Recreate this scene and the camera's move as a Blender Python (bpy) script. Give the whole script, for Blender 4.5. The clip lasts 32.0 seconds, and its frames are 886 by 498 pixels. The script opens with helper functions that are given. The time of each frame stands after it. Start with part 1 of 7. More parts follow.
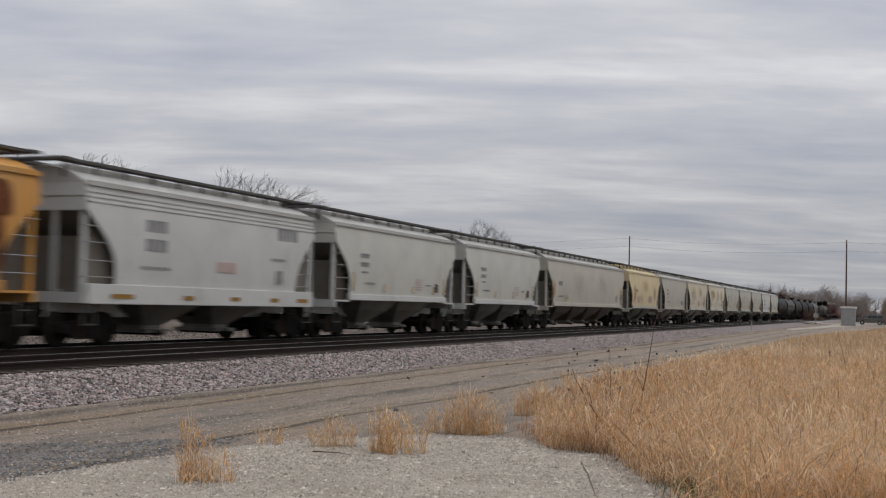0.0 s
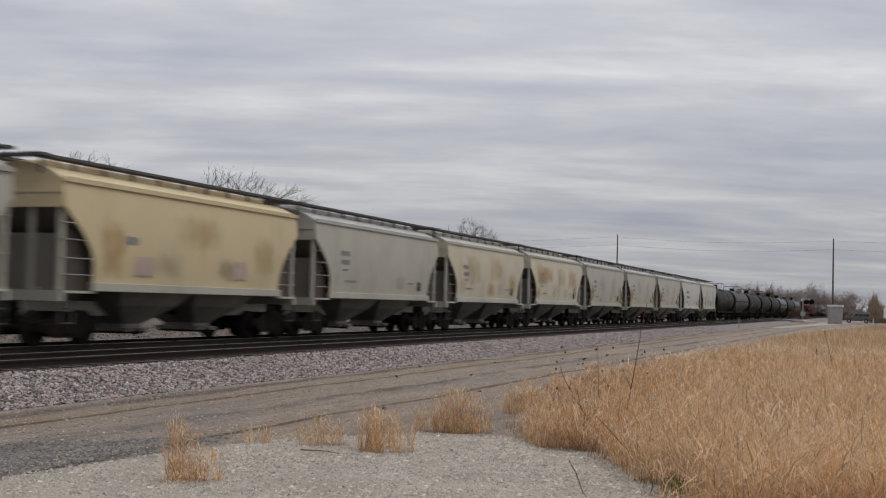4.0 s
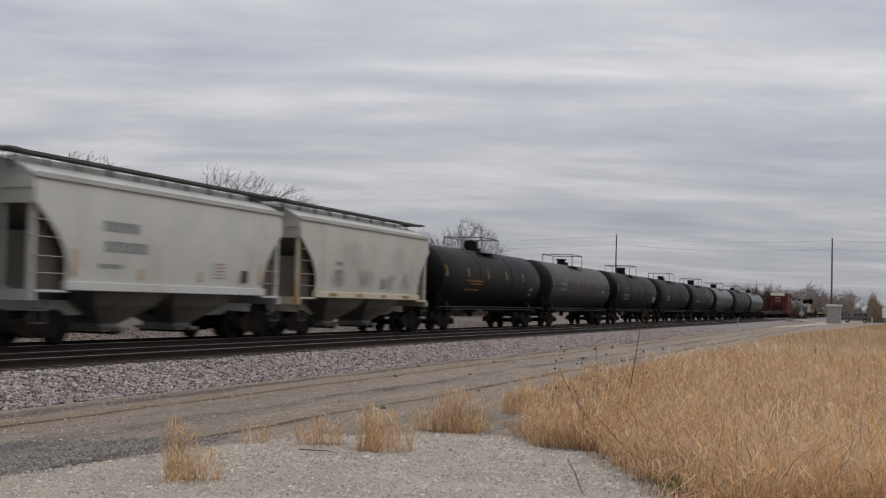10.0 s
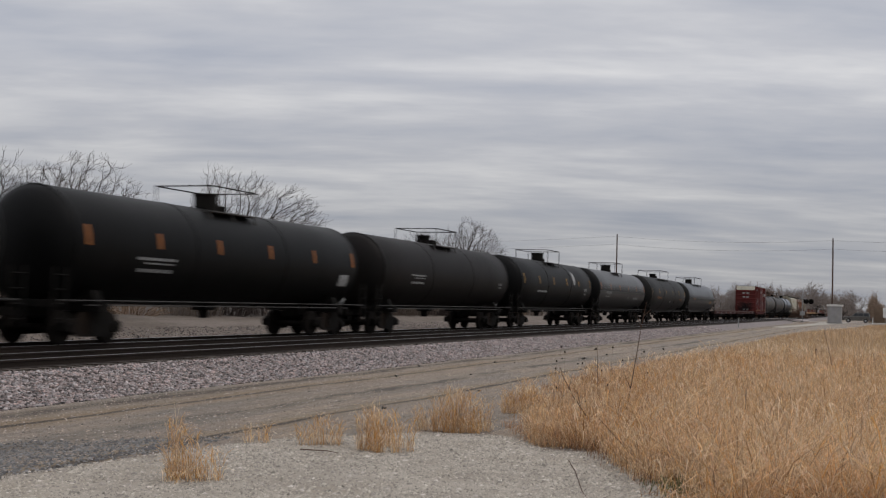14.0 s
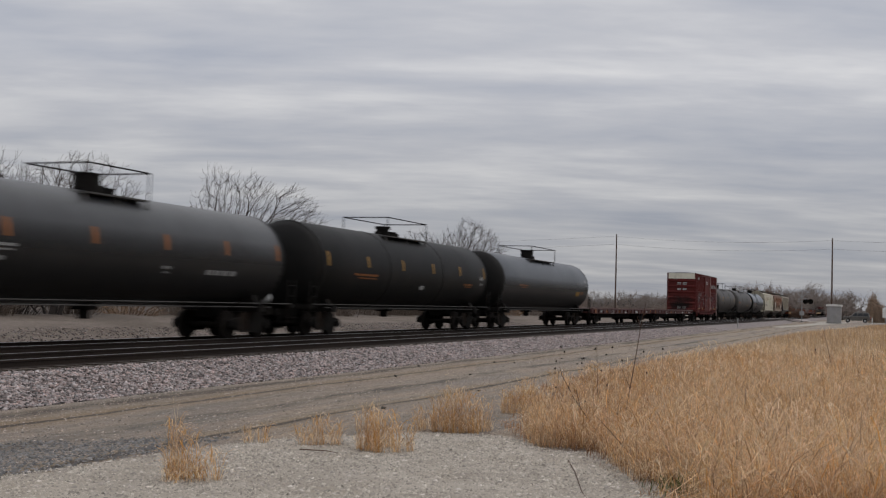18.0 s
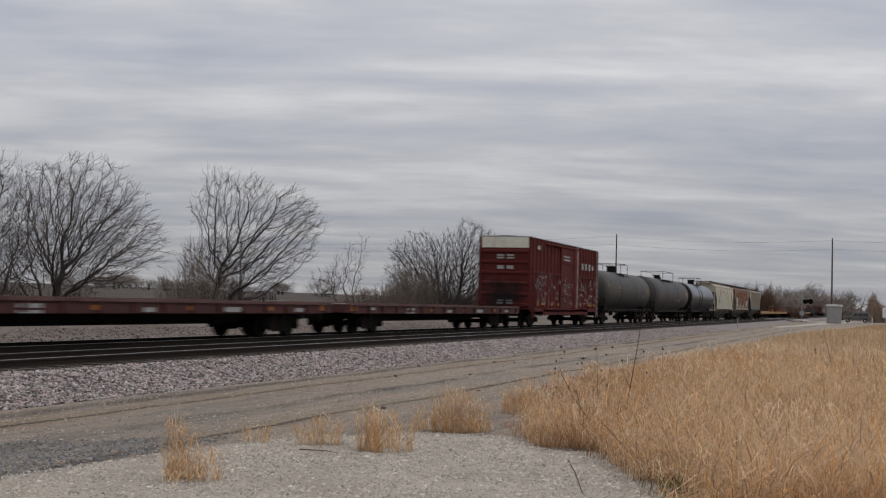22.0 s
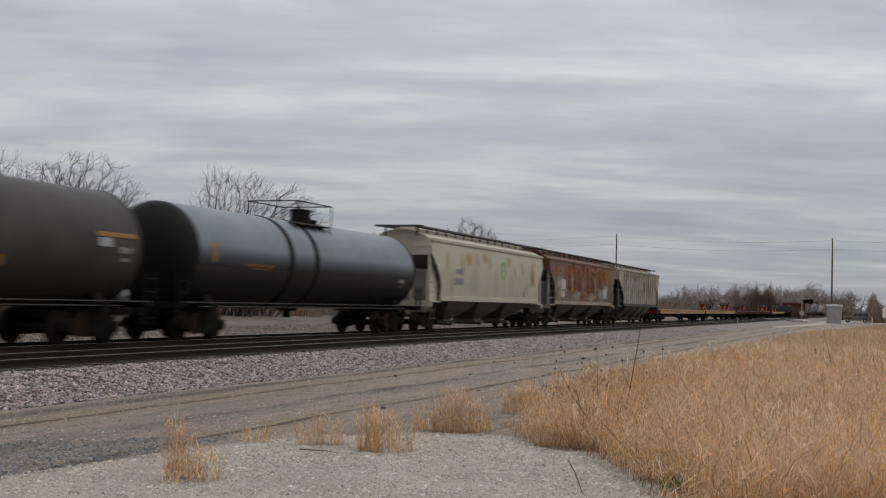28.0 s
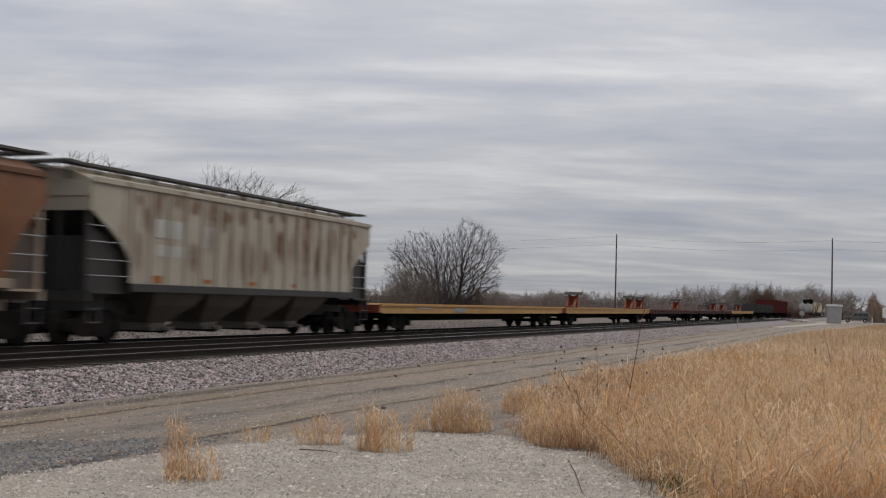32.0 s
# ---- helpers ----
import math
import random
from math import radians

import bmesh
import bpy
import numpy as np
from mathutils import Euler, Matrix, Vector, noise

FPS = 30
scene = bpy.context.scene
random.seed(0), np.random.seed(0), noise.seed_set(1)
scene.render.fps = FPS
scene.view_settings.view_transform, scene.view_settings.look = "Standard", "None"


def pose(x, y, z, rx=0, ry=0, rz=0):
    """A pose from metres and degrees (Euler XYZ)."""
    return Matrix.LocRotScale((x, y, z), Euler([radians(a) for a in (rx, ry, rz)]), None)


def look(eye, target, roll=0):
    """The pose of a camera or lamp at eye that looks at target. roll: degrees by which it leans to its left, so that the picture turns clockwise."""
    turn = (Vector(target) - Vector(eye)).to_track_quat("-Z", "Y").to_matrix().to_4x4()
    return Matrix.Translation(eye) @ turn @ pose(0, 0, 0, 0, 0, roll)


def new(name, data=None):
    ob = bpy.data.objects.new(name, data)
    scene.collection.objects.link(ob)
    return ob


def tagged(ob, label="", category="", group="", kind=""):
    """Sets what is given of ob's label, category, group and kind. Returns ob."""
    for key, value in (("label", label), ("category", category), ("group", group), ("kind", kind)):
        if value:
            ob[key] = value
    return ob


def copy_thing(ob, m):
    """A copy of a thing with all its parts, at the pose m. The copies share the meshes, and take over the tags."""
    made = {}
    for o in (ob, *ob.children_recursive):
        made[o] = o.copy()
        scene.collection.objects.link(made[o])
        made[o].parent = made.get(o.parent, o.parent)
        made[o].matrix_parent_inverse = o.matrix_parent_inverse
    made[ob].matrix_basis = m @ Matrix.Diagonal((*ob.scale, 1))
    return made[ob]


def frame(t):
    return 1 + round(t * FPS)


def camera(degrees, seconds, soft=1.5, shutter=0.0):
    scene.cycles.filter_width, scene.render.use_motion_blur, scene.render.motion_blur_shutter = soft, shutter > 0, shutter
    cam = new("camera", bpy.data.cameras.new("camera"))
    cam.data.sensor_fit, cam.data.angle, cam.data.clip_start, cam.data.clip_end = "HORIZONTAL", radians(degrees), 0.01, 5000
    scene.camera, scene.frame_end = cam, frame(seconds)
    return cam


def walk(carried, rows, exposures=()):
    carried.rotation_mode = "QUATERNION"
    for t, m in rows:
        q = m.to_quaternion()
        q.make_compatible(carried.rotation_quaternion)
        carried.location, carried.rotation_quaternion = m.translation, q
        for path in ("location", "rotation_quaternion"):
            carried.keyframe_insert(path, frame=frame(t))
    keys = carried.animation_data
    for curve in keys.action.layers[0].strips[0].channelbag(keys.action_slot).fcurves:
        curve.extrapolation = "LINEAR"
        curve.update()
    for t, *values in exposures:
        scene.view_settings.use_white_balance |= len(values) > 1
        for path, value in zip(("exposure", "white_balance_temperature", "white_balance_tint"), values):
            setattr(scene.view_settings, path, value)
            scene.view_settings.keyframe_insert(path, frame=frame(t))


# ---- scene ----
# Metres; the rail tops lie at z = 0, the tracks run along y, the train comes towards -y.
EYE = Vector((0.0, 0.0, 1.34))
TRAIN_X, NEAR_X = -19.74, -16.2
SPEED = 15.26


def aim(right, down):
    """The camera's pose: its resting aim, turned by a small amount (milliradians to the left and up)."""
    yaw, pitch = radians(21.134) + right / 2005, radians(2.649) + down / 2005
    way = Vector((-math.sin(yaw) * math.cos(pitch), math.cos(yaw) * math.cos(pitch), math.sin(pitch)))
    return look(EYE, EYE + way * 10, 1.604)


EXPOSURES = [(0, 0.0), (9, 0.0), (13, -0.06), (18, -0.1), (21, -0.1), (24, -0.03), (28, -0.05), (32, 0.0)]
cam = camera(42.7, 32.0, soft=1.22, shutter=0.7)
PAN = [(0, 22.5, 3), (0.5, 21, 1.6), (1, 20, 1.2), (2, 19, 1), (2.5, 15.5, 1), (3, 8.5, 1), (3.5, 3.6, 1), (4.3, 1.2, .5),
       (5.5, .8, .2), (6.1, 1, .6), (6.6, 2.3, 1), (8.5, 2, 1), (9, .8, .8), (9.5, -.5, .2), (10, -.3, 0), (10.6, 1, 0), (14.5, .8, 0), (16.5, 0, 0), (32, 0, 0)]
walk(cam, [(t, aim(a, b)) for t, a, b in PAN], exposures=EXPOSURES)

# ---- light: an overcast sky, brighter overhead, and a wide weak sun behind the cloud ----
scene.view_settings.exposure = 0.0
SUN_UP, SUN_TURN = radians(58), radians(80)
world = bpy.data.worlds.new("overcast")
scene.world = world
world.use_nodes = True
wt = world.node_tree
wt.nodes.clear()


def wn(kind, **kw):
    n = wt.nodes.new(kind)
    for k, v in kw.items():
        n.inputs[k].default_value = v
    return n


def wl(a, b):
    wt.links.new(a, b)


def wmath(op, a, b=None, c=None):
    n = wt.nodes.new("ShaderNodeMath")
    n.operation = op
    for i, v in enumerate((a, b, c)):
        if v is None:
            continue
        if isinstance(v, (int, float)):
            n.inputs[i].default_value = v
        else:
            wl(v, n.inputs[i])
    return n.outputs[0]


sky = wt.nodes.new("ShaderNodeTexSky")
sky.sky_type, sky.sun_disc, sky.sun_elevation, sky.sun_rotation = "NISHITA", False, SUN_UP, SUN_TURN
geo = wt.nodes.new("ShaderNodeTexCoord")
sep = wt.nodes.new("ShaderNodeSeparateXYZ")
wl(geo.outputs["Generated"], sep.inputs[0])
up = wmath("MAXIMUM", sep.outputs[2], 0.0)
deep = wmath("ADD", up, 0.10)
flat = wt.nodes.new("ShaderNodeCombineXYZ")
wl(wmath("DIVIDE", sep.outputs[0], deep), flat.inputs[0])
wl(wmath("DIVIDE", sep.outputs[1], deep), flat.inputs[1])
# turn the cloud sheet to the line of sight, then stretch its rolls across it
spin = wt.nodes.new("ShaderNodeMapping")
spin.inputs["Rotation"].default_value = (0, 0, radians(-21))
wl(flat.outputs[0], spin.inputs[0])
turn = wt.nodes.new("ShaderNodeMapping")
turn.inputs["Scale"].default_value = (0.5, 1.0, 1)
turn.inputs["Location"].default_value = (3.1, 1.7, 0)
wl(spin.outputs[0], turn.inputs[0])
big = wn("ShaderNodeTexNoise", Scale=1.15, Detail=5.0, Roughness=0.55, Distortion=0.25)
wl(turn.outputs[0], big.inputs["Vector"])
fine = wn("ShaderNodeTexNoise", Scale=4.6, Detail=6.0, Roughness=0.55, Distortion=0.15)
wl(turn.outputs[0], fine.inputs["Vector"])
cover = wmath("ADD", wmath("MULTIPLY", big.outputs[0], 0.72), wmath("MULTIPLY", fine.outputs[0], 0.28))
ramp = wt.nodes.new("ShaderNodeValToRGB")
els = ramp.color_ramp.elements
els[0].position, els[0].color = 0.34, (0.45, 0.475, 0.545, 1)
els[1].position, els[1].color = 0.66, (0.78, 0.775, 0.785, 1)
mid = els.new(0.5)
mid.color = (0.58, 0.588, 0.63, 1)
wl(cover, ramp.inputs[0])
# overcast gradient: the zenith is about twice as bright as the horizon
low = wmath("MULTIPLY", wmath("MINIMUM", up, 0.2), 1.8)
gain = wmath("ADD", wmath("ADD", wmath("MULTIPLY", wmath("SMOOTH_MAX", wmath("SUBTRACT", up, 0.28), 0.0, 0.1), 1.75), 0.64), low)
lit = wt.nodes.new("ShaderNodeVectorMath")
lit.operation = "SCALE"
wl(ramp.outputs[0], lit.inputs[0])
wl(gain, lit.inputs[3])
clear = wt.nodes.new("ShaderNodeVectorMath")
clear.operation = "SCALE"
wl(sky.outputs[0], clear.inputs[0])
clear.inputs[3].default_value = 0.08
mix = wt.nodes.new("ShaderNodeMix")
mix.data_type = "RGBA"
mix.inputs[0].default_value = 0.94
wl(clear.outputs[0], mix.inputs[6])
wl(lit.outputs[0], mix.inputs[7])
bg = wn("ShaderNodeBackground", Strength=1.0)
wl(mix.outputs[2], bg.inputs[0])
wl(bg.outputs[0], wt.nodes.new("ShaderNodeOutputWorld").inputs[0])

sun = new("sun", bpy.data.lights.new("sun", "SUN"))
sun.data.energy, sun.data.angle, sun.data.color = 0.8, radians(25), (1, 0.96, 0.9)
sun.matrix_world = look((0, 0, 60), (0 - 30 * math.sin(SUN_TURN), 0 - 30 * math.cos(SUN_TURN), 60 - 30 * math.tan(SUN_UP)))

# ---- materials ----
MATS = {}


def surf(name, a, b, scale=6.0, rough=0.75, metal=0.0, bump=0.25, fine=60.0, stretch=(1, 1, 1), rust=None, rust_at=0.62, rust_scale=1.2,
         rust_stretch=(1, 1, 0.18), dirt=None, dirt_amount=0.0, world_space=False, spread=0.0, gloss=0.3):
    """A worn surface: two colours mixed by a broad noise, grain by a fine one, and patches of rust or dirt that run down the face."""
    if name in MATS:
        return MATS[name]
    m = bpy.data.materials.new(name)
    m.use_nodes = True
    t = m.node_tree
    p = t.nodes["Principled BSDF"]
    if world_space:
        src = t.nodes.new("ShaderNodeNewGeometry").outputs["Position"]
    else:
        src = t.nodes.new("ShaderNodeTexCoord").outputs["Object"]

    def noise_of(sc, st, detail=5.0, r=0.6):
        mp = t.nodes.new("ShaderNodeMapping")
        mp.inputs["Scale"].default_value = st
        t.links.new(src, mp.inputs[0])
        n = t.nodes.new("ShaderNodeTexNoise")
        n.inputs["Scale"].default_value, n.inputs["Detail"].default_value, n.inputs["Roughness"].default_value = sc, detail, r
        t.links.new(mp.outputs[0], n.inputs["Vector"])
        return n.outputs[0]

    def blend(fac, x, y, lo, hi):
        rng = t.nodes.new("ShaderNodeMapRange")
        rng.inputs["From Min"].default_value, rng.inputs["From Max"].default_value = lo, hi
        t.links.new(fac, rng.inputs[0])
        k = t.nodes.new("ShaderNodeMix")
        k.data_type = "RGBA"
        t.links.new(rng.outputs[0], k.inputs[0])
        for v, slot in ((x, 6), (y, 7)):
            if isinstance(v, tuple):
                k.inputs[slot].default_value = (*v[:3], 1)
            else:
                t.links.new(v, k.inputs[slot])
        return k.outputs[2]

    col = blend(noise_of(scale, stretch), a, b, 0.33, 0.67)
    grain = noise_of(fine, (1, 1, 1), 3.0, 0.7)
    col = blend(grain, col, tuple(min(1, c * 0.72) for c in a), 0.5, 1.0)
    if spread:
        info = t.nodes.new("ShaderNodeObjectInfo")
        hsv = t.nodes.new("ShaderNodeHueSaturation")
        rng = t.nodes.new("ShaderNodeMapRange")
        rng.inputs["To Min"].default_value, rng.inputs["To Max"].default_value = 1 - spread, 1 + spread
        t.links.new(info.outputs["Random"], rng.inputs[0])
        t.links.new(rng.outputs[0], hsv.inputs["Value"])
        t.links.new(col, hsv.inputs["Color"])
        col = hsv.outputs[0]
    if dirt:
        col = blend(noise_of(0.9, (1, 1, 0.35), 6.0, 0.7), col, dirt, 0.62 - dirt_amount * 0.35, 0.95 - dirt_amount * 0.2)
    if rust:
        col = blend(noise_of(rust_scale, rust_stretch, 6.0, 0.65), col, rust, rust_at, rust_at + 0.12)
    t.links.new(col, p.inputs["Base Color"])
    p.inputs["Roughness"].default_value, p.inputs["Metallic"].default_value = rough, metal
    p.inputs["Specular IOR Level"].default_value = gloss
    if bump:
        bn = t.nodes.new("ShaderNodeBump")
        bn.inputs["Strength"].default_value, bn.inputs["Distance"].default_value = bump, 0.02
        t.links.new(grain, bn.inputs["Height"])
        t.links.new(bn.outputs[0], p.inputs["Normal"])
    MATS[name] = m
    return m


RUST = (0.20, 0.075, 0.03)
GRIME = (0.25, 0.225, 0.185)
steel_black = surf("sooty_black_steel", (0.006, 0.0055, 0.005), (0.013, 0.0115, 0.010), 3, 0.9, rust=(0.024, 0.015, 0.010), rust_at=0.6, gloss=.1)
wheel_steel = surf("brown_wheel_steel", (0.008, 0.0065, 0.006), (0.016, 0.013, 0.011), 9, 0.85, gloss=.1)
rail_side = surf("rusty_rail_steel", (0.014, 0.0090, 0.0065), (0.024, 0.0155, 0.0112), 4, 0.9, stretch=(1, .1, 1))
rail_top = surf("polished_rail_steel", (0.55, 0.56, 0.58), (0.42, 0.43, 0.45), 3, 0.3, metal=0.9, bump=0.03)
tie_wood = surf("creosoted_tie_wood", (0.030, 0.024, 0.020), (0.075, 0.060, 0.048), 5, 0.9, stretch=(.3, 2, 2), spread=.25)
mark_dark = surf("dark_stencil_paint", (0.13, 0.13, 0.135), (0.27, 0.27, 0.265), 6, 0.7)
mark_white = surf("white_stencil_paint", (0.36, 0.36, 0.35), (0.2, 0.2, 0.197), 8, 0.7)
mark_yellow = surf("yellow_reflector", (0.27, 0.145, 0.022), (0.18, 0.10, 0.022), 8, 0.6)
mark_orange = surf("orange_reflector", (0.30, 0.10, 0.018), (0.19, 0.07, 0.018), 8, 0.6)
mark_red = surf("faded_red_stencil", (0.40, 0.29, 0.26), (0.38, 0.30, 0.27), 8, 0.7)
galv = surf("galvanised_steel", (0.34, 0.34, 0.34), (0.24, 0.24, 0.235), 5, 0.6, metal=0.3)
walk_dark = surf("weathered_grating", (0.045, 0.042, 0.04), (0.09, 0.085, 0.08), 6, 0.8)


def paint(name, a, b, **kw):
    return surf(name, a, b, kw.pop("scale", 0.8), kw.pop("rough", 0.55), dirt=kw.pop("dirt", GRIME), dirt_amount=kw.pop("amount", .35), bump=.08, **kw)


# ---- mesh helpers ----
class Shape:
    """Collects vertices and faces of one mesh."""

    def __init__(self):
        self.v, self.f = [], []

    def add(self, verts, faces):
        n = len(self.v)
        self.v += [tuple(p) for p in verts]
        self.f += [tuple(i + n for i in q) for q in faces]
        return self

    def box(self, x0, x1, y0, y1, z0, z1):
        vs = [(x, y, z) for x in (x0, x1) for y in (y0, y1) for z in (z0, z1)]
        return self.add(vs, [(0, 1, 3, 2), (4, 6, 7, 5), (0, 4, 5, 1), (2, 3, 7, 6), (0, 2, 6, 4), (1, 5, 7, 3)])

    def tube(self, a, b, r, n=8, r2=None, caps=True):
        a, b = Vector(a), Vector(b)
        w = (b - a).normalized()
        u = w.cross(Vector((0, 0, 1)) if abs(w.z) < .9 else Vector((1, 0, 0))).normalized()
        k = w.cross(u)
        r2 = r if r2 is None else r2
        vs = []
        for c, rr in ((a, r), (b, r2)):
            vs += [c + (u * math.cos(2 * math.pi * i / n) + k * math.sin(2 * math.pi * i / n)) * rr for i in range(n)]
        fs = [(i, (i + 1) % n, n + (i + 1) % n, n + i) for i in range(n)]
        if caps:
            fs += [tuple(range(n - 1, -1, -1)), tuple(range(n, 2 * n))]
        return self.add(vs, fs)

    def prism(self, pts, lo, hi, axis="x"):
        """A flat outline of (u, v) pairs drawn out between lo and hi: axis x takes (y, z), axis y (x, z), axis z (x, y)."""
        def at(w, q):
            return (w, *q) if axis == "x" else (q[0], w, q[1]) if axis == "y" else (*q, w)
        n = len(pts)
        vs = [at(w, q) for w in (lo, hi) for q in pts]
        fs = [(i, (i + 1) % n, n + (i + 1) % n, n + i) for i in range(n)] + [tuple(range(n - 1, -1, -1)), tuple(range(n, 2 * n))]
        return self.add(vs, fs)

    def loft(self, rings, close=True, caps=True):
        n = len(rings[0])
        vs = [p for r in rings for p in r]
        fs = []
        for j in range(len(rings) - 1):
            for i in range(n if close else n - 1):
                k = (i + 1) % n
                fs.append((j * n + i, j * n + k, (j + 1) * n + k, (j + 1) * n + i))
        if caps:
            fs += [tuple(range(n - 1, -1, -1)), tuple(range((len(rings) - 1) * n, len(rings) * n))]
        return self.add(vs, fs)

    def mesh(self, name, smooth=False):
        me = bpy.data.meshes.new(name)
        me.from_pydata(self.v, [], self.f)
        bm = bmesh.new()
        bm.from_mesh(me)
        bmesh.ops.recalc_face_normals(bm, faces=bm.faces)
        bm.to_mesh(me)
        bm.free()
        if smooth:
            me.polygons.foreach_set("use_smooth", [True] * len(me.polygons))
            me.set_sharp_from_angle(angle=radians(38))
        return me


CACHE = {}


def part(name, key, build, material, parent, label="", at=(0, 0, 0), turn=0.0, smooth=False, bevel=0.0):
    """One mesh under a thing. Alike parts share the mesh kept under key; the material sits on the object."""
    if key not in CACHE:
        CACHE[key] = build().mesh(name, smooth)
        CACHE[key].materials.append(None)
    ob = new(name, CACHE[key])
    ob.material_slots[0].link = "OBJECT"
    ob.material_slots[0].material = material
    ob.parent = parent
    ob.location = at
    ob.rotation_euler = (0, 0, turn)
    if label:
        ob["label"] = label
    if bevel:
        bv = ob.modifiers.new("bevel", "BEVEL")
        bv.width, bv.segments, bv.limit_method = bevel, 2, "ANGLE"
    return ob


def thing(name, shape, material, label, category, at=(0, 0, 0), smooth=False, kind="", group=""):
    ob = new(name, shape.mesh(name, smooth))
    ob.data.materials.append(material)
    ob.location = at
    return tagged(ob, label, category, group, kind)


def empty(name, at, label, category, group="", kind=""):
    ob = new(name)
    ob.empty_display_size = 0.3
    ob.location = at
    return tagged(ob, label, category, group, kind)


def tri_mesh(name, verts, faces):
    """A mesh from arrays of points and of triangles."""
    me = bpy.data.meshes.new(name)
    verts, faces = np.asarray(verts, np.float32), np.asarray(faces, np.int32)
    me.vertices.add(len(verts))
    me.vertices.foreach_set("co", verts.ravel())
    me.loops.add(faces.size)
    me.loops.foreach_set("vertex_index", faces.ravel())
    me.polygons.add(len(faces))
    me.polygons.foreach_set("loop_start", np.arange(0, faces.size, faces.shape[1], dtype=np.int32))
    me.update(calc_edges=True)
    me.validate()
    return me


def island_tint(m, spread, hue=0.0):
    """Vary the colour of a material from loose piece to loose piece."""
    t = m.node_tree
    p = t.nodes["Principled BSDF"]
    old = p.inputs["Base Color"].links[0].from_socket
    g = t.nodes.new("ShaderNodeNewGeometry")
    rng = t.nodes.new("ShaderNodeMapRange")
    rng.inputs["To Min"].default_value, rng.inputs["To Max"].default_value = 1 - spread, 1 + spread
    t.links.new(g.outputs["Random Per Island"], rng.inputs[0])
    hs = t.nodes.new("ShaderNodeHueSaturation")
    t.links.new(rng.outputs[0], hs.inputs["Value"])
    if hue:
        r2 = t.nodes.new("ShaderNodeMapRange")
        fr = t.nodes.new("ShaderNodeMath")
        fr.operation = "FRACT"
        mu = t.nodes.new("ShaderNodeMath")
        mu.operation = "MULTIPLY"
        mu.inputs[1].default_value = 7.31
        t.links.new(g.outputs["Random Per Island"], mu.inputs[0])
        t.links.new(mu.outputs[0], fr.inputs[0])
        r2.inputs["To Min"].default_value, r2.inputs["To Max"].default_value = 1 - hue, 1 + hue
        t.links.new(fr.outputs[0], r2.inputs[0])
        t.links.new(r2.outputs[0], hs.inputs["Saturation"])
    t.links.new(old, hs.inputs["Color"])
    t.links.new(hs.outputs[0], p.inputs["Base Color"])
    return m


rng = np.random.default_rng(7)


def bumps(x, y, s, seed):
    """Cheap smooth unevenness of about unit height."""
    return (np.sin(x * s + seed) * np.cos(y * s * .83 + seed * 1.7) + .5 * np.sin(x * s * 2.3 + y * s * 1.9 + seed * 3.1) + .3 * np.sin(y * s * 4.1 - x * s * 3.3 + seed)) / 1.8


def ground_z(x, y):
    """Height of the ground sheet: a flat verge, a low bed under the tracks, a field that climbs slowly behind them."""
    x, y = np.asarray(x, float), np.asarray(y, float)
    z = np.full(np.broadcast(x, y).shape, -0.5)
    z = z + np.interp(x, [-42, -36, -27, -24, -22, -13.5, -12.5, -9, -8, 0], [.52, .3, -.38, -.42, -.15, -.12, -.02, -.02, .03, .03])
    z = z + np.where(np.abs(y) < 160, 1, 0) * bumps(x, y, .55, 2.) * np.interp(x, [-14, -12, 40], [0, .02, .03])
    rise = np.clip(-x - 70, 0, 700) * 0.0115
    z = z + rise + np.clip(-x - 30, 0, 1) * bumps(x, y, .05, 1.) * .12
    # the crossing road is lifted to the rails
    lift = np.interp(y, [186, 197, 207, 218], [0, 1, 1, 0]) * np.interp(x, [-60, -40, -10, 10, 40], [0, .85, .4, .25, .15])
    return z + lift * np.where(x < -21, .75, .4)


# ---- ground: one sheet out to the horizon ----
gx = np.unique(np.round(np.concatenate([np.arange(-24, 6, .35), np.arange(-90, -24, 2.), -90 - np.geomspace(2, 3000, 40), np.arange(6, 40, 2.), 40 + np.geomspace(2, 3000, 30)]), 3))
gy = np.unique(np.round(np.concatenate([np.arange(4, 45, .4), np.arange(45, 240, 2.), 240 + np.geomspace(3, 3500, 40), np.arange(-30, 4, 2.), -30 - np.geomspace(2, 1500, 20)]), 3))
GX, GY = np.meshgrid(gx, gy, indexing="ij")
pts = np.stack([GX, GY, ground_z(GX, GY)], -1).reshape(-1, 3)
ii, jj = np.meshgrid(np.arange(len(gx) - 1), np.arange(len(gy) - 1), indexing="ij")
a0 = (ii * len(gy) + jj).ravel()
quads = np.stack([a0, a0 + len(gy), a0 + len(gy) + 1, a0 + 1], -1)
ground = new("ground", tri_mesh("ground", pts, quads))
tagged(ground, "bare tan dirt and gravel verge with dry winter field", "ground", kind="structure")


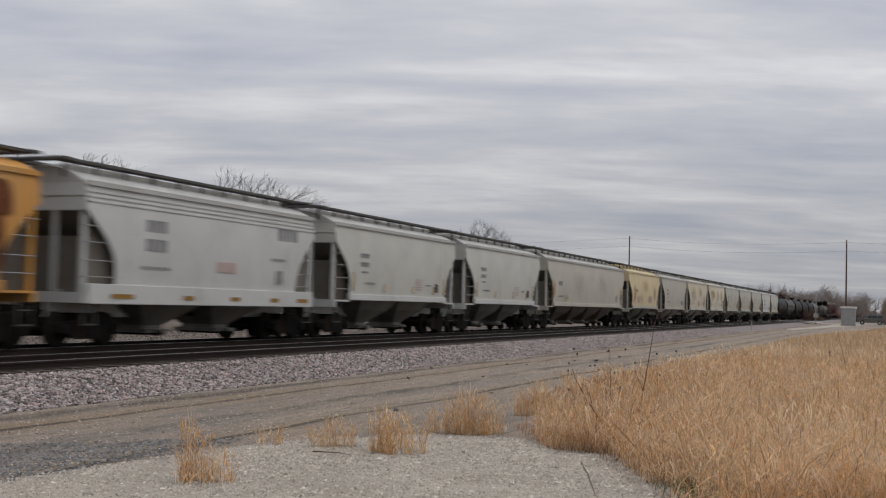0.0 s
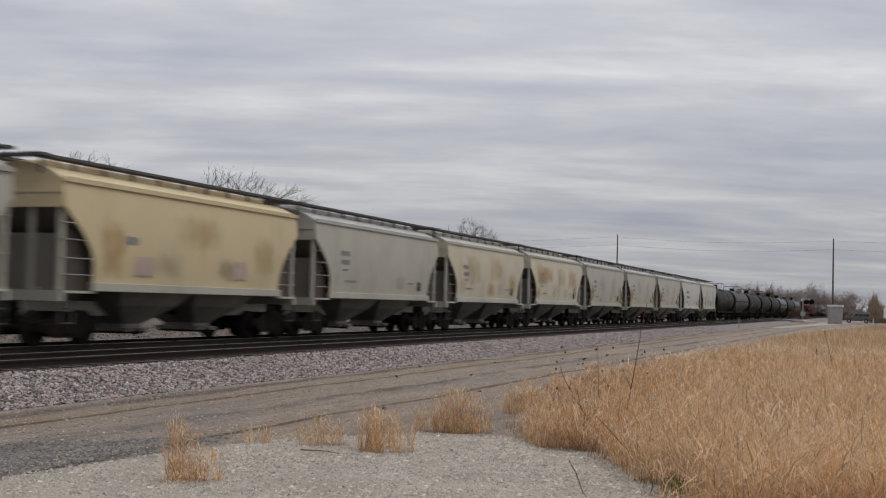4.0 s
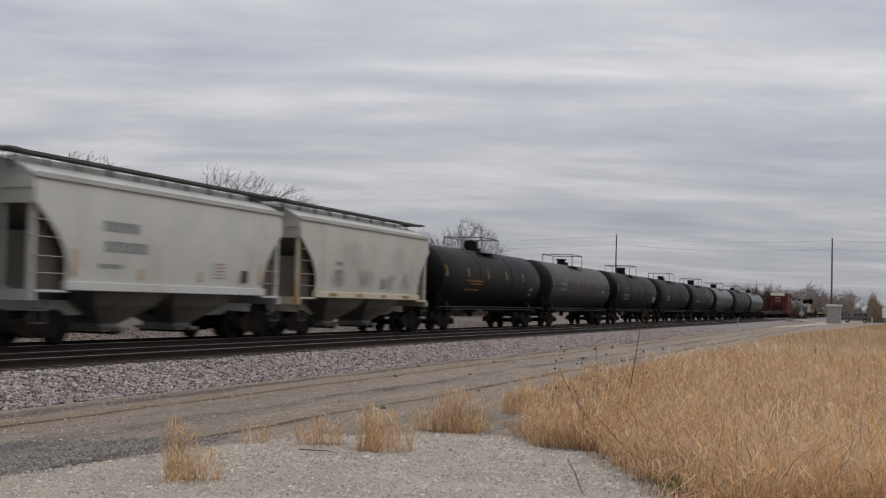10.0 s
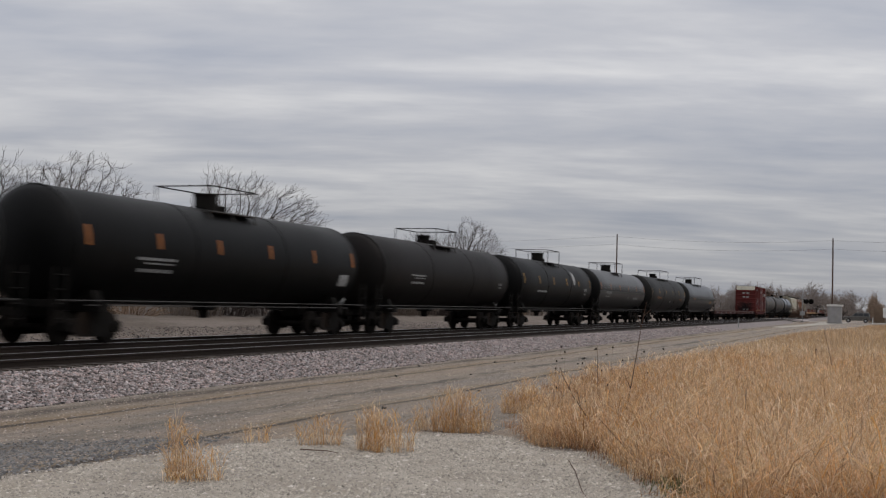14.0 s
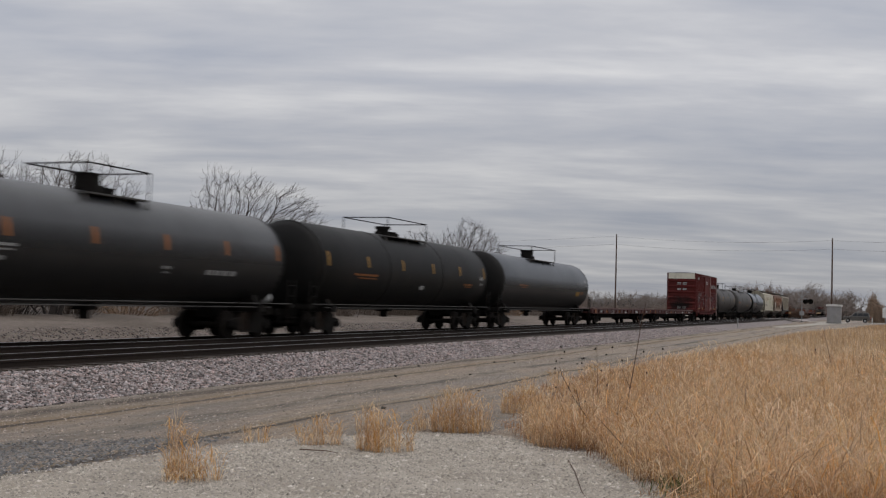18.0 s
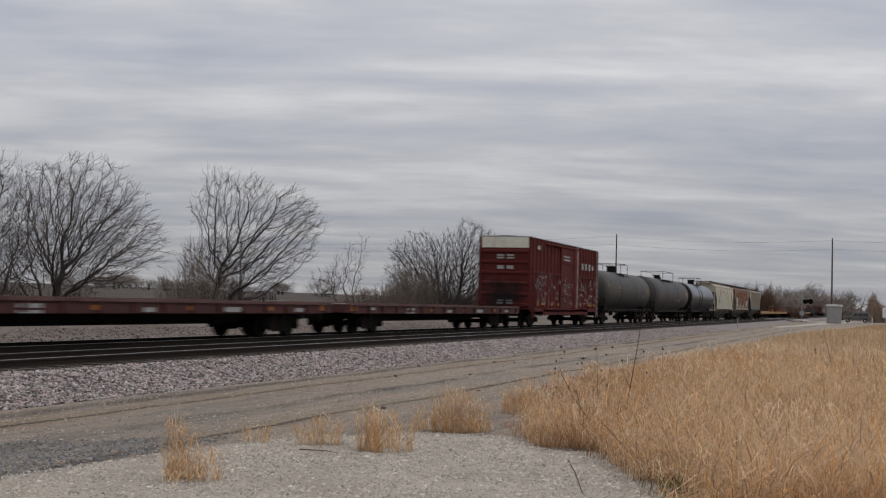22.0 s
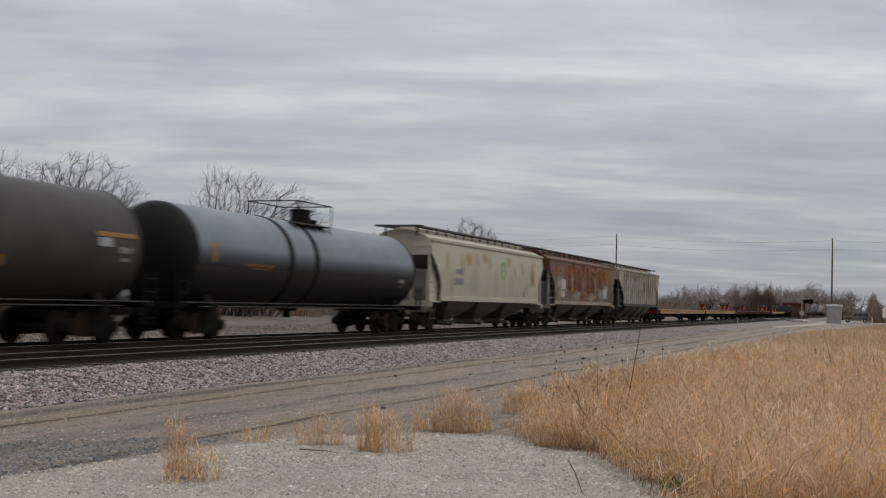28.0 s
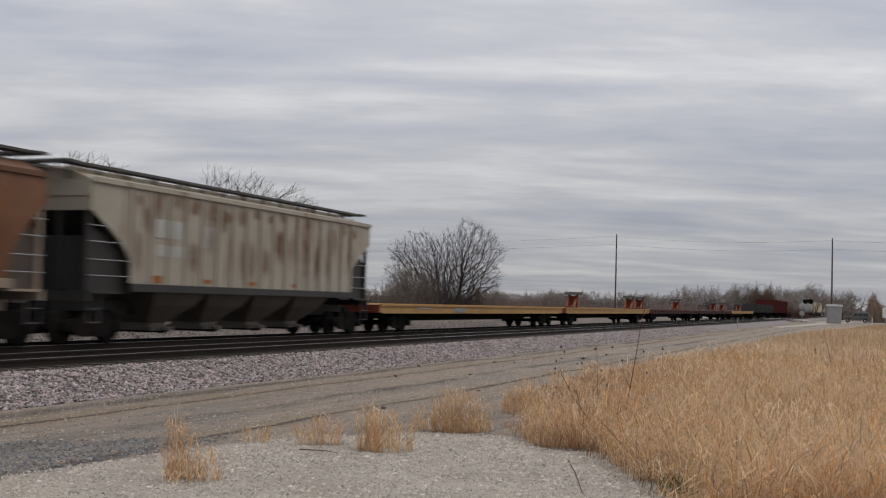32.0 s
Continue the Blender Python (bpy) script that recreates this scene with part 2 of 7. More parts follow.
def earth():
    m = bpy.data.materials.new("dry_earth_and_gravel")
    m.use_nodes = True
    t = m.node_tree
    p = t.nodes["Principled BSDF"]
    pos = t.nodes.new("ShaderNodeNewGeometry").outputs["Position"]

    def nz(sc, st=(1, 1, 1), d=6.0, r=0.6):
        mp = t.nodes.new("ShaderNodeMapping")
        mp.inputs["Scale"].default_value = st
        t.links.new(pos, mp.inputs[0])
        n = t.nodes.new("ShaderNodeTexNoise")
        n.inputs["Scale"].default_value, n.inputs["Detail"].default_value, n.inputs["Roughness"].default_value = sc, d, r
        t.links.new(mp.outputs[0], n.inputs["Vector"])
        return n.outputs[0]

    def mixc(f, x, y, lo, hi):
        r = t.nodes.new("ShaderNodeMapRange")
        r.inputs["From Min"].default_value, r.inputs["From Max"].default_value = lo, hi
        t.links.new(f, r.inputs[0])
        k = t.nodes.new("ShaderNodeMix")
        k.data_type = "RGBA"
        t.links.new(r.outputs[0], k.inputs[0])
        for v, s in ((x, 6), (y, 7)):
            if isinstance(v, tuple):
                k.inputs[s].default_value = (*v, 1)
            else:
                t.links.new(v, k.inputs[s])
        return k.outputs[2]

    sepx = t.nodes.new("ShaderNodeSeparateXYZ")
    t.links.new(pos, sepx.inputs[0])

    def near_line(at, half, wob):
        """One along a line beside the rails, fading over its half width."""
        a = t.nodes.new("ShaderNodeMath")
        a.operation = "MULTIPLY_ADD"
        t.links.new(nz(.22, (1, 1, 1), 3.0, .5), a.inputs[0])
        a.inputs[1].default_value = wob
        a.inputs[2].default_value = -at - wob * .5
        b = t.nodes.new("ShaderNodeMath")
        b.operation = "ADD"
        t.links.new(sepx.outputs[0], b.inputs[0])
        t.links.new(a.outputs[0], b.inputs[1])
        c = t.nodes.new("ShaderNodeMath")
        c.operation = "ABSOLUTE"
        t.links.new(b.outputs[0], c.inputs[0])
        d = t.nodes.new("ShaderNodeMapRange")
        d.inputs["From Min"].default_value, d.inputs["From Max"].default_value = half, 0.0
        t.links.new(c.outputs[0], d.inputs[0])
        e = t.nodes.new("ShaderNodeMath")
        e.operation = "MULTIPLY"
        t.links.new(d.outputs[0], e.inputs[0])
        t.links.new(nz(.9, (1, .3, 1), 4.0, .6), e.inputs[1])
        return e.outputs[0]

    dirt = mixc(nz(0.8, (1, .35, 1)), (0.28, 0.223, 0.166), (0.21, 0.168, 0.134), .35, .65)
    # wheel tracks run along the rails, with loose gravel between them
    tracks = mixc(nz(1.9, (1, .05, 1), 6.0, .62), dirt, (0.165, 0.145, 0.122), .47, .66)
    tracks = mixc(nz(5.5, (1, .045, 1), 4.0, .6), tracks, (0.29, 0.232, 0.175), .5, .72)
    gravel = mixc(nz(34.0, (1, 1, 1), 2.0, .7), (0.13, 0.114, 0.10), (0.31, 0.27, 0.235), .35, .65)
    patch = mixc(nz(.55, (1, .35, 1), 7.0, .7), tracks, gravel, .46, .76)
    patch = mixc(near_line(-11.25, .75, .9), patch, (0.225, 0.165, 0.105), .1, .5)
    patch = mixc(near_line(-11.15, .16, .5), patch, (0.060, 0.047, 0.036), .1, .45)
    patch = mixc(near_line(-8.05, .6, .9), patch, (0.24, 0.18, 0.115), .1, .5)
    patch = mixc(near_line(-7.95, .17, .5), patch, (0.055, 0.043, 0.034), .1, .42)
    patch = mixc(near_line(-12.1, .8, 1.2), patch, (0.085, 0.066, 0.05), .3, .5)
    patch = mixc(near_line(-9.6, .9, 1.6), patch, (0.095, 0.08, 0.066), .36, .56)
    field = mixc(nz(.05, (1, 1, 1), 7.0, .65), (0.046, 0.031, 0.022), (0.026, 0.019, 0.015), .42, .58)
    # ground behind the tracks, its colour lowered for the train's shade
    yard = mixc(nz(.35, (1, .5, 1), 6.0, .65), (0.15, 0.12, 0.10), (0.095, 0.073, 0.056), .4, .6)
    col = mixc(sepx.outputs[0], field, yard, -46.0, -38.0)
    col = mixc(sepx.outputs[0], col, patch, -20.0, -18.0)
    speck = nz(38.0, (1, 1, 1), 4.0, .8)
    col = mixc(nz(9.0, (1, .3, 1), 6.0, .75), col, (0.075, 0.062, 0.052), .52, .78)
    col = mixc(nz(6.0, (1, .22, 1), 6.0, .75), col, (0.34, 0.285, 0.225), .56, .8)
    col = mixc(speck, col, (0.055, 0.047, 0.040), .5, .8)
    t.links.new(col, p.inputs["Base Color"])
    p.inputs["Roughness"].default_value = 0.95
    p.inputs["Specular IOR Level"].default_value = 0.3
    b = t.nodes.new("ShaderNodeBump")
    b.inputs["Strength"].default_value, b.inputs["Distance"].default_value = .7, .04
    t.links.new(speck, b.inputs["Height"])
    t.links.new(b.outputs[0], p.inputs["Normal"])
    return m


ground.data.materials.append(earth())

STONE_V = np.array([(1, 0, 0), (-1, 0, 0), (0, 1, 0), (0, -1, 0), (0, 0, 1), (0, 0, -1)], float)
STONE_F = np.array([(0, 2, 4), (2, 1, 4), (1, 3, 4), (3, 0, 4), (2, 0, 5), (1, 2, 5), (3, 1, 5), (0, 3, 5)])


def stones(name, xy, z, size, material, label, flat=.6, bedded=False):
    """Loose broken stones as one stuff object; bedded ones show their upper half alone."""
    n = len(xy)
    k = 5 if bedded else 6
    s = size[:, None, None] * rng.uniform(.65, 1.35, (n, k, 1)) * rng.uniform(.6, 1.2, (n, 1, 3))
    v = STONE_V[None, :k] * s
    if bedded:
        v[:, 4, :2] += size[:, None] * rng.uniform(-.5, .5, (n, 2))
    ang = rng.uniform(0, 6.283, (3, n))
    for q, (i, j) in enumerate(((1, 2), (0, 2), (0, 1))):
        if bedded and q < 2:
            continue
        c, d = np.cos(ang[q])[:, None], np.sin(ang[q])[:, None]
        vi, vj = v[..., i].copy(), v[..., j].copy()
        v[..., i], v[..., j] = c * vi - d * vj, d * vi + c * vj
    v[..., 2] *= flat
    v += np.concatenate([xy, z[:, None]], -1)[:, None]
    f = STONE_F[None, :4 if bedded else 8] + k * np.arange(n)[:, None, None]
    ob = new(name, tri_mesh(name, v.reshape(-1, 3), f.reshape(-1, 3)))
    ob.data.materials.append(material)
    return tagged(ob, label, "gravel", kind="stuff")


# ---- the ballast bed under both tracks ----
def ballast_z(x):
    return np.interp(x, [-24.2, -22.2, -21.3, -14.75, -12.95], [-.97, -.45, -.2, -.2, -.56])


bx = np.array([-24.2, -23.2, -22.2, -21.3, -20.2, -18.4, -17.0, -15.6, -14.75, -14.3, -13.85, -13.4, -12.95])
by = np.unique(np.concatenate([np.arange(-60, 0, 6.), np.arange(0, 60, 1.), np.arange(60, 200, 5.), np.geomspace(200, 3000, 30)]))
BX, BY = np.meshgrid(bx, by, indexing="ij")
edge = np.where(np.abs(BX + 12.95) < .01, 1, 0) * bumps(BX, BY, 1.1, 5.) * .22
bp = np.stack([BX + edge, BY, ballast_z(BX) + bumps(BX, BY, 2.1, 4.) * .02], -1).reshape(-1, 3)
ii, jj = np.meshgrid(np.arange(len(bx) - 1), np.arange(len(by) - 1), indexing="ij")
a0 = (ii * len(by) + jj).ravel()
ballast = new("ballast", tri_mesh("ballast", bp, np.stack([a0, a0 + len(by), a0 + len(by) + 1, a0 + 1], -1)))
tagged(ballast, "bed of crushed grey-pink railway ballast", "ballast", kind="structure")
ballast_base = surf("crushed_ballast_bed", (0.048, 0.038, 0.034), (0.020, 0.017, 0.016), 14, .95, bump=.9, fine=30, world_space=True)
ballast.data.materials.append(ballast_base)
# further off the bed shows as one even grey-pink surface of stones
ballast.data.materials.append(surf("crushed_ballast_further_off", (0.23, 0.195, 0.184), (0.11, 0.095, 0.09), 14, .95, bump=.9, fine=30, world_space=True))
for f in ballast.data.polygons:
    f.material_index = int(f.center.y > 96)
ballast_stone = island_tint(surf("crushed_ballast_stone", (0.30, 0.247, 0.232), (0.15, 0.132, 0.127), 4, .9, bump=.2, fine=40, world_space=True), .85, .6)
n = 88000
sx = rng.uniform(-14.9, -12.8, n) + rng.normal(0, .08, n)
sy = 9 + 95 * rng.random(n) ** 1.55
stones("ballast_stones", np.stack([sx, sy], -1), np.maximum(ballast_z(sx), ground_z(sx, sy)) + .01, rng.uniform(.024, .060, n), ballast_stone,
       "loose crushed grey and pink ballast stones on the track shoulder")
# stones beyond the far rail are darker: the train's shade is in their colour
n = 22000
sx, sy = rng.uniform(-34, -21.2, n), 14 + 90 * rng.random(n)
stones("ballast_stones", np.stack([sx, sy], -1), np.maximum(ballast_z(sx), ground_z(sx, sy)) + .01, rng.uniform(.03, .07, n), island_tint(surf("shaded_far_ballast_stone", (0.20, 0.165, 0.15), (0.10, 0.086, 0.08), 4, .9, world_space=True), .8, .5),
       "loose crushed ballast stones beyond the far rail")
n = 16
sx, sy = -12.6 + rng.random(n) * 5.2, 17 + 30 * rng.random(n)
stones("spilled_stones", np.stack([sx, sy], -1), ground_z(sx, sy) + .03, rng.uniform(.03, .075, n), surf("dark_spilled_stone", (.05, .045, .04), (.10, .09, .08), 9, .9),
       "dark stones scattered on the dirt beside the ballast")

# ---- the white crushed-stone pad in the foreground ----
PAD = [(-8.2, 4), (-7.95, 7.4), (-7.85, 8.71), (-7.68, 9.74), (-7.5, 10.99), (-7.14, 12.66), (-6.62, 13.52), (-5.84, 14.37), (-4.84, 14.75), (-4.32, 14.36),
       (-3.82, 13.56), (-2.98, 13.75), (-2.52, 12.82), (-2.05, 11.95), (-1.81, 10.85), (-1.5, 8.0), (-1.2, 4)]


def inside(px, py, poly):
    """Whether points lie in an outline."""
    hit = np.zeros(np.shape(px), bool)
    for (xa, ya), (xb, yb) in zip(poly, poly[1:] + poly[:1]):
        cross = (ya > py) != (yb > py)
        hit ^= cross & (px < (xb - xa) * (py - ya) / (yb - ya + 1e-9) + xa)
    return hit


ring = []
for (xa, ya), (xb, yb) in zip(PAD, PAD[1:] + PAD[:1]):
    k = max(2, int(math.hypot(xb - xa, yb - ya) / .12))
    for i in range(k):
        u, w = xa + (xb - xa) * i / k, ya + (yb - ya) * i / k
        ring.append((u + .09 * math.sin(9 * w + 4 * u) + .05 * math.sin(31 * w + 17 * u), w + .07 * math.sin(8 * u - 3 * w) + .04 * math.sin(27 * u)))
pad_bm = bmesh.new()
outer = [pad_bm.verts.new((u, w, -.545)) for u, w in ring]
cxy = (-4.6, 9.6)
inner = [pad_bm.verts.new((u + (cxy[0] - u) * .03, w + (cxy[1] - w) * .03, -.449 + .002 * math.sin(7 * u + 5 * w))) for u, w in ring]
pad_bm.faces.new(inner)
for i in range(len(ring)):
    j = (i + 1) % len(ring)
    pad_bm.faces.new((outer[i], outer[j], inner[j], inner[i]))
bmesh.ops.triangulate(pad_bm, faces=[f for f in pad_bm.faces if len(f.verts) > 4])
bmesh.ops.recalc_face_normals(pad_bm, faces=pad_bm.faces)
pad_me = bpy.data.meshes.new("gravel_pad")
pad_bm.to_mesh(pad_me)
pad_bm.free()
pad = tagged(new("gravel_pad", pad_me), "pale crushed limestone pad with ragged edges", "gravel pad", kind="structure")
pad_me.materials.append(surf("pale_limestone_fines", (0.34, 0.30, 0.25), (0.245, 0.213, 0.175), 1.6, .95, bump=.8, fine=45, world_space=True,
                             dirt=(.25, .205, .15), dirt_amount=.35))
pale_stone = island_tint(surf("pale_limestone_chip", (0.36, 0.322, 0.272), (0.25, 0.221, 0.187), 5, .95, world_space=True), .42)
n = 110000
sx, sy = rng.uniform(-8.2, -1.2, n), rng.uniform(7.0, 15, n)
keep = inside(sx, sy, PAD) & (bumps(sx, sy * .6, 1.7, 6.) + .7 * bumps(sx, sy * .5, 5.3, 3.) > rng.uniform(-2.6, 1.3, n))
sx, sy = sx[keep], sy[keep]
stones("limestone_chips", np.stack([sx, sy], -1), np.full(len(sx), -.45), rng.uniform(.004, .022, len(sx)) * rng.uniform(.6, 1.2, len(sx)), pale_stone, "loose pale limestone chips on the pad", .8, True)
n = 1500
sx, sy = rng.uniform(-8.0, -1.5, n), rng.uniform(7.5, 15, n)
keep = inside(sx, sy, PAD)
sx, sy = sx[keep], sy[keep]
stones("limestone_lumps", np.stack([sx, sy], -1), np.full(len(sx), -.447), rng.uniform(.018, .038, len(sx)),
       island_tint(surf("mixed_limestone_lump", (0.46, 0.41, 0.36), (0.16, 0.14, 0.12), 9, .95, world_space=True), .5), "larger grey and white lumps strewn on the pad", .5, True)
# fine gravel all over the verge
n = 100000
sx, sy = rng.uniform(-12.9, -2.4, n), 8 + 48 * rng.random(n) ** 1.7
keep = ~inside(sx, sy, PAD) & (bumps(sx, sy * .25, 2.4, 8.) + .5 * bumps(sx, sy * .2, 6.1, 2.) > rng.uniform(-1.3, .8, n))
sx, sy = sx[keep], sy[keep]
stones("verge_gravel", np.stack([sx, sy], -1), ground_z(sx, sy) + .003, rng.uniform(.006, .024, len(sx)) * rng.uniform(.5, 1, len(sx)),
       island_tint(surf("brown_verge_gravel", (0.36, 0.297, 0.25), (0.13, 0.109, 0.095), 9, .95, world_space=True), .8, .4), "fine brown-grey gravel strewn on the dirt", .6, True)
# dark loose gravel beside the pad
n = 15000
sx, sy = rng.uniform(-11.0, -7.6, n), 6 + 12 * rng.random(n)
keep = ~inside(sx, sy, PAD) & (bumps(sx, sy, .9, 3.) + np.interp(sx, [-11.0, -9.7, -9.0, -7.6], [-1.2, -.5, .5, .6]) + np.interp(sy, [6, 11.0, 13, 15], [.6, .4, -.9, -1.6]) > rng.uniform(-.2, .35, n))
sx, sy = sx[keep], sy[keep]
stones("grey_gravel", np.stack([sx, sy], -1), ground_z(sx, sy) + .006, rng.uniform(.012, .032, len(sx)),
       island_tint(surf("grey_road_gravel", (0.095, 0.09, 0.088), (0.17, 0.162, 0.155), 5, .95, world_space=True), .5), "dark grey loose gravel beside the pad", .6, True)


# ---- tracks: rails on ties ----
def rail_shape(x, y0, y1):
    prof = [(-.075, -.18), (.075, -.18), (.07, -.165), (.012, -.14), (.012, -.055), (.036, -.042), (.038, -.008), (.03, -.001), (-.03, -.001), (-.038, -.008),
            (-.036, -.042), (-.012, -.055), (-.012, -.14), (-.07, -.165)]
    return Shape().prism([(x + a, b) for a, b in prof], y0, y1, "y")


def track(cx, name):
    tr = empty(name, (cx, 0, -.2), "steel rails on dark creosoted ties in ballast", "railway track", "parallel tracks", "structure")
    for side in (-.755, .755):
        r = part("rail", ("rail", side), lambda: rail_shape(side, -60, 2500), rail_side, tr, "rusty rail with polished head", at=(0, 0, .2))
        part("rail_head", ("head", side), lambda: Shape().box(side - .03, side + .03, -60, 2500, -.002, .002), rail_top, r, "bright worn running surface")
    tie = lambda: Shape().box(-1.3, 1.3, -.115, .115, -.15, .035)
    far = Shape()
    for i in range(560):
        y = 4 + i * .5
        if y < 104:
            part("tie", "tie", tie, tie_wood, tr, at=(random.uniform(-.04, .04), y, random.uniform(-.01, .01)), turn=random.uniform(-.012, .012))
        else:
            far.box(-1.3, 1.3, y - .115, y + .115, -.15, .035)
    ob = part("far_ties", ("far", cx), lambda: far, tie_wood, tr, "distant creosoted ties")
    ob["kind"] = "stuff"
    return tr


track(NEAR_X, "near_track")
track(TRAIN_X, "far_track")


# ---- rolling stock: each car stands on the rails with its middle at y = 0, its leading end towards -y ----
def truck(car, y, r=.43):
    def frame_shape():
        s = Shape()
        side = [(-1.16, .36), (-1.16, .56), (-.95, .62), (-.62, .66), (-.42, .82), (.42, .82), (.62, .66), (.95, .62), (1.16, .56), (1.16, .36), (.8, .34),
                (.5, .2), (-.5, .2), (-.8, .34)]
        for x in (-1, 1):
            s.prism(side, x * 1.0 - .06, x * 1.0 + .06)
            s.box(x * 1.0 - .1, x * 1.0 + .1, -.24, .24, .3, .68)
            for k in (-.89, .89):
                s.tube((x * 1.0, k, r), (x * 1.17, k, r), .13, 10)
        s.box(-1.15, 1.15, -.2, .2, .62, .84)
        s.box(-.9, .9, -.62, -.5, .3, .42).box(-.9, .9, .5, .62, .3, .42)
        return s

    def wheels():
        s = Shape()
        for x in (-1, 1):
            s.tube((x * .69, 0, 0), (x * .82, 0, 0), r, 24)
            s.tube((x * .66, 0, 0), (x * .69, 0, 0), r + .025, 24)
            s.tube((x * .82, 0, 0), (x * .85, 0, 0), r * .45, 16)
        s.tube((-.9, 0, 0), (.9, 0, 0), .085, 10)
        return s

    tk = part("truck", ("truck", r), frame_shape, steel_black, car, "black cast steel truck with roller bearings", at=(0, y, 0))
    for k in (-.89, .89):
        part("wheel_set", ("wheels", r), wheels, wheel_steel, tk, "pair of brown steel wheels on an axle", at=(0, k, r), smooth=True)
    return tk


def couplers(car, half, mat=None):
    def shape():
        s = Shape().box(-.09, .09, -.25, .55, .78, .98)
        s.box(-.2, .2, -.3, -.05, .72, 1.02).box(-.3, .3, .35, .5, .7, 1.1)
        s.tube((.45, -.1, .45), (.4, .4, .9), .03, 6).tube((-.45, -.1, .45), (-.4, .4, .9), .03, 6)
        return s
    part("coupler", "coupler", shape, steel_black, car, at=(0, -half + .28, 0))
    part("coupler", "coupler", shape, steel_black, car, at=(0, half - .28, 0), turn=math.pi)


def ladder(car, x, y, z0, z1, width, mat, along="y", n=None, label="ladder of round rungs"):
    n = n or max(3, round((z1 - z0) / .38))
    key = ("ladder", round(z1 - z0, 2), round(width, 2), along, n, x > 0)

    def shape():
        s = Shape()
        sg = 1 if x > 0 else -1
        for k in (-width / 2, width / 2):
            if along == "y":
                s.box(-.015, .03, k - .03, k + .03, 0, z1 - z0) if sg > 0 else s.box(-.03, .015, k - .03, k + .03, 0, z1 - z0)
            else:
                s.box(k - .03, k + .03, -.03, .015, 0, z1 - z0)
        for i in range(n):
            z = (z1 - z0) * (i + .5) / n
            if along == "y":
                s.tube((sg * .05, -width / 2, z), (sg * .05, width / 2, z), .018, 6)
            else:
                s.tube((-width / 2, -.05, z), (width / 2, -.05, z), .018, 6)
        return s
    return part("ladder", key, shape, mat, car, label, at=(x, y, z0))


def plate(car, name, x, y, z, w, h, mat, label="", t=.008):
    """A small flat marking on the side at x, centred at (y, z)."""
    sg = 1 if x > 0 else -1
    return part(name, ("plate", round(w, 2), round(h, 2), t), lambda: Shape().box(-t, t, -w / 2, w / 2, -h / 2, h / 2), mat, car, label, at=(x + sg * .004, y, z))


def lettering(car, x, y, z, w, h, mat, n, label="illegible stencilled bar"):
    """Letters that cannot be read: a row of plain bars, each a part."""
    step = w / n
    for i in range(n):
        plate(car, "stencil_bar", x - .004, y - w / 2 + (i + .5) * step, z, step * .8, h, mat, label)


def soft(m, ragged=1.3, lo=.1, hi=1.0, most=.8, square=2.4):
    """Let a stain thin out towards its edges, with a ragged outline."""
    t = m.node_tree
    p = t.nodes["Principled BSDF"]
    tc = t.nodes.new("ShaderNodeTexCoord")
    sp = t.nodes.new("ShaderNodeSeparateXYZ")
    t.links.new(tc.outputs["Generated"], sp.inputs[0])

    def op(kind, u, v=None, w=None):
        n = t.nodes.new("ShaderNodeMath")
        n.operation = kind
        for i, q in enumerate((u, v, w)):
            if isinstance(q, (int, float)):
                n.inputs[i].default_value = q
            elif q is not None:
                t.links.new(q, n.inputs[i])
        return n.outputs[0]

    fade = [op("SUBTRACT", 1.0, op("POWER", op("ABSOLUTE", op("MULTIPLY_ADD", sp.outputs[k], 2.0, -1.0)), square)) for k in (1, 2)]
    info = t.nodes.new("ShaderNodeObjectInfo")
    shift = t.nodes.new("ShaderNodeVectorMath")
    shift.operation = "MULTIPLY_ADD"
    shift.inputs[1].default_value = (1.0, 1.0, .45)
    t.links.new(tc.outputs["Object"], shift.inputs[0])
    far = t.nodes.new("ShaderNodeVectorMath")
    far.operation = "SCALE"
    far.inputs[0].default_value = (31, 17, 23)
    t.links.new(info.outputs["Random"], far.inputs[3])
    t.links.new(far.outputs[0], shift.inputs[2])
    nz = t.nodes.new("ShaderNodeTexNoise")
    nz.inputs["Scale"].default_value, nz.inputs["Detail"].default_value = 3.6, 8.0
    nz.inputs["Roughness"].default_value = .68
    t.links.new(shift.outputs[0], nz.inputs["Vector"])
    mask = op("ADD", op("MULTIPLY", fade[0], fade[1]), op("MULTIPLY_ADD", nz.outputs[0], ragged, -ragged * .5))
    rg = t.nodes.new("ShaderNodeMapRange")
    rg.interpolation_type = "SMOOTHSTEP"
    rg.inputs["From Min"].default_value, rg.inputs["From Max"].default_value = lo, hi
    rg.inputs["To Max"].default_value = most
    t.links.new(mask, rg.inputs[0])
    t.links.new(rg.outputs[0], p.inputs["Alpha"])
    return m


def bulge(z):
    return 1.54 - .10 * ((z - 2.6) / 1.4) ** 2


LAYERS = {}


def stain(car, y, z, w, h, mat, label="irregular patch of rust-coloured staining", side=bulge, name="rust_stain"):
    """A stain that follows the curve of a side; each lies a little above the one before."""
    LAYERS[car.name] = LAYERS.get(car.name, 0) + 1
    lift = .003 + .0011 * (LAYERS[car.name] % 12)

    def shape():
        zs = [z - h / 2 + h * k / 6 for k in range(7)]
        return Shape().loft([[(side(q) + lift, v, q - z) for v in (-w / 2, w / 2)] for q in zs], close=False, caps=False)
    return part(name, ("stain", lift, round(z, 2), round(w, 2), round(h, 2), side(1.0)), shape, mat, car, label, at=(0, y, z))


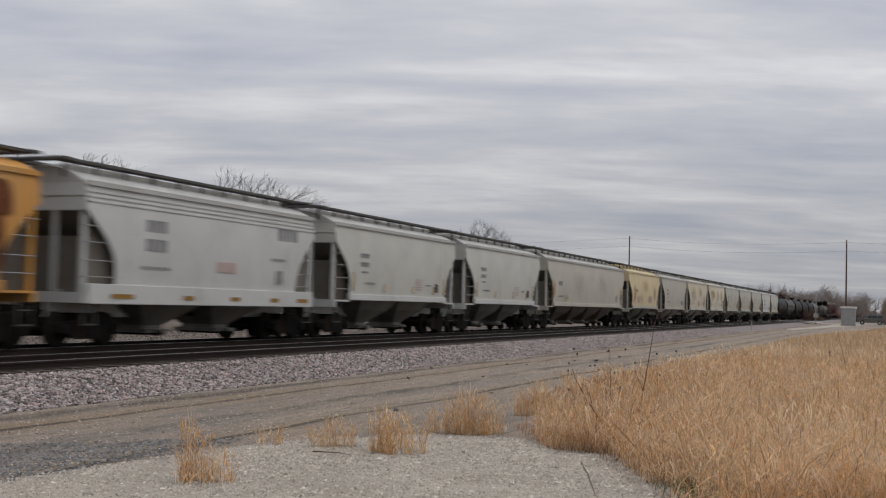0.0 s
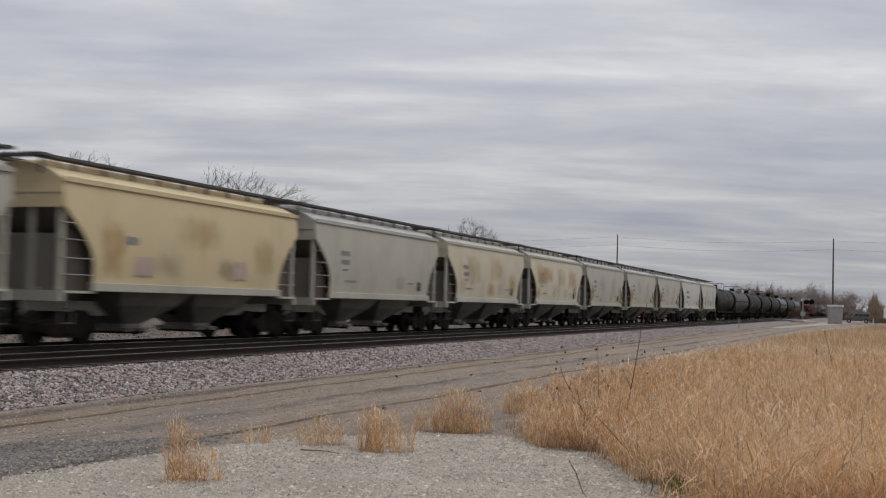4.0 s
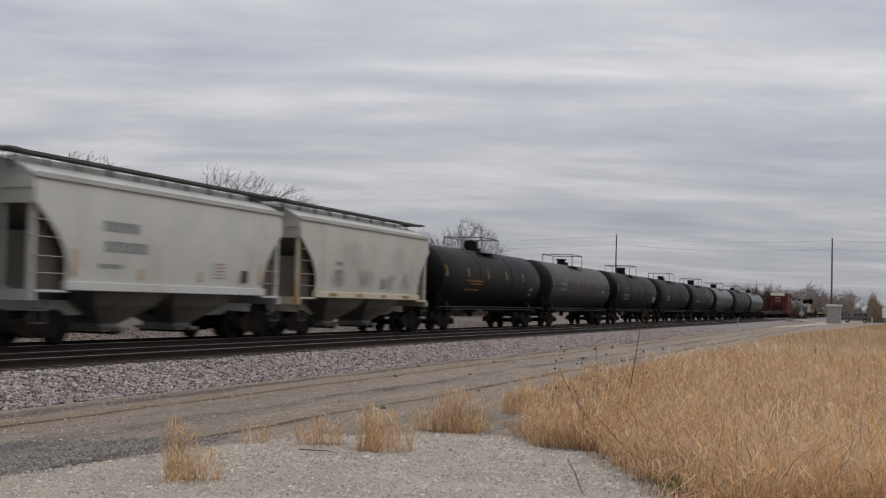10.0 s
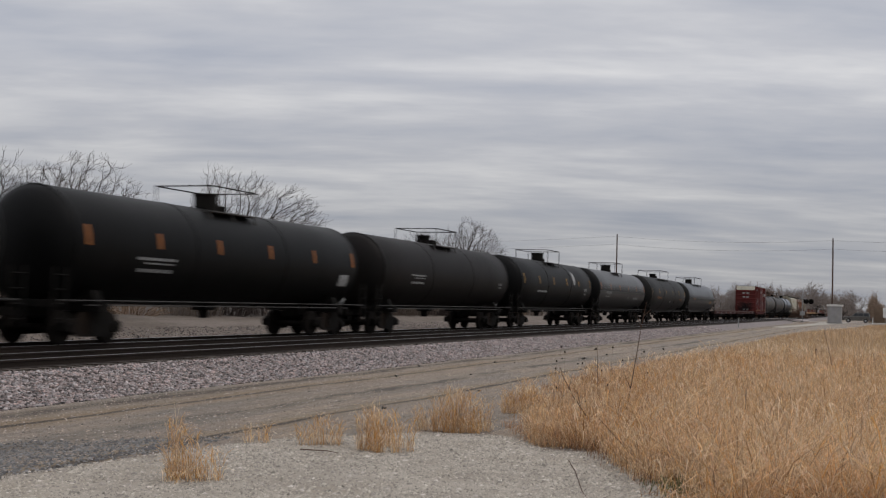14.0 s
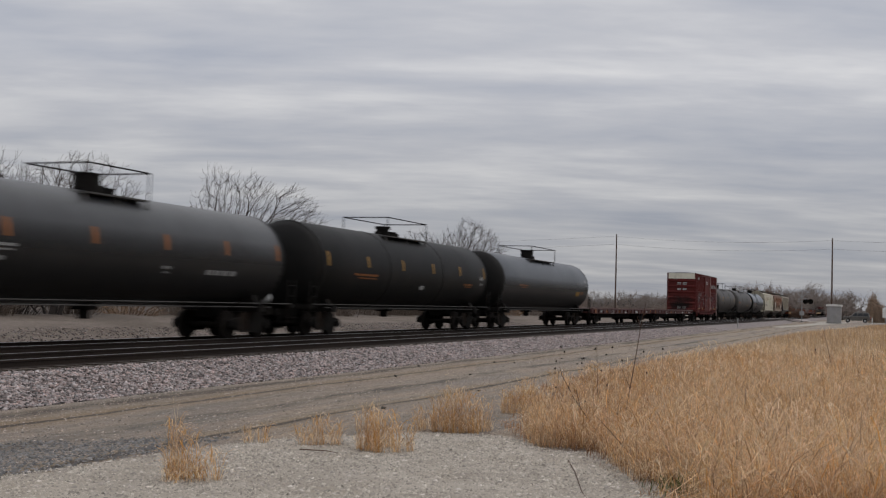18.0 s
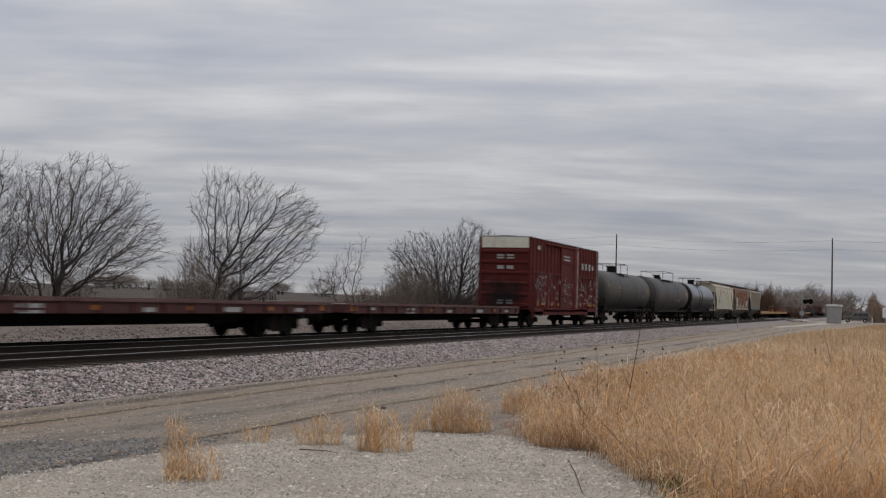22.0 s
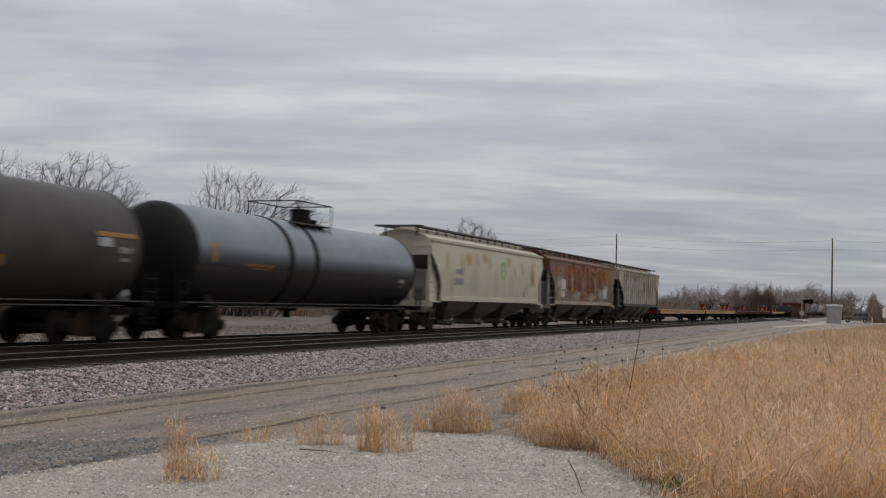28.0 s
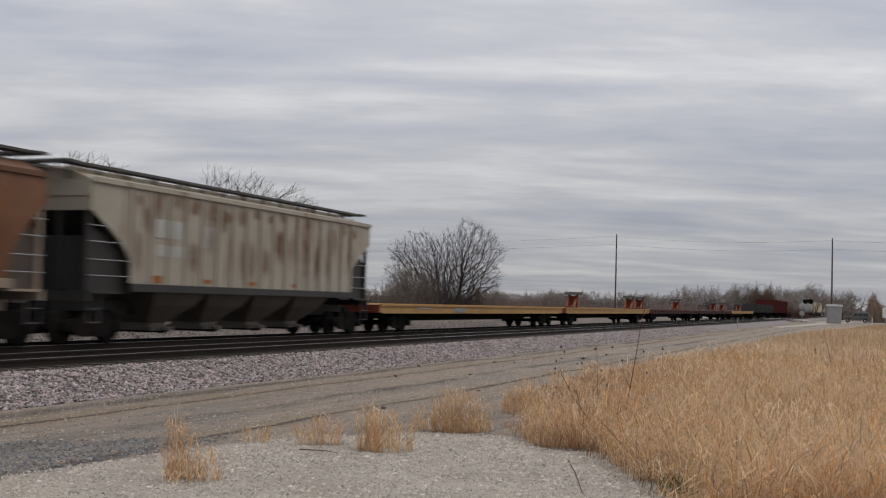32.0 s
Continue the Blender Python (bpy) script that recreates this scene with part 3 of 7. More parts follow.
def ring_mark(car, x, y, z, r, mat, label):
    """A round emblem painted as a plain ring."""
    def shape():
        n = 28
        rings = [[(u, q * math.cos(2 * math.pi * i / n), q * math.sin(2 * math.pi * i / n)) for i in range(n)] for u, q in ((0, r), (.008, r), (.008, r * .55), (0, r * .55))]
        return Shape().loft(rings, caps=False)
    part("emblem_bar", ("emb", r), lambda: Shape().box(0, .006, -r * .3, r * .3, -r * .12, r * .12), mark_white, car, "white bar inside the emblem", at=(x, y, z))
    return part("round_emblem", ("ringm", r), shape, mat, car, label, at=(x, y, z))


def hopper(length, bays, skin, label, sill_z=(1.36, 1.58), eave=4.03, ribs=0, trim=None, marks=None, deep=False, roof=None, yellow=None, crown=.46, bay_mat=None, stains=(), name="covered_hopper"):
    """A covered hopper car: curved sides cut away over the trucks, slope sheets, roof with hatches and running board, bays below."""
    trim, roof = trim or skin, roof or (P_ROOF if skin in (P_GREY, P_GREY2, P_WHITE, P_WHITE2, P_LONG) else skin)
    car = empty(name, (TRAIN_X, 0, 0), label, "freight car", "cars of the train")
    H = length / 2 - .74          # half length of the body
    key = (length, bays, sill_z, eave, ribs, deep, crown)
    rt = eave + crown
    zs = [sill_z[0] + .05, 1.75, 2.0, 2.2, 2.4, 2.6, 2.75, 2.9, 3.05, 3.2, 3.4, 3.62, eave]
    half_w = lambda z: 1.50 if ribs else 1.54 - .10 * ((z - 2.6) / 1.4) ** 2
    cut = 1.75 if ribs else 1.2

    def inset(z):
        return float(np.interp(z, [1.4, 2.0, 2.2, 2.4, 2.6, 2.75, 2.9, 3.05, 3.2, 3.4], [cut, cut * .97, cut * .92, cut * .83, cut * .71, cut * .60, cut * .47, cut * .33, cut * .18, 0]))

    def body(sg):
        s = Shape()
        rows = []
        for z in zs:
            e = inset(z)
            rows.append([(sg * half_w(z), -H + e + (2 * H - 2 * e) * k / 8, z) for k in range(9)])
        s.loft(rows, close=False, caps=False)
        rows = [[(sg * (half_w(z) - .04), q[1], q[2]) for q in r] for z, r in zip(zs, rows)]
        s.loft(rows, close=False, caps=False)
        for k in (-1, 1):   # the plate edges
            edge = [(sg * half_w(z), k * (H - inset(z)), z) for z in zs]
            s.loft([edge, [(q[0] - sg * .04, q[1], q[2]) for q in edge]], close=False, caps=False)
        return s

    def end_slope():
        s = Shape()
        w = half_w(3.62) - .05
        a = [(-w, .02, 3.4), (w, .02, 3.4), (w, 2.9, sill_z[0]), (-w, 2.9, sill_z[0])]
        s.add(a + [(p[0], p[1] + .06, p[2] - .03) for p in a], [(0, 1, 2, 3), (7, 6, 5, 4), (0, 4, 5, 1), (2, 6, 7, 3)])
        return s

    def end_top():
        w = half_w(3.62) - .05
        return Shape().box(-w, w, 0, .04, 3.36, eave + .02).box(-w, w, -.03, 0, 3.72, 3.78).box(-w, w, -.02, 0, 3.36, 3.42)
    # plates in the end recess take darker paints that include its shade
    for y, t0 in ((-H, 0), (H, math.pi)):
        part("slope_sheet", ("hopper_slope", key), end_slope, P_SHADOW if ribs else P_SLOPE, car, "grimy sloped end sheet under the roof, recess shade painted in", at=(0, y, 0), turn=t0)
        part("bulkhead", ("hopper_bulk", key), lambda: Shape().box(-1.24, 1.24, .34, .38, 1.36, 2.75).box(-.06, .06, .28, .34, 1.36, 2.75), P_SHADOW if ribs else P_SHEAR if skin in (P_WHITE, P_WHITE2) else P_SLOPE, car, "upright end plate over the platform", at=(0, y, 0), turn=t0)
        part("end_sheet", ("hopper_end_top", key), end_top, skin, car, "upright end sheet with pressed ribs", at=(0, y, 0), turn=t0)
    for sg in (-1, 1):
        part("side_sheet", ("hopper_body", key, sg), lambda: body(sg), skin, car, smooth=True)

    def roof_shape():
        arc = [(half_w(eave) * (1 - i / 7), eave + crown * (1 - (1 - i / 7) ** 2) ** .9) for i in range(15)]
        s = Shape().loft([[(x, y, z) for x, z in arc] for y in (-H, -H * .5, 0, H * .5, H)], close=False, caps=False)
        for sg in (-1, 1):
            s.prism(arc, *sorted((sg * (H - .03), sg * H)), axis="y")
        for x in (-1, 1):
            s.box(*sorted((x * (half_w(eave) - .01), x * (half_w(eave) + .065))), -H, H, eave - .045, eave + .075)
        return s
    part("roof", ("hopper_roof", key), roof_shape, roof, car, smooth=True)

    def board():
        s = Shape()
        for x in (-.75, .75):
            s.box(x - .2, x + .2, -H - .45, H + .45, rt + .09, rt + .16)
            for i in range(int(2 * H / 1.2) + 1):
                y = -H + i * 1.2
                s.box(x - .03, x + .03, y - .03, y + .03, rt - .3, rt + .1)
        s.box(-1.1, 1.1, -H - .45, -H - .05, rt + .085, rt + .155).box(-1.1, 1.1, H + .05, H + .45, rt + .085, rt + .155)
        return s
    part("running_board", ("hopper_board", key), board, walk_dark, car, "dark steel grating along the roof")

    def hatch():
        s = Shape().box(-.42, .42, -H + .5, H - .5, rt - .04, rt + .08)
        k = int((2 * H - 1) / 1.6)
        for i in range(k):
            y = -H + .9 + i * 1.6
            s.box(-.46, .46, y, y + .1, rt + .06, rt + .14)
        return s
    part("hatch", ("hopper_hatch", key), hatch, roof, car, "long trough hatch with cross bars")

    for sg in (-1, 1):
        part("side_sill", ("hopper_sill", key, sg), lambda: Shape().box(*sorted((sg * 1.44, sg * 1.57)), -H + (.1 if deep else cut - .1), H - (.1 if deep else cut - .1), sill_z[0] - (.28 if deep else 0), sill_z[1]), trim, car, bevel=.015)

    if deep:
        for z in (3.6, 3.72, 3.84):
            part("side_bead", ("bead", key, z), lambda: Shape().box(1.42, half_w(z) + .025, -H, H, z - .018, z + .018), skin, car, "pressed horizontal bead")

    def end_frame():
        s = Shape().box(-1.5, 1.5, 0, .12, 1.1, 1.36).box(-.35, .35, 0, 3.2, .72, 1.1)
        for x in (-.5, .5):
            s.box(x - .05, x + .05, .02, .12, 1.3, 3.62)
        s.box(-1.5, 1.5, .02, 1.25, 1.3, 1.36)
        for x in (-.5, .5):
            a = [(x, .3, 1.36), (x, 1.9, 2.35)]
            s.tube(a[0], a[1], .05, 6)
        return s
    part("end_frame", ("hopper_end", key), end_frame, trim, car, "end posts and platform", at=(0, -H, 0))
    part("end_frame", ("hopper_end", key), end_frame, trim, car, "end posts and platform", at=(0, H, 0), turn=math.pi)
    def corner():
        return Shape().box(1.30, 1.40, .03, .16, 1.3, 3.45)

    def steps():
        s = Shape().box(1.44, 1.48, .04, .07, .55, 1.3).box(1.44, 1.48, .5, .53, .55, 1.3)
        for z in (.56, .9):
            s.box(1.42, 1.5, .04, .53, z, z + .03)
        return s
    rung = lambda: Shape().tube((1.5, .06, 0), (1.5, 1, 0), .013, 6).tube((1.5, .06, 0), (1.34, .06, 0), .013, 6)
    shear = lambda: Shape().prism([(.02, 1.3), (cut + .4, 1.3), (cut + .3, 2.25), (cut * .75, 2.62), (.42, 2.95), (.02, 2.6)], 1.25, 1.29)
    for sg in (-1, 1):
        for e in (-1, 1):
            near = sg > 0
            t0 = 0 if e < 0 else math.pi
            m = 1 if (near and e < 0) or (not near and e > 0) else -1
            mir = lambda f: (lambda: Shape().add([(m * q[0], q[1], q[2]) for q in f().v], f().f))
            part("corner_post", ("post", key, m), mir(corner), trim, car, "corner post of the end frame", at=(0, e * H, 0), turn=t0)
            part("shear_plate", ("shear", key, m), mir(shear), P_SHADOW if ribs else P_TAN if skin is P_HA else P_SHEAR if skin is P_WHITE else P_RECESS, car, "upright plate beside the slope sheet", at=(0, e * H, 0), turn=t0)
            if near:
                part("step", ("step", key, m), mir(steps), walk_dark, car, "thin steel corner step", at=(0, e * H, 0), turn=t0)
                for z in (1.75, 2.15, 2.6, 3.0):
                    g = part("grab_iron", ("grab_rung", m), mir(rung), galv, car, at=(0, e * H, z), turn=t0)
                    g.scale.y = inset(z) + .12
    ladder(car, -1.05, -H - .03, 1.35, 4.3, .45, trim, along="x", n=7)

    span = 2 * (H - cut - 1.2)
    step = span / bays

    def bay():
        top, bot = step / 2 - .04, .42
        rings = [[(x, y, z) for x, y in ((-w, -l), (w, -l), (w, l), (-w, l))] for w, l, z in ((1.4, top, sill_z[0] + .05), (1.1, top * .78, 1.0), (.55, bot, .5), (.55, bot, .38))]
        s = Shape().loft(rings)
        s.box(-.75, .75, -bot - .1, bot + .1, .3, .4)
        s.tube((-.85, -.2, .36), (.85, -.2, .36), .05, 8)
        return s
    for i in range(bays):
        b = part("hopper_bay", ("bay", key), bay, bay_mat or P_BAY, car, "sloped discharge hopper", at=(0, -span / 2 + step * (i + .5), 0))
        part("outlet_gate", "gate", lambda: Shape().box(-.62, .62, -.5, .5, .24, .34).box(.6, .8, -.1, .1, .22, .38), steel_black, b)
    part("centre_sill", ("csill", key), lambda: Shape().box(-.3, .3, -H + .2, H - .2, .75, 1.05), steel_black, car)
    if ribs:
        rib = lambda: Shape().box(0, .07, -.05, .05, sill_z[1], eave - .08)
        for i in range(ribs):
            y = -H + cut * .95 + (2 * H - cut * 1.9) * i / (ribs - 1)
            part("side_post", ("rib", sill_z, eave), rib, skin, car, at=(1.5, y, 0))
    for y in (-length / 2 + 1.6, length / 2 - 1.6):
        truck(car, y)
    couplers(car, length / 2)
    for m in marks or ():
        mk, y, z, w, h, n = m
        sx = 1.574 if z < sill_z[1] else half_w(z) + .004
        if n:
            lettering(car, sx, y, z, w, h, mk, n)
        else:
            plate(car, "reflector" if mk in (mark_yellow, mark_orange) else "placard", sx, y, z, w, h, mk)
    if yellow:
        for y in (-H + cut + .2, H - cut - .2):
            plate(car, "yellow_stripe", half_w(2.0) + .004, y, 2.05, .2, .8, yellow, "faded yellow reflective stripe")
        for y in (-1.7, 1.1, 3.3):
            plate(car, "reflector", half_w(1.8) + .004, y, 1.84, .22, .34, yellow)
    for y, z, w, h, mt in stains:
        stain(car, y, z, w, h, mt, name="grime_patch" if mt in (GREY_RUN, SMUDGE) else "rust_stain")
    return car


def tank(length, r, skin, label, zc=2.5, dome="drum", lower=None, heads=None, bands=0, marks=None, reflect=mark_yellow, saddle=None, platform=2.6, edge=.12, dome_y=0.0):
    """A tank car: a welded cylinder with dished heads on stub sills, a manway with a railed platform, ladders and handrails."""
    car = empty("tank_car", (TRAIN_X, 0, 0), label, "freight car", "cars of the train")
    saddle = saddle or steel_black
    H = length / 2 - 1.35     # half length of the straight shell
    key = (length, r)
    N = 40
    ring = lambda y, q: [(q * math.cos(2 * math.pi * i / N), y, zc + q * math.sin(2 * math.pi * i / N)) for i in range(N)]

    def shell():
        rings = []
        for k in range(7):
            a = math.pi / 2 * k / 6
            rings.append(ring(-H - .55 * math.cos(a), max(.02, r * math.sin(a))))
        for k in range(1, 6):
            rings.append(ring(-H + 2 * H * k / 6, r))
        for k in range(7):
            a = math.pi / 2 * (1 - k / 6)
            rings.append(ring(H + .55 * math.cos(a), max(.02, r * math.sin(a))))
        return Shape().loft(rings)
    part("tank", ("tank", key), shell, skin, car, smooth=True)
    seam = lambda: Shape().loft([ring(y, q) for y, q in ((-.05, r), (-.05, r + .012), (.05, r + .012), (.05, r))], caps=False)
    for y in () if lower else (-H, -H / 3, H / 3, H):
        part("weld_seam", ("seam", key), seam, skin, car, at=(0, y, 0), smooth=True)
    # a thin dark skin puts the underside shade into the lower half
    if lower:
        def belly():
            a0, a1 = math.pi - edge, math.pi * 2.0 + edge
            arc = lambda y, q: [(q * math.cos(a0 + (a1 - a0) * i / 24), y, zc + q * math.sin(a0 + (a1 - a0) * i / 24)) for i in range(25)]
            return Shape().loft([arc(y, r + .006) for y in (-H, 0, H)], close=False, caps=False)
        part("painted_belly", ("belly", key, edge), belly, lower, car, "lower half, black with shade painted in", smooth=True)
    # head caps in darker paint carry the shade of the end faces
    if heads:
        def cap():
            rings = []
            for k in range(7):
                a = math.pi / 2 * k / 6
                rings.append(ring(-H - .556 * math.cos(a), max(.02, (r + .005) * math.sin(a))))
            return Shape().loft(rings + [ring(-H + .12, r + .005)], caps=False)
        for t0 in (0, math.pi):
            part("tank_head", ("cap", key), cap, heads, car, "dished tank head, painted darker for its shade", turn=t0, smooth=True)
    bd = lambda: Shape().loft([ring(y, q) for y, q in ((-.14, r), (-.14, r + .02), (.14, r + .02), (.14, r))], caps=False)
    for i in range(bands):
        part("tank_band", ("band", key), bd, steel_black, car, "dark band round the tank", at=(0, (-2.5, -.7)[i], 0), smooth=True)
    top = zc + r

    def sills():
        s = Shape().box(-.3, .3, -length / 2 + .35, -H + 2.2, .72, 1.05)
        s.box(-1.45, 1.45, -H + .95, -H + 1.35, .85, 1.08)
        s.prism([(-1.3, 1.0), (1.3, 1.0), (1.15, zc - .75 * r), (-1.15, zc - .75 * r)], -H + 1.0, -H + 1.3, axis="y")
        s.box(-1.5, 1.5, -length / 2 + .6, -length / 2 + .75, .95, 1.12)
        return s.box(-1.5, 1.5, -length / 2 + .6, -length / 2 + 1.5, 1.08, 1.12)
    for t0 in (0, math.pi):
        part("stub_sill", ("stub", key), sills, saddle, car, "sill, bolster and end platform", turn=t0)

    def rails():
        s = Shape()
        for x in (-1.5, 1.5):
            s.tube((x, -length / 2 + .7, 1.12), (x, length / 2 - .7, 1.12), .015, 6)
            s.tube((x * .93, -H + .5, 1.0), (x * .93, H - .5, 1.0), .018, 6)
        return s
    part("handrail", ("rails", key), rails, walk_dark, car, "grey pipe handrail along the tank")

    def deck():
        s = Shape()
        p = platform / 2
        for x in (-1, 1):
            s.box(x * .45, x * 1.0, -p, p, top - .16, top - .12)
            for y in (-p, 0, p):
                s.tube((x * 1.0, y, top - .4), (x * .9, y, top - .14), .03, 6)
        return s
    part("platform", ("deck", key, platform), deck, walk_dark, car, "dark grating walkway beside the manway")

    def guard():
        s = Shape()
        p = platform / 2
        for x in (-1.0, 1.0):
            for y in (-p, p):
                s.tube((x, y, top - .15), (x, y, top + .62), .02, 6)
            s.tube((x, -p, top + .62), (x, p, top + .62), .022, 6)
        for y in (-p, p):
            s.tube((-1.0, y, top + .62), (1.0, y, top + .62), .022, 6)
        return s
    part("guard_rail", ("guard", key, platform), guard, steel_black, car, "thin pipe railing round the platform")

    def manway():
        s = Shape()
        if dome == "drum":
            s.tube((0, -.1, top - .08), (0, -.1, top + .42), .36, 20).tube((0, -.1, top + .42), (0, -.1, top + .48), .40, 20)
            s.tube((0, .75, top - .06), (0, .75, top + .16), .22, 14).box(-.1, .1, .35, .55, top - .05, top + .2)
        else:
            s.tube((0, -.35, top - .08), (0, -.35, top + .26), .27, 18).tube((0, -.35, top + .26), (0, -.35, top + .36), .33, 18)
            s.tube((0, .5, top - .06), (0, .5, top + .18), .25, 14).box(-.12, .12, .9, 1.1, top - .05, top + .14)
            s.tube((0, -.9, top - .05), (0, -.9, top + .12), .12, 12)
        return s
    part("manway", ("manway", key, dome), manway, steel_black, car, "black valve housing and manway on top", at=(0, dome_y, 0), smooth=True)
    for y in (-H - .62, H + .62):
        for x in (-1.48, 1.48):
            ladder(car, x, y, .5, 1.9, .45, steel_black, n=4)
    part("bottom_outlet", "outlet", lambda: Shape().tube((0, 0, .62), (0, 0, 1.05), .16, 12).box(-.3, .3, -.22, .22, .86, 1.06), steel_black, car)
    part("brake_cylinder", ("brake", key), lambda: Shape().tube((.5, H + .1, 1.3), (.5, H + .75, 1.3), .19, 14), galv, car, "pale brake reservoir")
    for y in (-length / 2 + 2.55, length / 2 - 2.55):
        truck(car, y)
    couplers(car, length / 2)
    # markings follow the curve of the shell
    def onside(name, y, z, w, h, mat, n=1, label=""):
        b0, b1 = math.asin((z - h / 2 - zc) / r), math.asin((z + h / 2 - zc) / r)
        if n > 1:
            for i in range(n):
                onside(name, y - w / 2 + w * (i + .5) / n, z, w / n * .68, h, mat, 1, label)
            return
        def shape():
            s = Shape()
            for i in range(1):
                ya, yb = -w / 2, w / 2
                rows = [[((r + q) * math.cos(b0 + (b1 - b0) * k / 3), yy, zc + (r + q) * math.sin(b0 + (b1 - b0) * k / 3)) for yy in (ya, yb)] for k in range(4) for q in (.016,)]
                s.loft(rows, close=False, caps=False)
            return s
        return part(name, ("onside", r, zc, round(z, 2), round(w, 2), round(h, 2), n), shape, mat, car, label, at=(0, y, 0))
    if reflect:
        for i in range(6):
            y = -H + .35 + (2 * H - .7) * i / 5
            onside("reflector", y, 2.75, .16, .5 if i in (0, 5) else .42, reflect)
    fine = []
    for mk, y, z, w, h, n in marks or ():
        fine += [(mk, y, z + h * .27, w * .8, h * .34, n + 4), (mk, y + w * .06, z - h * .27, w * .6, h * .2, n + 3)] if n > 1 and h > .15 else [(mk, y, z, w, h, n)]
    for mk, y, z, w, h, n in fine:
        if mk is DULL:
            onside("spill_stain", y, z, w, h, mk, 1, "dull smear run down from the manway")
            continue
        onside("stencil_bar" if n > 1 else "placard", y, z, w, h, mk, n, "illegible stencilled bar" if n > 1 else "plain rectangular placard")
    return car


def flat_car(length, skin, label, deck_mat, hitches=(), hitch_mat=None, side_marks=(), ends=None, depth=.46):
    """A flat car with a deep side sill, stake pockets and, where fitted, folding trailer hitches."""
    car = empty("flat_car", (TRAIN_X, 0, 0), label, "freight car", "cars of the train")
    H = length / 2 - .5
    key = ("flat", length, depth)
    for sg in (-1, 1):
        outline = [(-H, 1.16), (H, 1.16), (H, .86), (H - .5, .80), (-H + .5, .80), (-H, .86)]
        part("side_sill", (*key, sg), lambda: Shape().prism(outline, *sorted((sg * 1.38, sg * 1.46))), skin, car)
        # on red cars the highlight along the flange is a paler paint
        part("sill_flange", (*key, "fl", sg), lambda: Shape().box(*sorted((sg * 1.44, sg * 1.52)), -H, H, 1.1, 1.18), surf("highlit_red_sill_edge", (.13, .075, .068), (.065, .026, .023), 2, .7, stretch=(1, .4, 1)) if skin is FLAT_RED else skin, car)
    part("deck", (*key, "deck"), lambda: Shape().box(-1.4, 1.4, -H + .02, H - .02, 1.08, 1.15), deck_mat, car, "worn deck boards")
    part("centre_sill", (*key, "cs"), lambda: Shape().box(-.35, .35, -H, H, .56, 1.08).prism([(-H + 4.2, .8), (-H + 5.0, depth), (H - 5.0, depth), (H - 4.2, .8)], -.5, .5), steel_black, car)
    for sg in (-1, 1):
        part("end_sill", (*key, "es"), lambda: Shape().box(-1.46, 1.46, -.08, .08, .82, 1.14), ends or skin, car, at=(0, sg * H, 0), bevel=.015)
    pocket = lambda: Shape().box(0, .08, -.08, .08, .84, 1.08)
    n = int(2 * H / 1.3)
    for i in range(n if skin is FLAT_RED else 0):
        part("stake_pocket", "pocket", pocket, skin, car, at=(1.46, -H + .5 + (2 * H - 1) * i / (n - 1), 0))
    for mk, y, z, w, h in side_marks:
        plate(car, "reflector" if mk in (mark_orange, mark_yellow) else "placard", 1.475, y, z, w, h, mk)
    for y in hitches:
        h = part("trailer_hitch", "hitch", lambda: Shape().box(-.34, -.2, -.12, .16, 1.15, 2.05).box(.2, .34, -.12, .16, 1.15, 2.05).box(-.3, .3, -.02, .06, 1.3, 1.95).tube((-.26, -.95, 1.18), (-.26, -.05, 1.95), .08, 8).tube((.26, -.95, 1.18), (.26, -.05, 1.95), .08, 8).box(-.3, .3, -.95, -.75, 1.15, 1.25), hitch_mat, car, "raised trailer hitch stand", at=(0, y, 0))
        part("hitch_plate", "hitchplate", lambda: Shape().prism([(-.5, 2.05), (.55, 2.05), (.48, 2.24), (-.42, 2.24)], -.5, .5), walk_dark, h, "dark steel top plate")
    for y in (-H + 2.85, H - 2.85):
        truck(car, y, .40)
    couplers(car, length / 2)
    return car


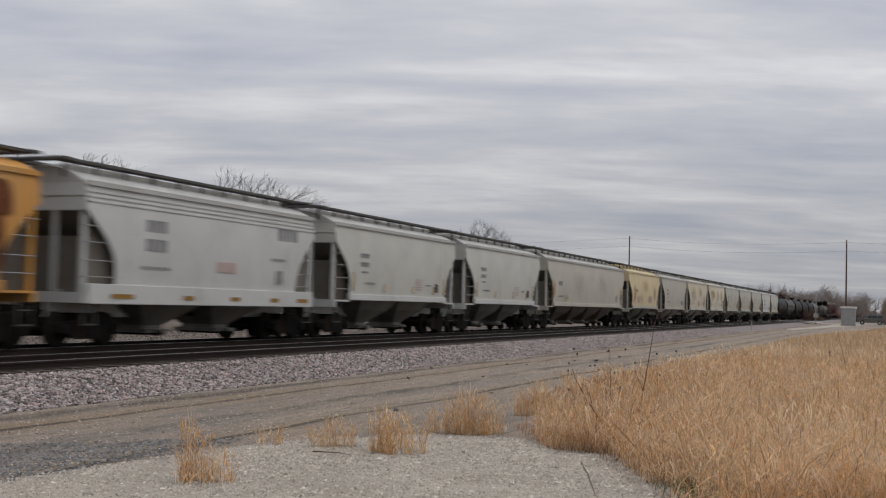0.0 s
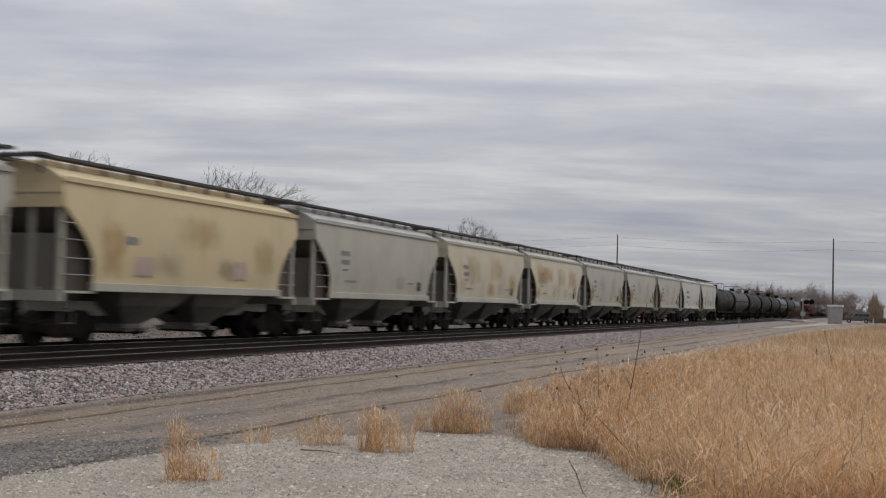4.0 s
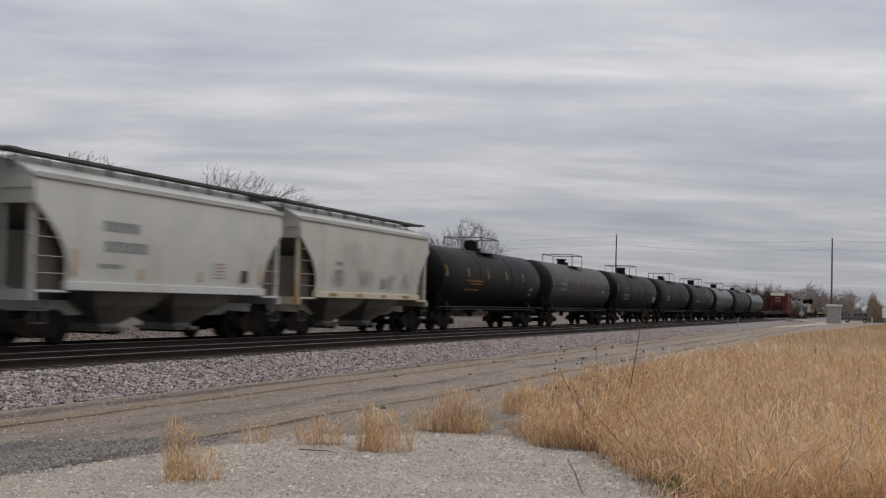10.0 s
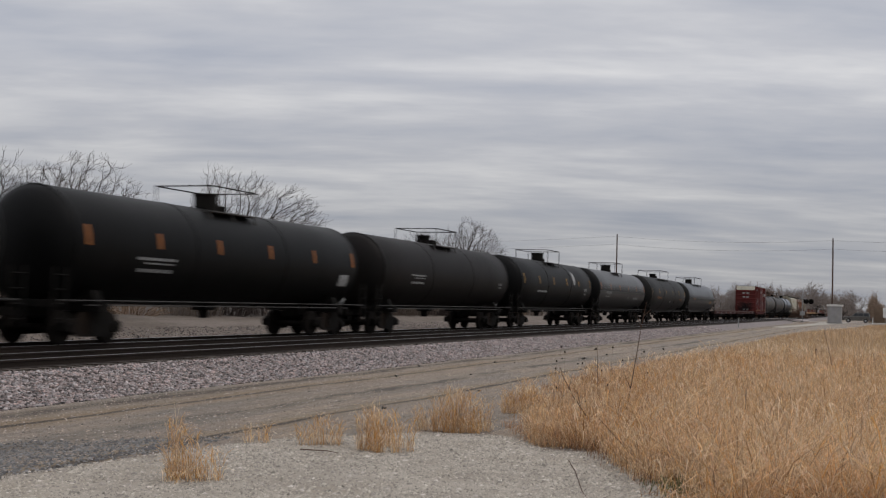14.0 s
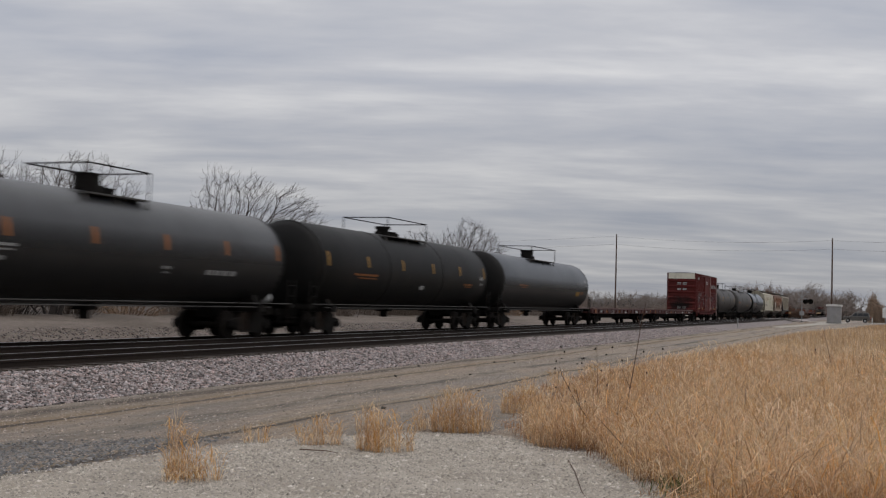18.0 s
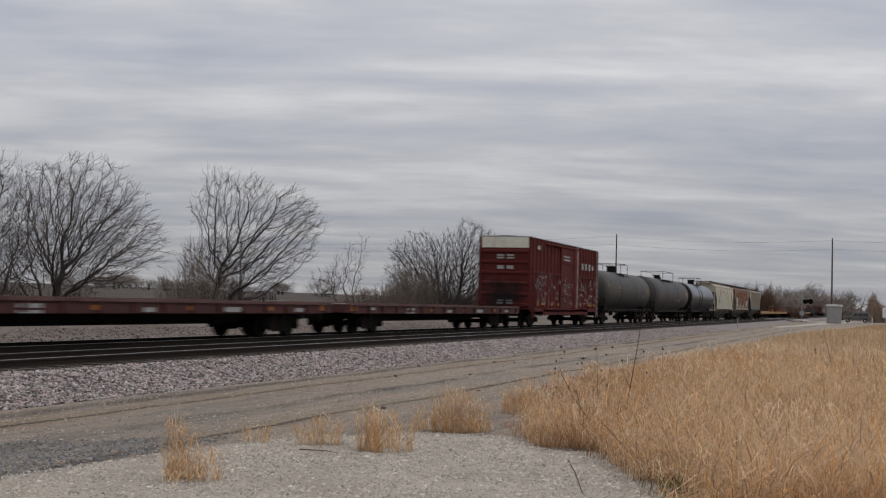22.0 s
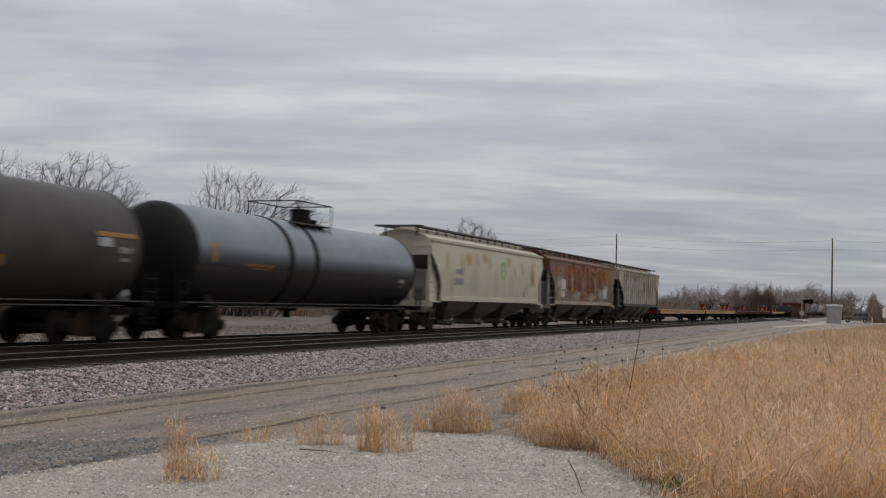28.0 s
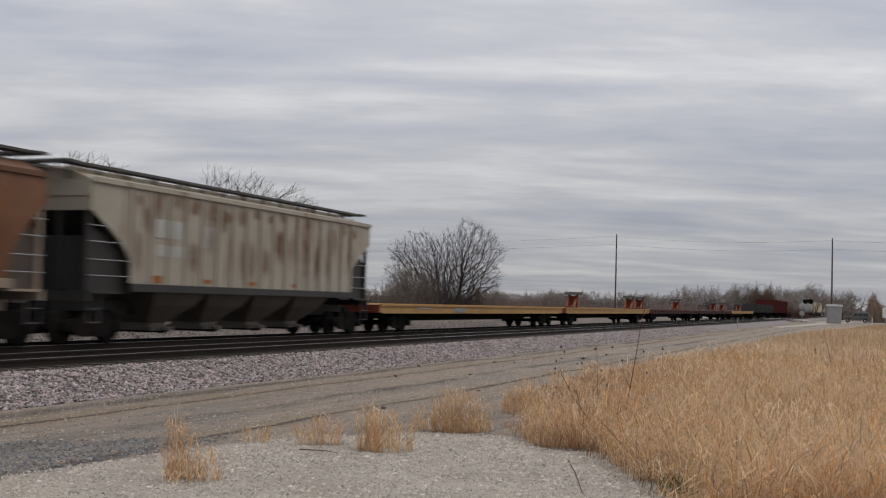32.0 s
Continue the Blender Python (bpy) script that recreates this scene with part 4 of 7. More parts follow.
def box_car(length, skin, label):
    """A tall box car: ribbed sides, one wide sliding door, corrugated ends with a white upper band."""
    car = empty("box_car", (TRAIN_X, 0, 0), label, "freight car", "cars of the train")
    H, W, z0, z1 = 7.91, 1.5, 1.02, 5.1
    part("body", "box_body", lambda: Shape().box(-W, W, -H, H, z0, z1), skin, car)
    part("roof", "box_roof", lambda: Shape().prism([(-W - .04, z1 - .04), (W + .04, z1 - .04), (W + .04, z1 + .01), (0, z1 + .09), (-W - .04, z1 + .01)], -H - .04, H + .04, "y"), galv, car, "low galvanised ridge roof")
    post = lambda: Shape().prism([(-.1, 0), (.1, 0), (.06, .07), (-.06, .07)], z0 + .1, z1 - .06, "z")
    for y in [-7.5, -6.75, -6.0, -5.25, -4.5, -3.75, -3.0, -2.25, 3.2, 3.95, 4.7, 5.45, 6.2, 6.95, 7.6]:
        ob = part("side_post", "box_post", post, skin, car, at=(W, y, 0), turn=-math.pi / 2)
    for ya, yb, z in ((-7.8, -1.9, 3.15), (2.3, 7.8, 3.15)):
        part("side_rib", ("box_rib", ya), lambda: Shape().box(W, W + .085, ya, yb, z - .04, z + .04), skin, car)
    door = part("door", "box_door", lambda: Shape().box(W, W + .1, -1.75, 2.0, z0 + .12, z1 - .28), skin, car, "wide sliding door")
    for z in (1.9, 2.75, 3.9):
        part("door_rib", ("door_rib", z), lambda: Shape().box(W + .1, W + .14, -1.7, 1.95, z - .035, z + .035), skin, door)
    part("door_rod", "door_rod", lambda: Shape().tube((W + .16, 1.1, z0 + .1), (W + .16, 1.1, z1 - .25), .03, 8), skin, door)
    part("door_post", "door_post", lambda: Shape().box(W, W + .13, 2.02, 2.3, z0, z1 - .1), surf("scuffed_door_edge", (.30, .22, .2), (.17, .07, .06), 5, .7, stretch=(1, 1, .3)), car, "pale scuffed door post")
    for z in (z0 + .05, z1 - .22):
        part("door_track", ("door_track", z), lambda: Shape().box(W, W + .15, -5.2, 2.3, z - .05, z + .05), skin, car)
    part("side_sill", "box_sill", lambda: Shape().box(W - .02, W + .06, -H + 2.6, H - 2.6, .72, z0 + .05).box(W - .02, W + .06, -H, H, z0 - .1, z0 + .1).box(-W - .06, -W + .02, -H, H, .8, z0 + .1), skin, car)
    white = surf("white_end_paint", (.62, .60, .50), (.54, .52, .43), 3, .7, dirt=GRIME, dirt_amount=.3)
    for sg in (-1, 1):
        e = part("end_panel", ("box_end", sg), lambda: Shape().box(-W, W, *sorted((sg * H, sg * (H + .03))), z0, z1 - .02), skin, car, "corrugated steel end")
        for i in range(6):
            z = z0 + .25 + i * .6
            prof = [(0, -.12), (.075, -.05), (.075, .05), (0, .12)]
            part("end_rib", ("end_rib", sg), lambda: Shape().prism([(sg * (H + .03 + u), w) for u, w in prof], -W + .12, W - .12), skin, e, at=(0, 0, z))
        part("white_band", ("white_band", sg), lambda: Shape().box(-W, W, *sorted((sg * (H + .02), sg * (H + .045))), z1 - .62, z1 - .03), white, e, "white-painted band across the top of the end")
        part("corner_post", ("corner", sg), lambda: Shape().box(-W - .03, -W + .1, *sorted((sg * (H - .05), sg * (H + .1))), z0, z1).box(W - .1, W + .03, *sorted((sg * (H - .05), sg * (H + .1))), z0, z1), skin, e)
    # the lettering on the end and sides cannot be read
    for z, w, n in ((4.05, 1.05, 4), (3.9, 1.05, 4), (3.42, 1.0, 5), (3.32, 1.0, 4), (1.5, .9, 3), (1.36, 1.0, 4)):
        [part("stencil_bar", ("end_bar", w), lambda: Shape().box(-w * .2, w * .2, -.012, 0, -.045, .045), mark_white, car, "illegible white stencil", at=(.05 + k * w * .28, -H - .105, z)) for k in (-1, 1)]
    for y, z, w, h, n in ((-.55, 4.3, 1.5, .10, 6), (-.45, 4.1, 1.5, .10, 6), (-6.6, 4.55, .7, .22, 2), (3.55, 3.85, .5, .42, 1), (4.45, 3.85, .5, .42, 1), (5.4, 3.85, .5, .42, 1), (6.3, 3.85, .5, .3, 1)):
        lettering(car, W + .095 if abs(y) > 1 else W + .11, y, z, w, h, mark_white, n, "faded white lettering")
    faded = soft(surf("faded_graffiti_paint", (.30, .225, .23), (.16, .09, .095), 9, .7), 2.4, .15, 1.3, .7)
    for i in range(140):
        y = random.choice((random.uniform(-7.3, -5.2), random.uniform(-7.2, -1.9), random.uniform(-1.4, 1.0), random.uniform(2.6, 7.2)))
        z = random.uniform(1.35, 3.0)
        w, h = random.choice(((.18, .6), (.5, .2), (.35, .4), (.14, .4), (.4, .16), (.3, .3), (.6, .25)))
        plate(car, "paint_patch", W + (.105 if -1.7 < y < 1.9 else .078), y, z, w, h, faded, "faded pale scrawl")
    for x, z, w, h in ((0, 1.95, 2.9, 1.8), (-.2, 1.6, 2.4, 1.2)):
        part("grime_patch", ("end_grime", w, h), lambda: Shape().box(-.004, .004, -w / 2, w / 2, -h / 2, h / 2), SOOT, car, "black road grime on the end", at=(x, -H - .118, z), turn=math.pi / 2)
    for y in (-6.6, -3.6, -2.2, 3.2, 6.0, 6.9):
        plate(car, "reflector", W + .08, y, 1.35, .34, .18, mark_orange)
    for y in (-5.6, 5.4):
        plate(car, "placard", W + .08, y, 1.35, .7, .08, mark_yellow)
    ladder(car, W + .09, -H + .3, .55, 2.5, .42, skin, n=5)
    ladder(car, W + .09, H - .3, .55, 5.0, .42, surf("scuffed_ladder", (.36, .30, .28), (.2, .1, .09), 5), n=11)
    part("centre_sill", "box_cs", lambda: Shape().box(-.3, .3, -H - .3, H + .3, .7, 1.04), steel_black, car)
    for y in (-H + 1.75, H - 1.75):
        truck(car, y)
    couplers(car, length / 2)
    return car


def gondola(length, skin, label, top=2.3):
    car = empty("gondola", (TRAIN_X, 0, 0), label, "freight car", "cars of the train")
    H = length / 2 - .5
    for sg in (-1, 1):
        part("side", ("gon", length, top, sg), lambda: Shape().box(*sorted((sg * 1.42, sg * 1.5)), -H, H, 1.0, top), skin, car)
        part("end", ("gone", length, top), lambda: Shape().box(-1.42, 1.42, -.05, .05, 1.0, top), skin, car, at=(0, sg * (H - .05), 0))
    part("floor", ("gonf", length), lambda: Shape().box(-1.42, 1.42, -H + .1, H - .1, .95, 1.1), steel_black, car)
    for i in range(11):
        part("side_post", ("gonp", top), lambda: Shape().box(0, .1, -.08, .08, 1.0, top), skin, car, at=(1.5, -H + .3 + (2 * H - .6) * i / 10, 0))
    for y in (-H + 1.9, H - 1.9):
        truck(car, y)
    couplers(car, length / 2)
    return car


# paint of the single cars
P_WHITE = paint("grey_white_car_paint", (0.48, 0.48, 0.4608), (0.4128, 0.4128, 0.3936), amount=.15)
P_WHITE2 = paint("chalky_white_car_paint", (0.47, 0.462, 0.42), (0.40, 0.393, 0.353), amount=.25, rust=(.36, .25, .14), rust_at=.68)
P_GREY = paint("warm_grey_car_paint", (0.385, 0.368, 0.31), (0.335, 0.318, 0.262), amount=.3)
P_GREY2 = paint("stained_grey_car_paint", (.43, .42, .375), (.36, .345, .30), amount=.35, rust=(.36, .24, .12), rust_at=.66)
P_TAN = paint("tan_car_paint", (0.49, 0.44, 0.335), (0.43, 0.385, 0.285), amount=.3, rust=(.42, .26, .10), rust_at=.60)
P_CREAM = paint("cream_rust_car_paint", (0.49, 0.455, 0.36), (0.44, 0.40, 0.30), amount=.2, rust=(.45, .27, .09), rust_at=.585)
P_YELLOW = paint("faded_yellow_car_paint", (.53, .435, .265), (.49, .40, .24), amount=.25, rust=(.35, .15, .04), rust_at=.64)
P_OCHRE = paint("ochre_rust_car_paint", (.50, .26, .06), (.44, .21, .05), amount=.3, rust=(.24, .09, .03), rust_at=.58)
P_LONG = paint("pearl_grey_car_paint", (0.41, 0.388, 0.33), (0.365, 0.343, 0.288), amount=.25, rust=(.34, .22, .16), rust_at=.68)
P_RUSTY = paint("rust_eaten_paint", (.105, .038, .0135), (.155, .074, .034), amount=.15, rust=(.11, .036, .013), rust_at=.50, rust_scale=1.8, rust_stretch=(1, 1, .4), dirt=(.13, .06, .03))
ROOF_RUST = paint("rust_brown_roof_paint", (.095, .04, .019), (.13, .064, .033), amount=.2, rust=(.10, .042, .02), rust_at=.55, dirt=(.1, .07, .05))
SILL_CREAM = paint("rusty_cream_sill", (.28, .235, .185), (.20, .14, .095), amount=.3, dirt=(.15, .09, .06))
CREAM_LEFT = soft(surf("cream_paint_that_is_left", (.30, .27, .22), (.25, .205, .15), 3, .7), 1.7, .1, 1.2, .9)
P_RIBBED = paint("weathered_grey_car_paint", (.33, .30, .245), (.27, .235, .18), amount=.35, rust=(.15, .075, .038), rust_at=.55, rust_scale=1.7)
P_HA = paint("cream_white_car_paint", (0.399, 0.3705, 0.2898), (0.3515, 0.323, 0.247), amount=.25, rust=(.50, .30, .10), rust_at=.66, rust_stretch=(1, 1, .6))
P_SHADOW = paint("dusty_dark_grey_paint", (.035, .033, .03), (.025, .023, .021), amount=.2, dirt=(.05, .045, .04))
TANK_BLACK = paint("black_tank_paint", (.0026, .0026, .0026), (.005, .0049, .0047), amount=.1, dirt=(.012, .011, .010), rough=.5, gloss=.09)
TANK_SOOT = paint("dusty_black_tank_paint", (0.048, 0.047, 0.044), (0.066, 0.063, 0.058), amount=.35, dirt=(.066, .060, .053), rough=.55, gloss=.16)
TANK_BROWN = paint("brown_black_tank_paint", (.006, .005, .0045), (.010, .008, .0072), amount=.25, dirt=(.02, .015, .013), rough=.55, gloss=.1)
TANK_SILVER = paint("smoke_grey_tank_paint", (0.046, 0.047, 0.049), (0.034, 0.034, 0.035), amount=.3, dirt=(.03, .028, .026), rough=.38)
TANK_WHITE = paint("white_tank_paint", (.36, .355, .34), (.28, .275, .26), amount=.3, rough=.5)
TANK_GREY = paint("dark_grey_tank_paint", (0.0072, 0.0072, 0.0070), (0.012, 0.0113, 0.0105), amount=.3, dirt=(.018, .0155, .013), rough=.5, gloss=.09)
TANK_DUST = paint("dusty_grey_tank_paint", (.032, .0285, .0268), (.049, .044, .0405), amount=.35, dirt=(.06, .055, .051), rough=.5, gloss=.16)
TANK_BLUE = paint("blue_grey_tank_paint", (.068, .074, .084), (.050, .055, .063), amount=.3, dirt=(.045, .045, .046), rough=.42)
TANK_PALE = paint("pale_blue_grey_tank_paint", (.155, .172, .195), (.125, .138, .155), amount=.3, dirt=(.095, .098, .10), rough=.42)
# belly coat with underside shade in its colour: solid below, thinning upwards
BELLY_SOFT = paint("black_belly_shade", (.010, .010, .010), (.017, .0165, .016), amount=.12, dirt=(.035, .031, .028), rough=.45)
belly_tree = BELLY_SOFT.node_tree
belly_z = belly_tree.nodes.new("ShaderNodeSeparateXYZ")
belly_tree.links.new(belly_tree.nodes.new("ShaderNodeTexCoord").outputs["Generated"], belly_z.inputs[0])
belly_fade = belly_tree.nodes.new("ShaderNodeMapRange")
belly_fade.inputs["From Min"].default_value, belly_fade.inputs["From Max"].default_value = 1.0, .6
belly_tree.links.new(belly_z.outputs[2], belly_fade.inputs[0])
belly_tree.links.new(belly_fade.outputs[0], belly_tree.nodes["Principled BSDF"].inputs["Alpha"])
FLAT_RED = paint("oxide_red_flat_paint", (.068, .020, .018), (.048, .016, .014), amount=.35, dirt=(.055, .032, .027), rough=.7)
FLAT_YELLOW = paint("faded_yellow_flat_paint", (.38, .215, .07), (.30, .17, .06), amount=.3, dirt=(.22, .12, .05), rough=.6)
HITCH_RED = paint("orange_red_hitch_paint", (.17, .036, .014), (.12, .028, .013), amount=.2)
BOX_RED = paint("box_car_red_paint", (0.092, 0.0165, 0.0145), (0.066, 0.0125, 0.0112), amount=.3, dirt=(.052, .019, .017), rough=.75, gloss=.14)
# end recess paints: grime, with the shade of the recess mixed into the colour
P_RECESS = paint("grimy_shaded_end_plate", (.078, .064, .05), (.05, .041, .033), amount=.35, dirt=(.04, .033, .027))
P_SHEAR = paint("shaded_olive_grey_paint", (.15, .135, .112), (.10, .088, .074), amount=.35, dirt=(.075, .062, .05))
P_SLOPE = paint("grimy_shaded_slope_paint", (.20, .18, .15), (.14, .125, .105), amount=.3, dirt=(.10, .088, .074))
P_ROOF = paint("dusty_white_roof_paint", (.40, .395, .375), (.33, .325, .305), amount=.3)
# bay paint: grime plus the shade under the car, both in the colour
P_BAY = paint("grimy_shaded_bay_paint", (0.19, 0.18, 0.155), (0.12, 0.11, 0.095), amount=.4, dirt=(.06, .055, .05))
DECK = surf("worn_flat_deck", (.10, .06, .05), (.17, .12, .10), 3, .85)

SMUDGE = soft(surf("dark_grey_smudge", (.10, .095, .09), (.16, .15, .14), 5, .9), 2.6, .3, 1.6, .45)
BLUE_SMUDGE = soft(surf("blue_grey_smudge", (.17, .20, .23), (.22, .24, .26), 5, .9), 2.6, .3, 1.6, .45)
STRIPE = surf("yellow_reflective_stripe", (.46, .28, .06), (.38, .25, .08), 8, .6)
STRIPE_PALE = soft(surf("bleached_tan_stripe", (.46, .30, .14), (.44, .33, .2), 8, .7), .8, .0, .8, .8)
PLACARD = surf("black_placard", (.02, .02, .02), (.035, .034, .033), 8, .6)
STAIN_Y = soft(surf("yellow_brown_stain", (.45, .32, .14), (.44, .35, .2), 3, .7), 2.2, .15, 1.7, .55)
STAIN_O = soft(surf("orange_brown_stain", (.47, .275, .09), (.46, .32, .16), 3, .7), 2.2, .15, 1.6, .7)
SOOT = soft(surf("black_road_grime", (.012, .010, .009), (.02, .015, .014), 3, .9), 1.8, .0, 1.8, .6)
GREY_RUN = soft(surf("grey_dirt_run", (.24, .222, .19), (.20, .185, .16), 3, .9), 1.6, .15, 1.6, .2)
EMBLEM = surf("faded_green_emblem", (.16, .30, .13), (.26, .34, .2), 5, .7)
STAIN_R = soft(surf("deep_rust_stain", (.145, .040, .010), (.085, .027, .009), 5, .8, stretch=(1, 1, .3)), 1.7, .1, 1.0, .85, 6.0)
RUST_BRIGHT = soft(surf("bright_orange_rust", (.29, .092, .016), (.30, .13, .034), 5, .8, stretch=(1, 1, .4)), 2.4, .2, 1.5, .75)
RUST_DULL = soft(surf("dull_brown_rust", (.20, .095, .045), (.14, .062, .03), 5, .8, stretch=(1, 1, .4)), 2.6, .2, 1.5, .75)
STREAK = soft(surf("thin_rust_streak", (.17, .085, .045), (.12, .06, .033), 5, .8, stretch=(1, 1, .3)), 1.7, .1, 1.3, .5)
# darker bay paint, again with under-car shade in the colour
P_BAY_DARK = paint("dark_grimy_shaded_bay_paint", (.13, .11, .09), (.08, .068, .056), amount=.3, dirt=(.13, .11, .09))
DULL = soft(surf("dull_white_smear", (.40, .40, .39), (.26, .26, .25), 4, .7), 1.0, .1, .9)
D, Y, O, Wt = mark_dark, mark_yellow, mark_orange, mark_white
two_bars = [(D, -3.5, 3.0, .75, .17, 5), (D, -3.5, 2.68, .7, .17, 7), (D, -3.5, 2.4, .5, .07, 5), (PLACARD, 3.6, 1.95, .36, .36, 0), (D, -3.0, 2.0, .9, .08, 5), (D, 2.7, 2.05, .6, .06, 4)] + [(mark_red, 1.7, 1.86 + .1 * k, .7, .035, 0) for k in range(5)]
CONSIST = []     # car, where its middle stands on the track at 24 s


def hook(car, a, b):
    CONSIST.append((car, (a + b) / 2))
    car.location.y = (a + b) / 2 + SPEED * 24
    return car


ga = [-358.0, -344.8, -331.5, -318.3, -305.4, -284.0, -270.9, -258.1, -245.1, -232.2, -219.2, -206.3, -193.3, -180.4, -167.5]
S = 13.1
hook(hopper(S, 2, P_OCHRE, "ochre covered hopper car, rust streaked over the whole side", roof=P_OCHRE, stains=((4.0, 2.7, 1.6, 2.2, STAIN_R), (2.4, 3.0, 1.5, 1.8, STAIN_O), (4.3, 3.4, 1.4, .9, STAIN_R))), ga[0], ga[1])
hook(hopper(S, 2, P_WHITE, "white covered hopper car with a deep white side sill", deep=True, ribs=0, trim=P_WHITE,
            marks=[(D, -3.0, 3.15, .95, .32, 3), (D, -3.0, 2.65, .95, .32, 4), (D, 4.0, 3.35, 1.3, .42, 3), (D, 3.5, 2.0, .42, .42, 0), (mark_red, .4, 2.2, 1.1, .3, 5), (D, -3.0, 2.05, 1.3, .08, 5), (D, 3.4, 2.55, .9, .09, 4),
                   (Y, -4.4, 1.28, .9, .12, 0), (Y, -1.5, 1.28, .5, .12, 0), (Y, .9, 1.28, .5, .12, 0), (Y, 3.2, 1.28, .5, .12, 0), (Y, 5.0, 1.28, .7, .12, 0)]), ga[1], ga[2])
for i in (2, 3):
    hook(hopper(S, 2, P_WHITE2, "chalky white two-bay covered hopper car with dark stencils", trim=P_WHITE, marks=two_bars, yellow=STRIPE_PALE), ga[i], ga[i + 1])
hook(hopper(20.9, 4, P_LONG, "long pearl-grey four-bay covered hopper car, lightly stained", stains=((-8.6, 2.3, 1.0, 1.4, STAIN_O), (8.5, 2.2, 1.0, 1.3, STAIN_O), (-5.8, 1.85, 1.2, .6, STAIN_Y), (3.0, 2.9, 3.0, 1.8, GREY_RUN), (-3.0, 2.7, 3.4, 1.9, GREY_RUN)), bay_mat=P_BAY_DARK, trim=P_LONG, marks=[(D, 7.2, 1.95, .45, .42, 0), (D, -7.0, 1.95, 1.2, .08, 5), (D, -7.2, 2.7, .8, .25, 4)]), ga[4], ga[5])
hook(hopper(S, 2, P_YELLOW, "faded yellow two-bay covered hopper car with pink scrawl", trim=P_GREY, roof=P_YELLOW, stains=((-3.9, 2.4, 1.3, 1.8, STAIN_O), (3.6, 2.6, 1.8, 1.6, STAIN_Y), (0, 3.1, 3.0, 1.2, STAIN_Y), (-1.6, 2.1, 1.8, .9, SMUDGE), (1.6, 2.1, 1.8, .9, SMUDGE)), marks=[(mark_red, -2.6, 2.05, .9, .5, 3), (mark_red, 2.2, 2.1, .8, .55, 2), (D, -3.2, 2.7, .6, .2, 3)]), ga[5], ga[6])
hook(hopper(S, 2, P_GREY, "warm grey two-bay covered hopper car", marks=two_bars), ga[6], ga[7])
hook(hopper(S, 2, P_TAN, "tan two-bay covered hopper car with rust-coloured stains", trim=P_GREY2, roof=P_GREY2, marks=two_bars, stains=((-2.6, 2.9, 3.0, 1.8, STAIN_Y), (1.2, 3.1, 2.6, 1.5, STAIN_Y), (3.6, 2.3, 1.6, 1.4, STAIN_O), (0.2, 2.0, 1.6, .8, STAIN_O), (-3.9, 2.1, 1.2, 1.0, GREY_RUN), (2.0, 2.4, 1.6, 1.8, GREY_RUN))), ga[7], ga[8])
hook(hopper(S, 2, P_CREAM, "cream two-bay covered hopper car with orange rust patches", trim=P_GREY2, roof=P_GREY2, marks=two_bars, stains=((-3.6, 3.0, 2.6, 1.5, STAIN_O), (-2.6, 3.1, 3.4, 1.2, STAIN_O), (.6, 3.0, 2.6, 1.4, STAIN_Y), (3.2, 2.9, 2.4, 1.5, STAIN_O), (3.9, 2.1, 1.2, 1.0, STAIN_O), (-.6, 2.2, 2.2, 1.2, GREY_RUN), (-4.3, 2.0, .9, .8, STAIN_O))), ga[8], ga[9])
for i in (9, 10, 11):
    hook(hopper(S, 2, P_GREY, "grey two-bay covered hopper car with yellow reflective stripes", marks=two_bars, yellow=STRIPE, stains=((-4.5, 2.3, .7, 1.5, STAIN_O), (-4.2, 2.2, 1.1, 1.2, STAIN_O), (4.5, 2.2, .8, 1.4, STAIN_O), (4.3, 2.2, 1.0, 1.3, STAIN_Y), (-1.4, 3.0, 2.4, 1.6, GREY_RUN), (2.0, 2.8, 2.0, 1.8, GREY_RUN))), ga[i], ga[i + 1])
hook(hopper(S, 2, P_WHITE2, "off-white two-bay covered hopper car with dark stencils", trim=P_WHITE, marks=[(D, -2.6, 3.0, 1.5, .26, 6), (D, -2.4, 2.5, 1.8, .26, 8), (PLACARD, 3.5, 1.92, .36, .36, 0), (D, -3.0, 2.0, 1.0, .1, 6)] + [(mark_red, 2.1, 1.86 + .1 * k, .7, .035, 0) for k in range(5)], yellow=STRIPE_PALE), ga[12], ga[13])
hook(hopper(S, 2, P_GREY2, "older cream-grey covered hopper car with a tan sill", trim=P_TAN, roof=P_ROOF, marks=[(Y, -3.4, 1.47, .6, .1, 0), (Y, -1.2, 1.47, .4, .1, 0), (Y, 1.0, 1.47, .4, .1, 0), (Y, 3.2, 1.47, .6, .1, 0), (D, -2.9, 2.6, .6, .15, 3), (D, -2.9, 2.3, .6, .15, 3), (D, 1.0, 1.95, .5, .35, 2)]), ga[13], ga[14])
OLD_CAR = CONSIST[-1][0]
for y, z, w, h, mt in ((-.6, 2.1, 2.2, 1.0, SMUDGE), (1.6, 2.0, 1.8, .9, SMUDGE), (3.2, 2.1, 1.4, 1.0, BLUE_SMUDGE), (-3.0, 2.0, 1.4, .8, SMUDGE), (2.4, 2.9, 2.0, 1.6, GREY_RUN), (-1.8, 3.0, 2.2, 1.4, GREY_RUN)):
    stain(OLD_CAR, y, z, w, h, mt, "dark smudge of old scrawl and grime", name="grime_patch")
tk = [-167.5, -149.5, -131.4, -113.0, -94.6, -76.2, -57.5, -37.1]
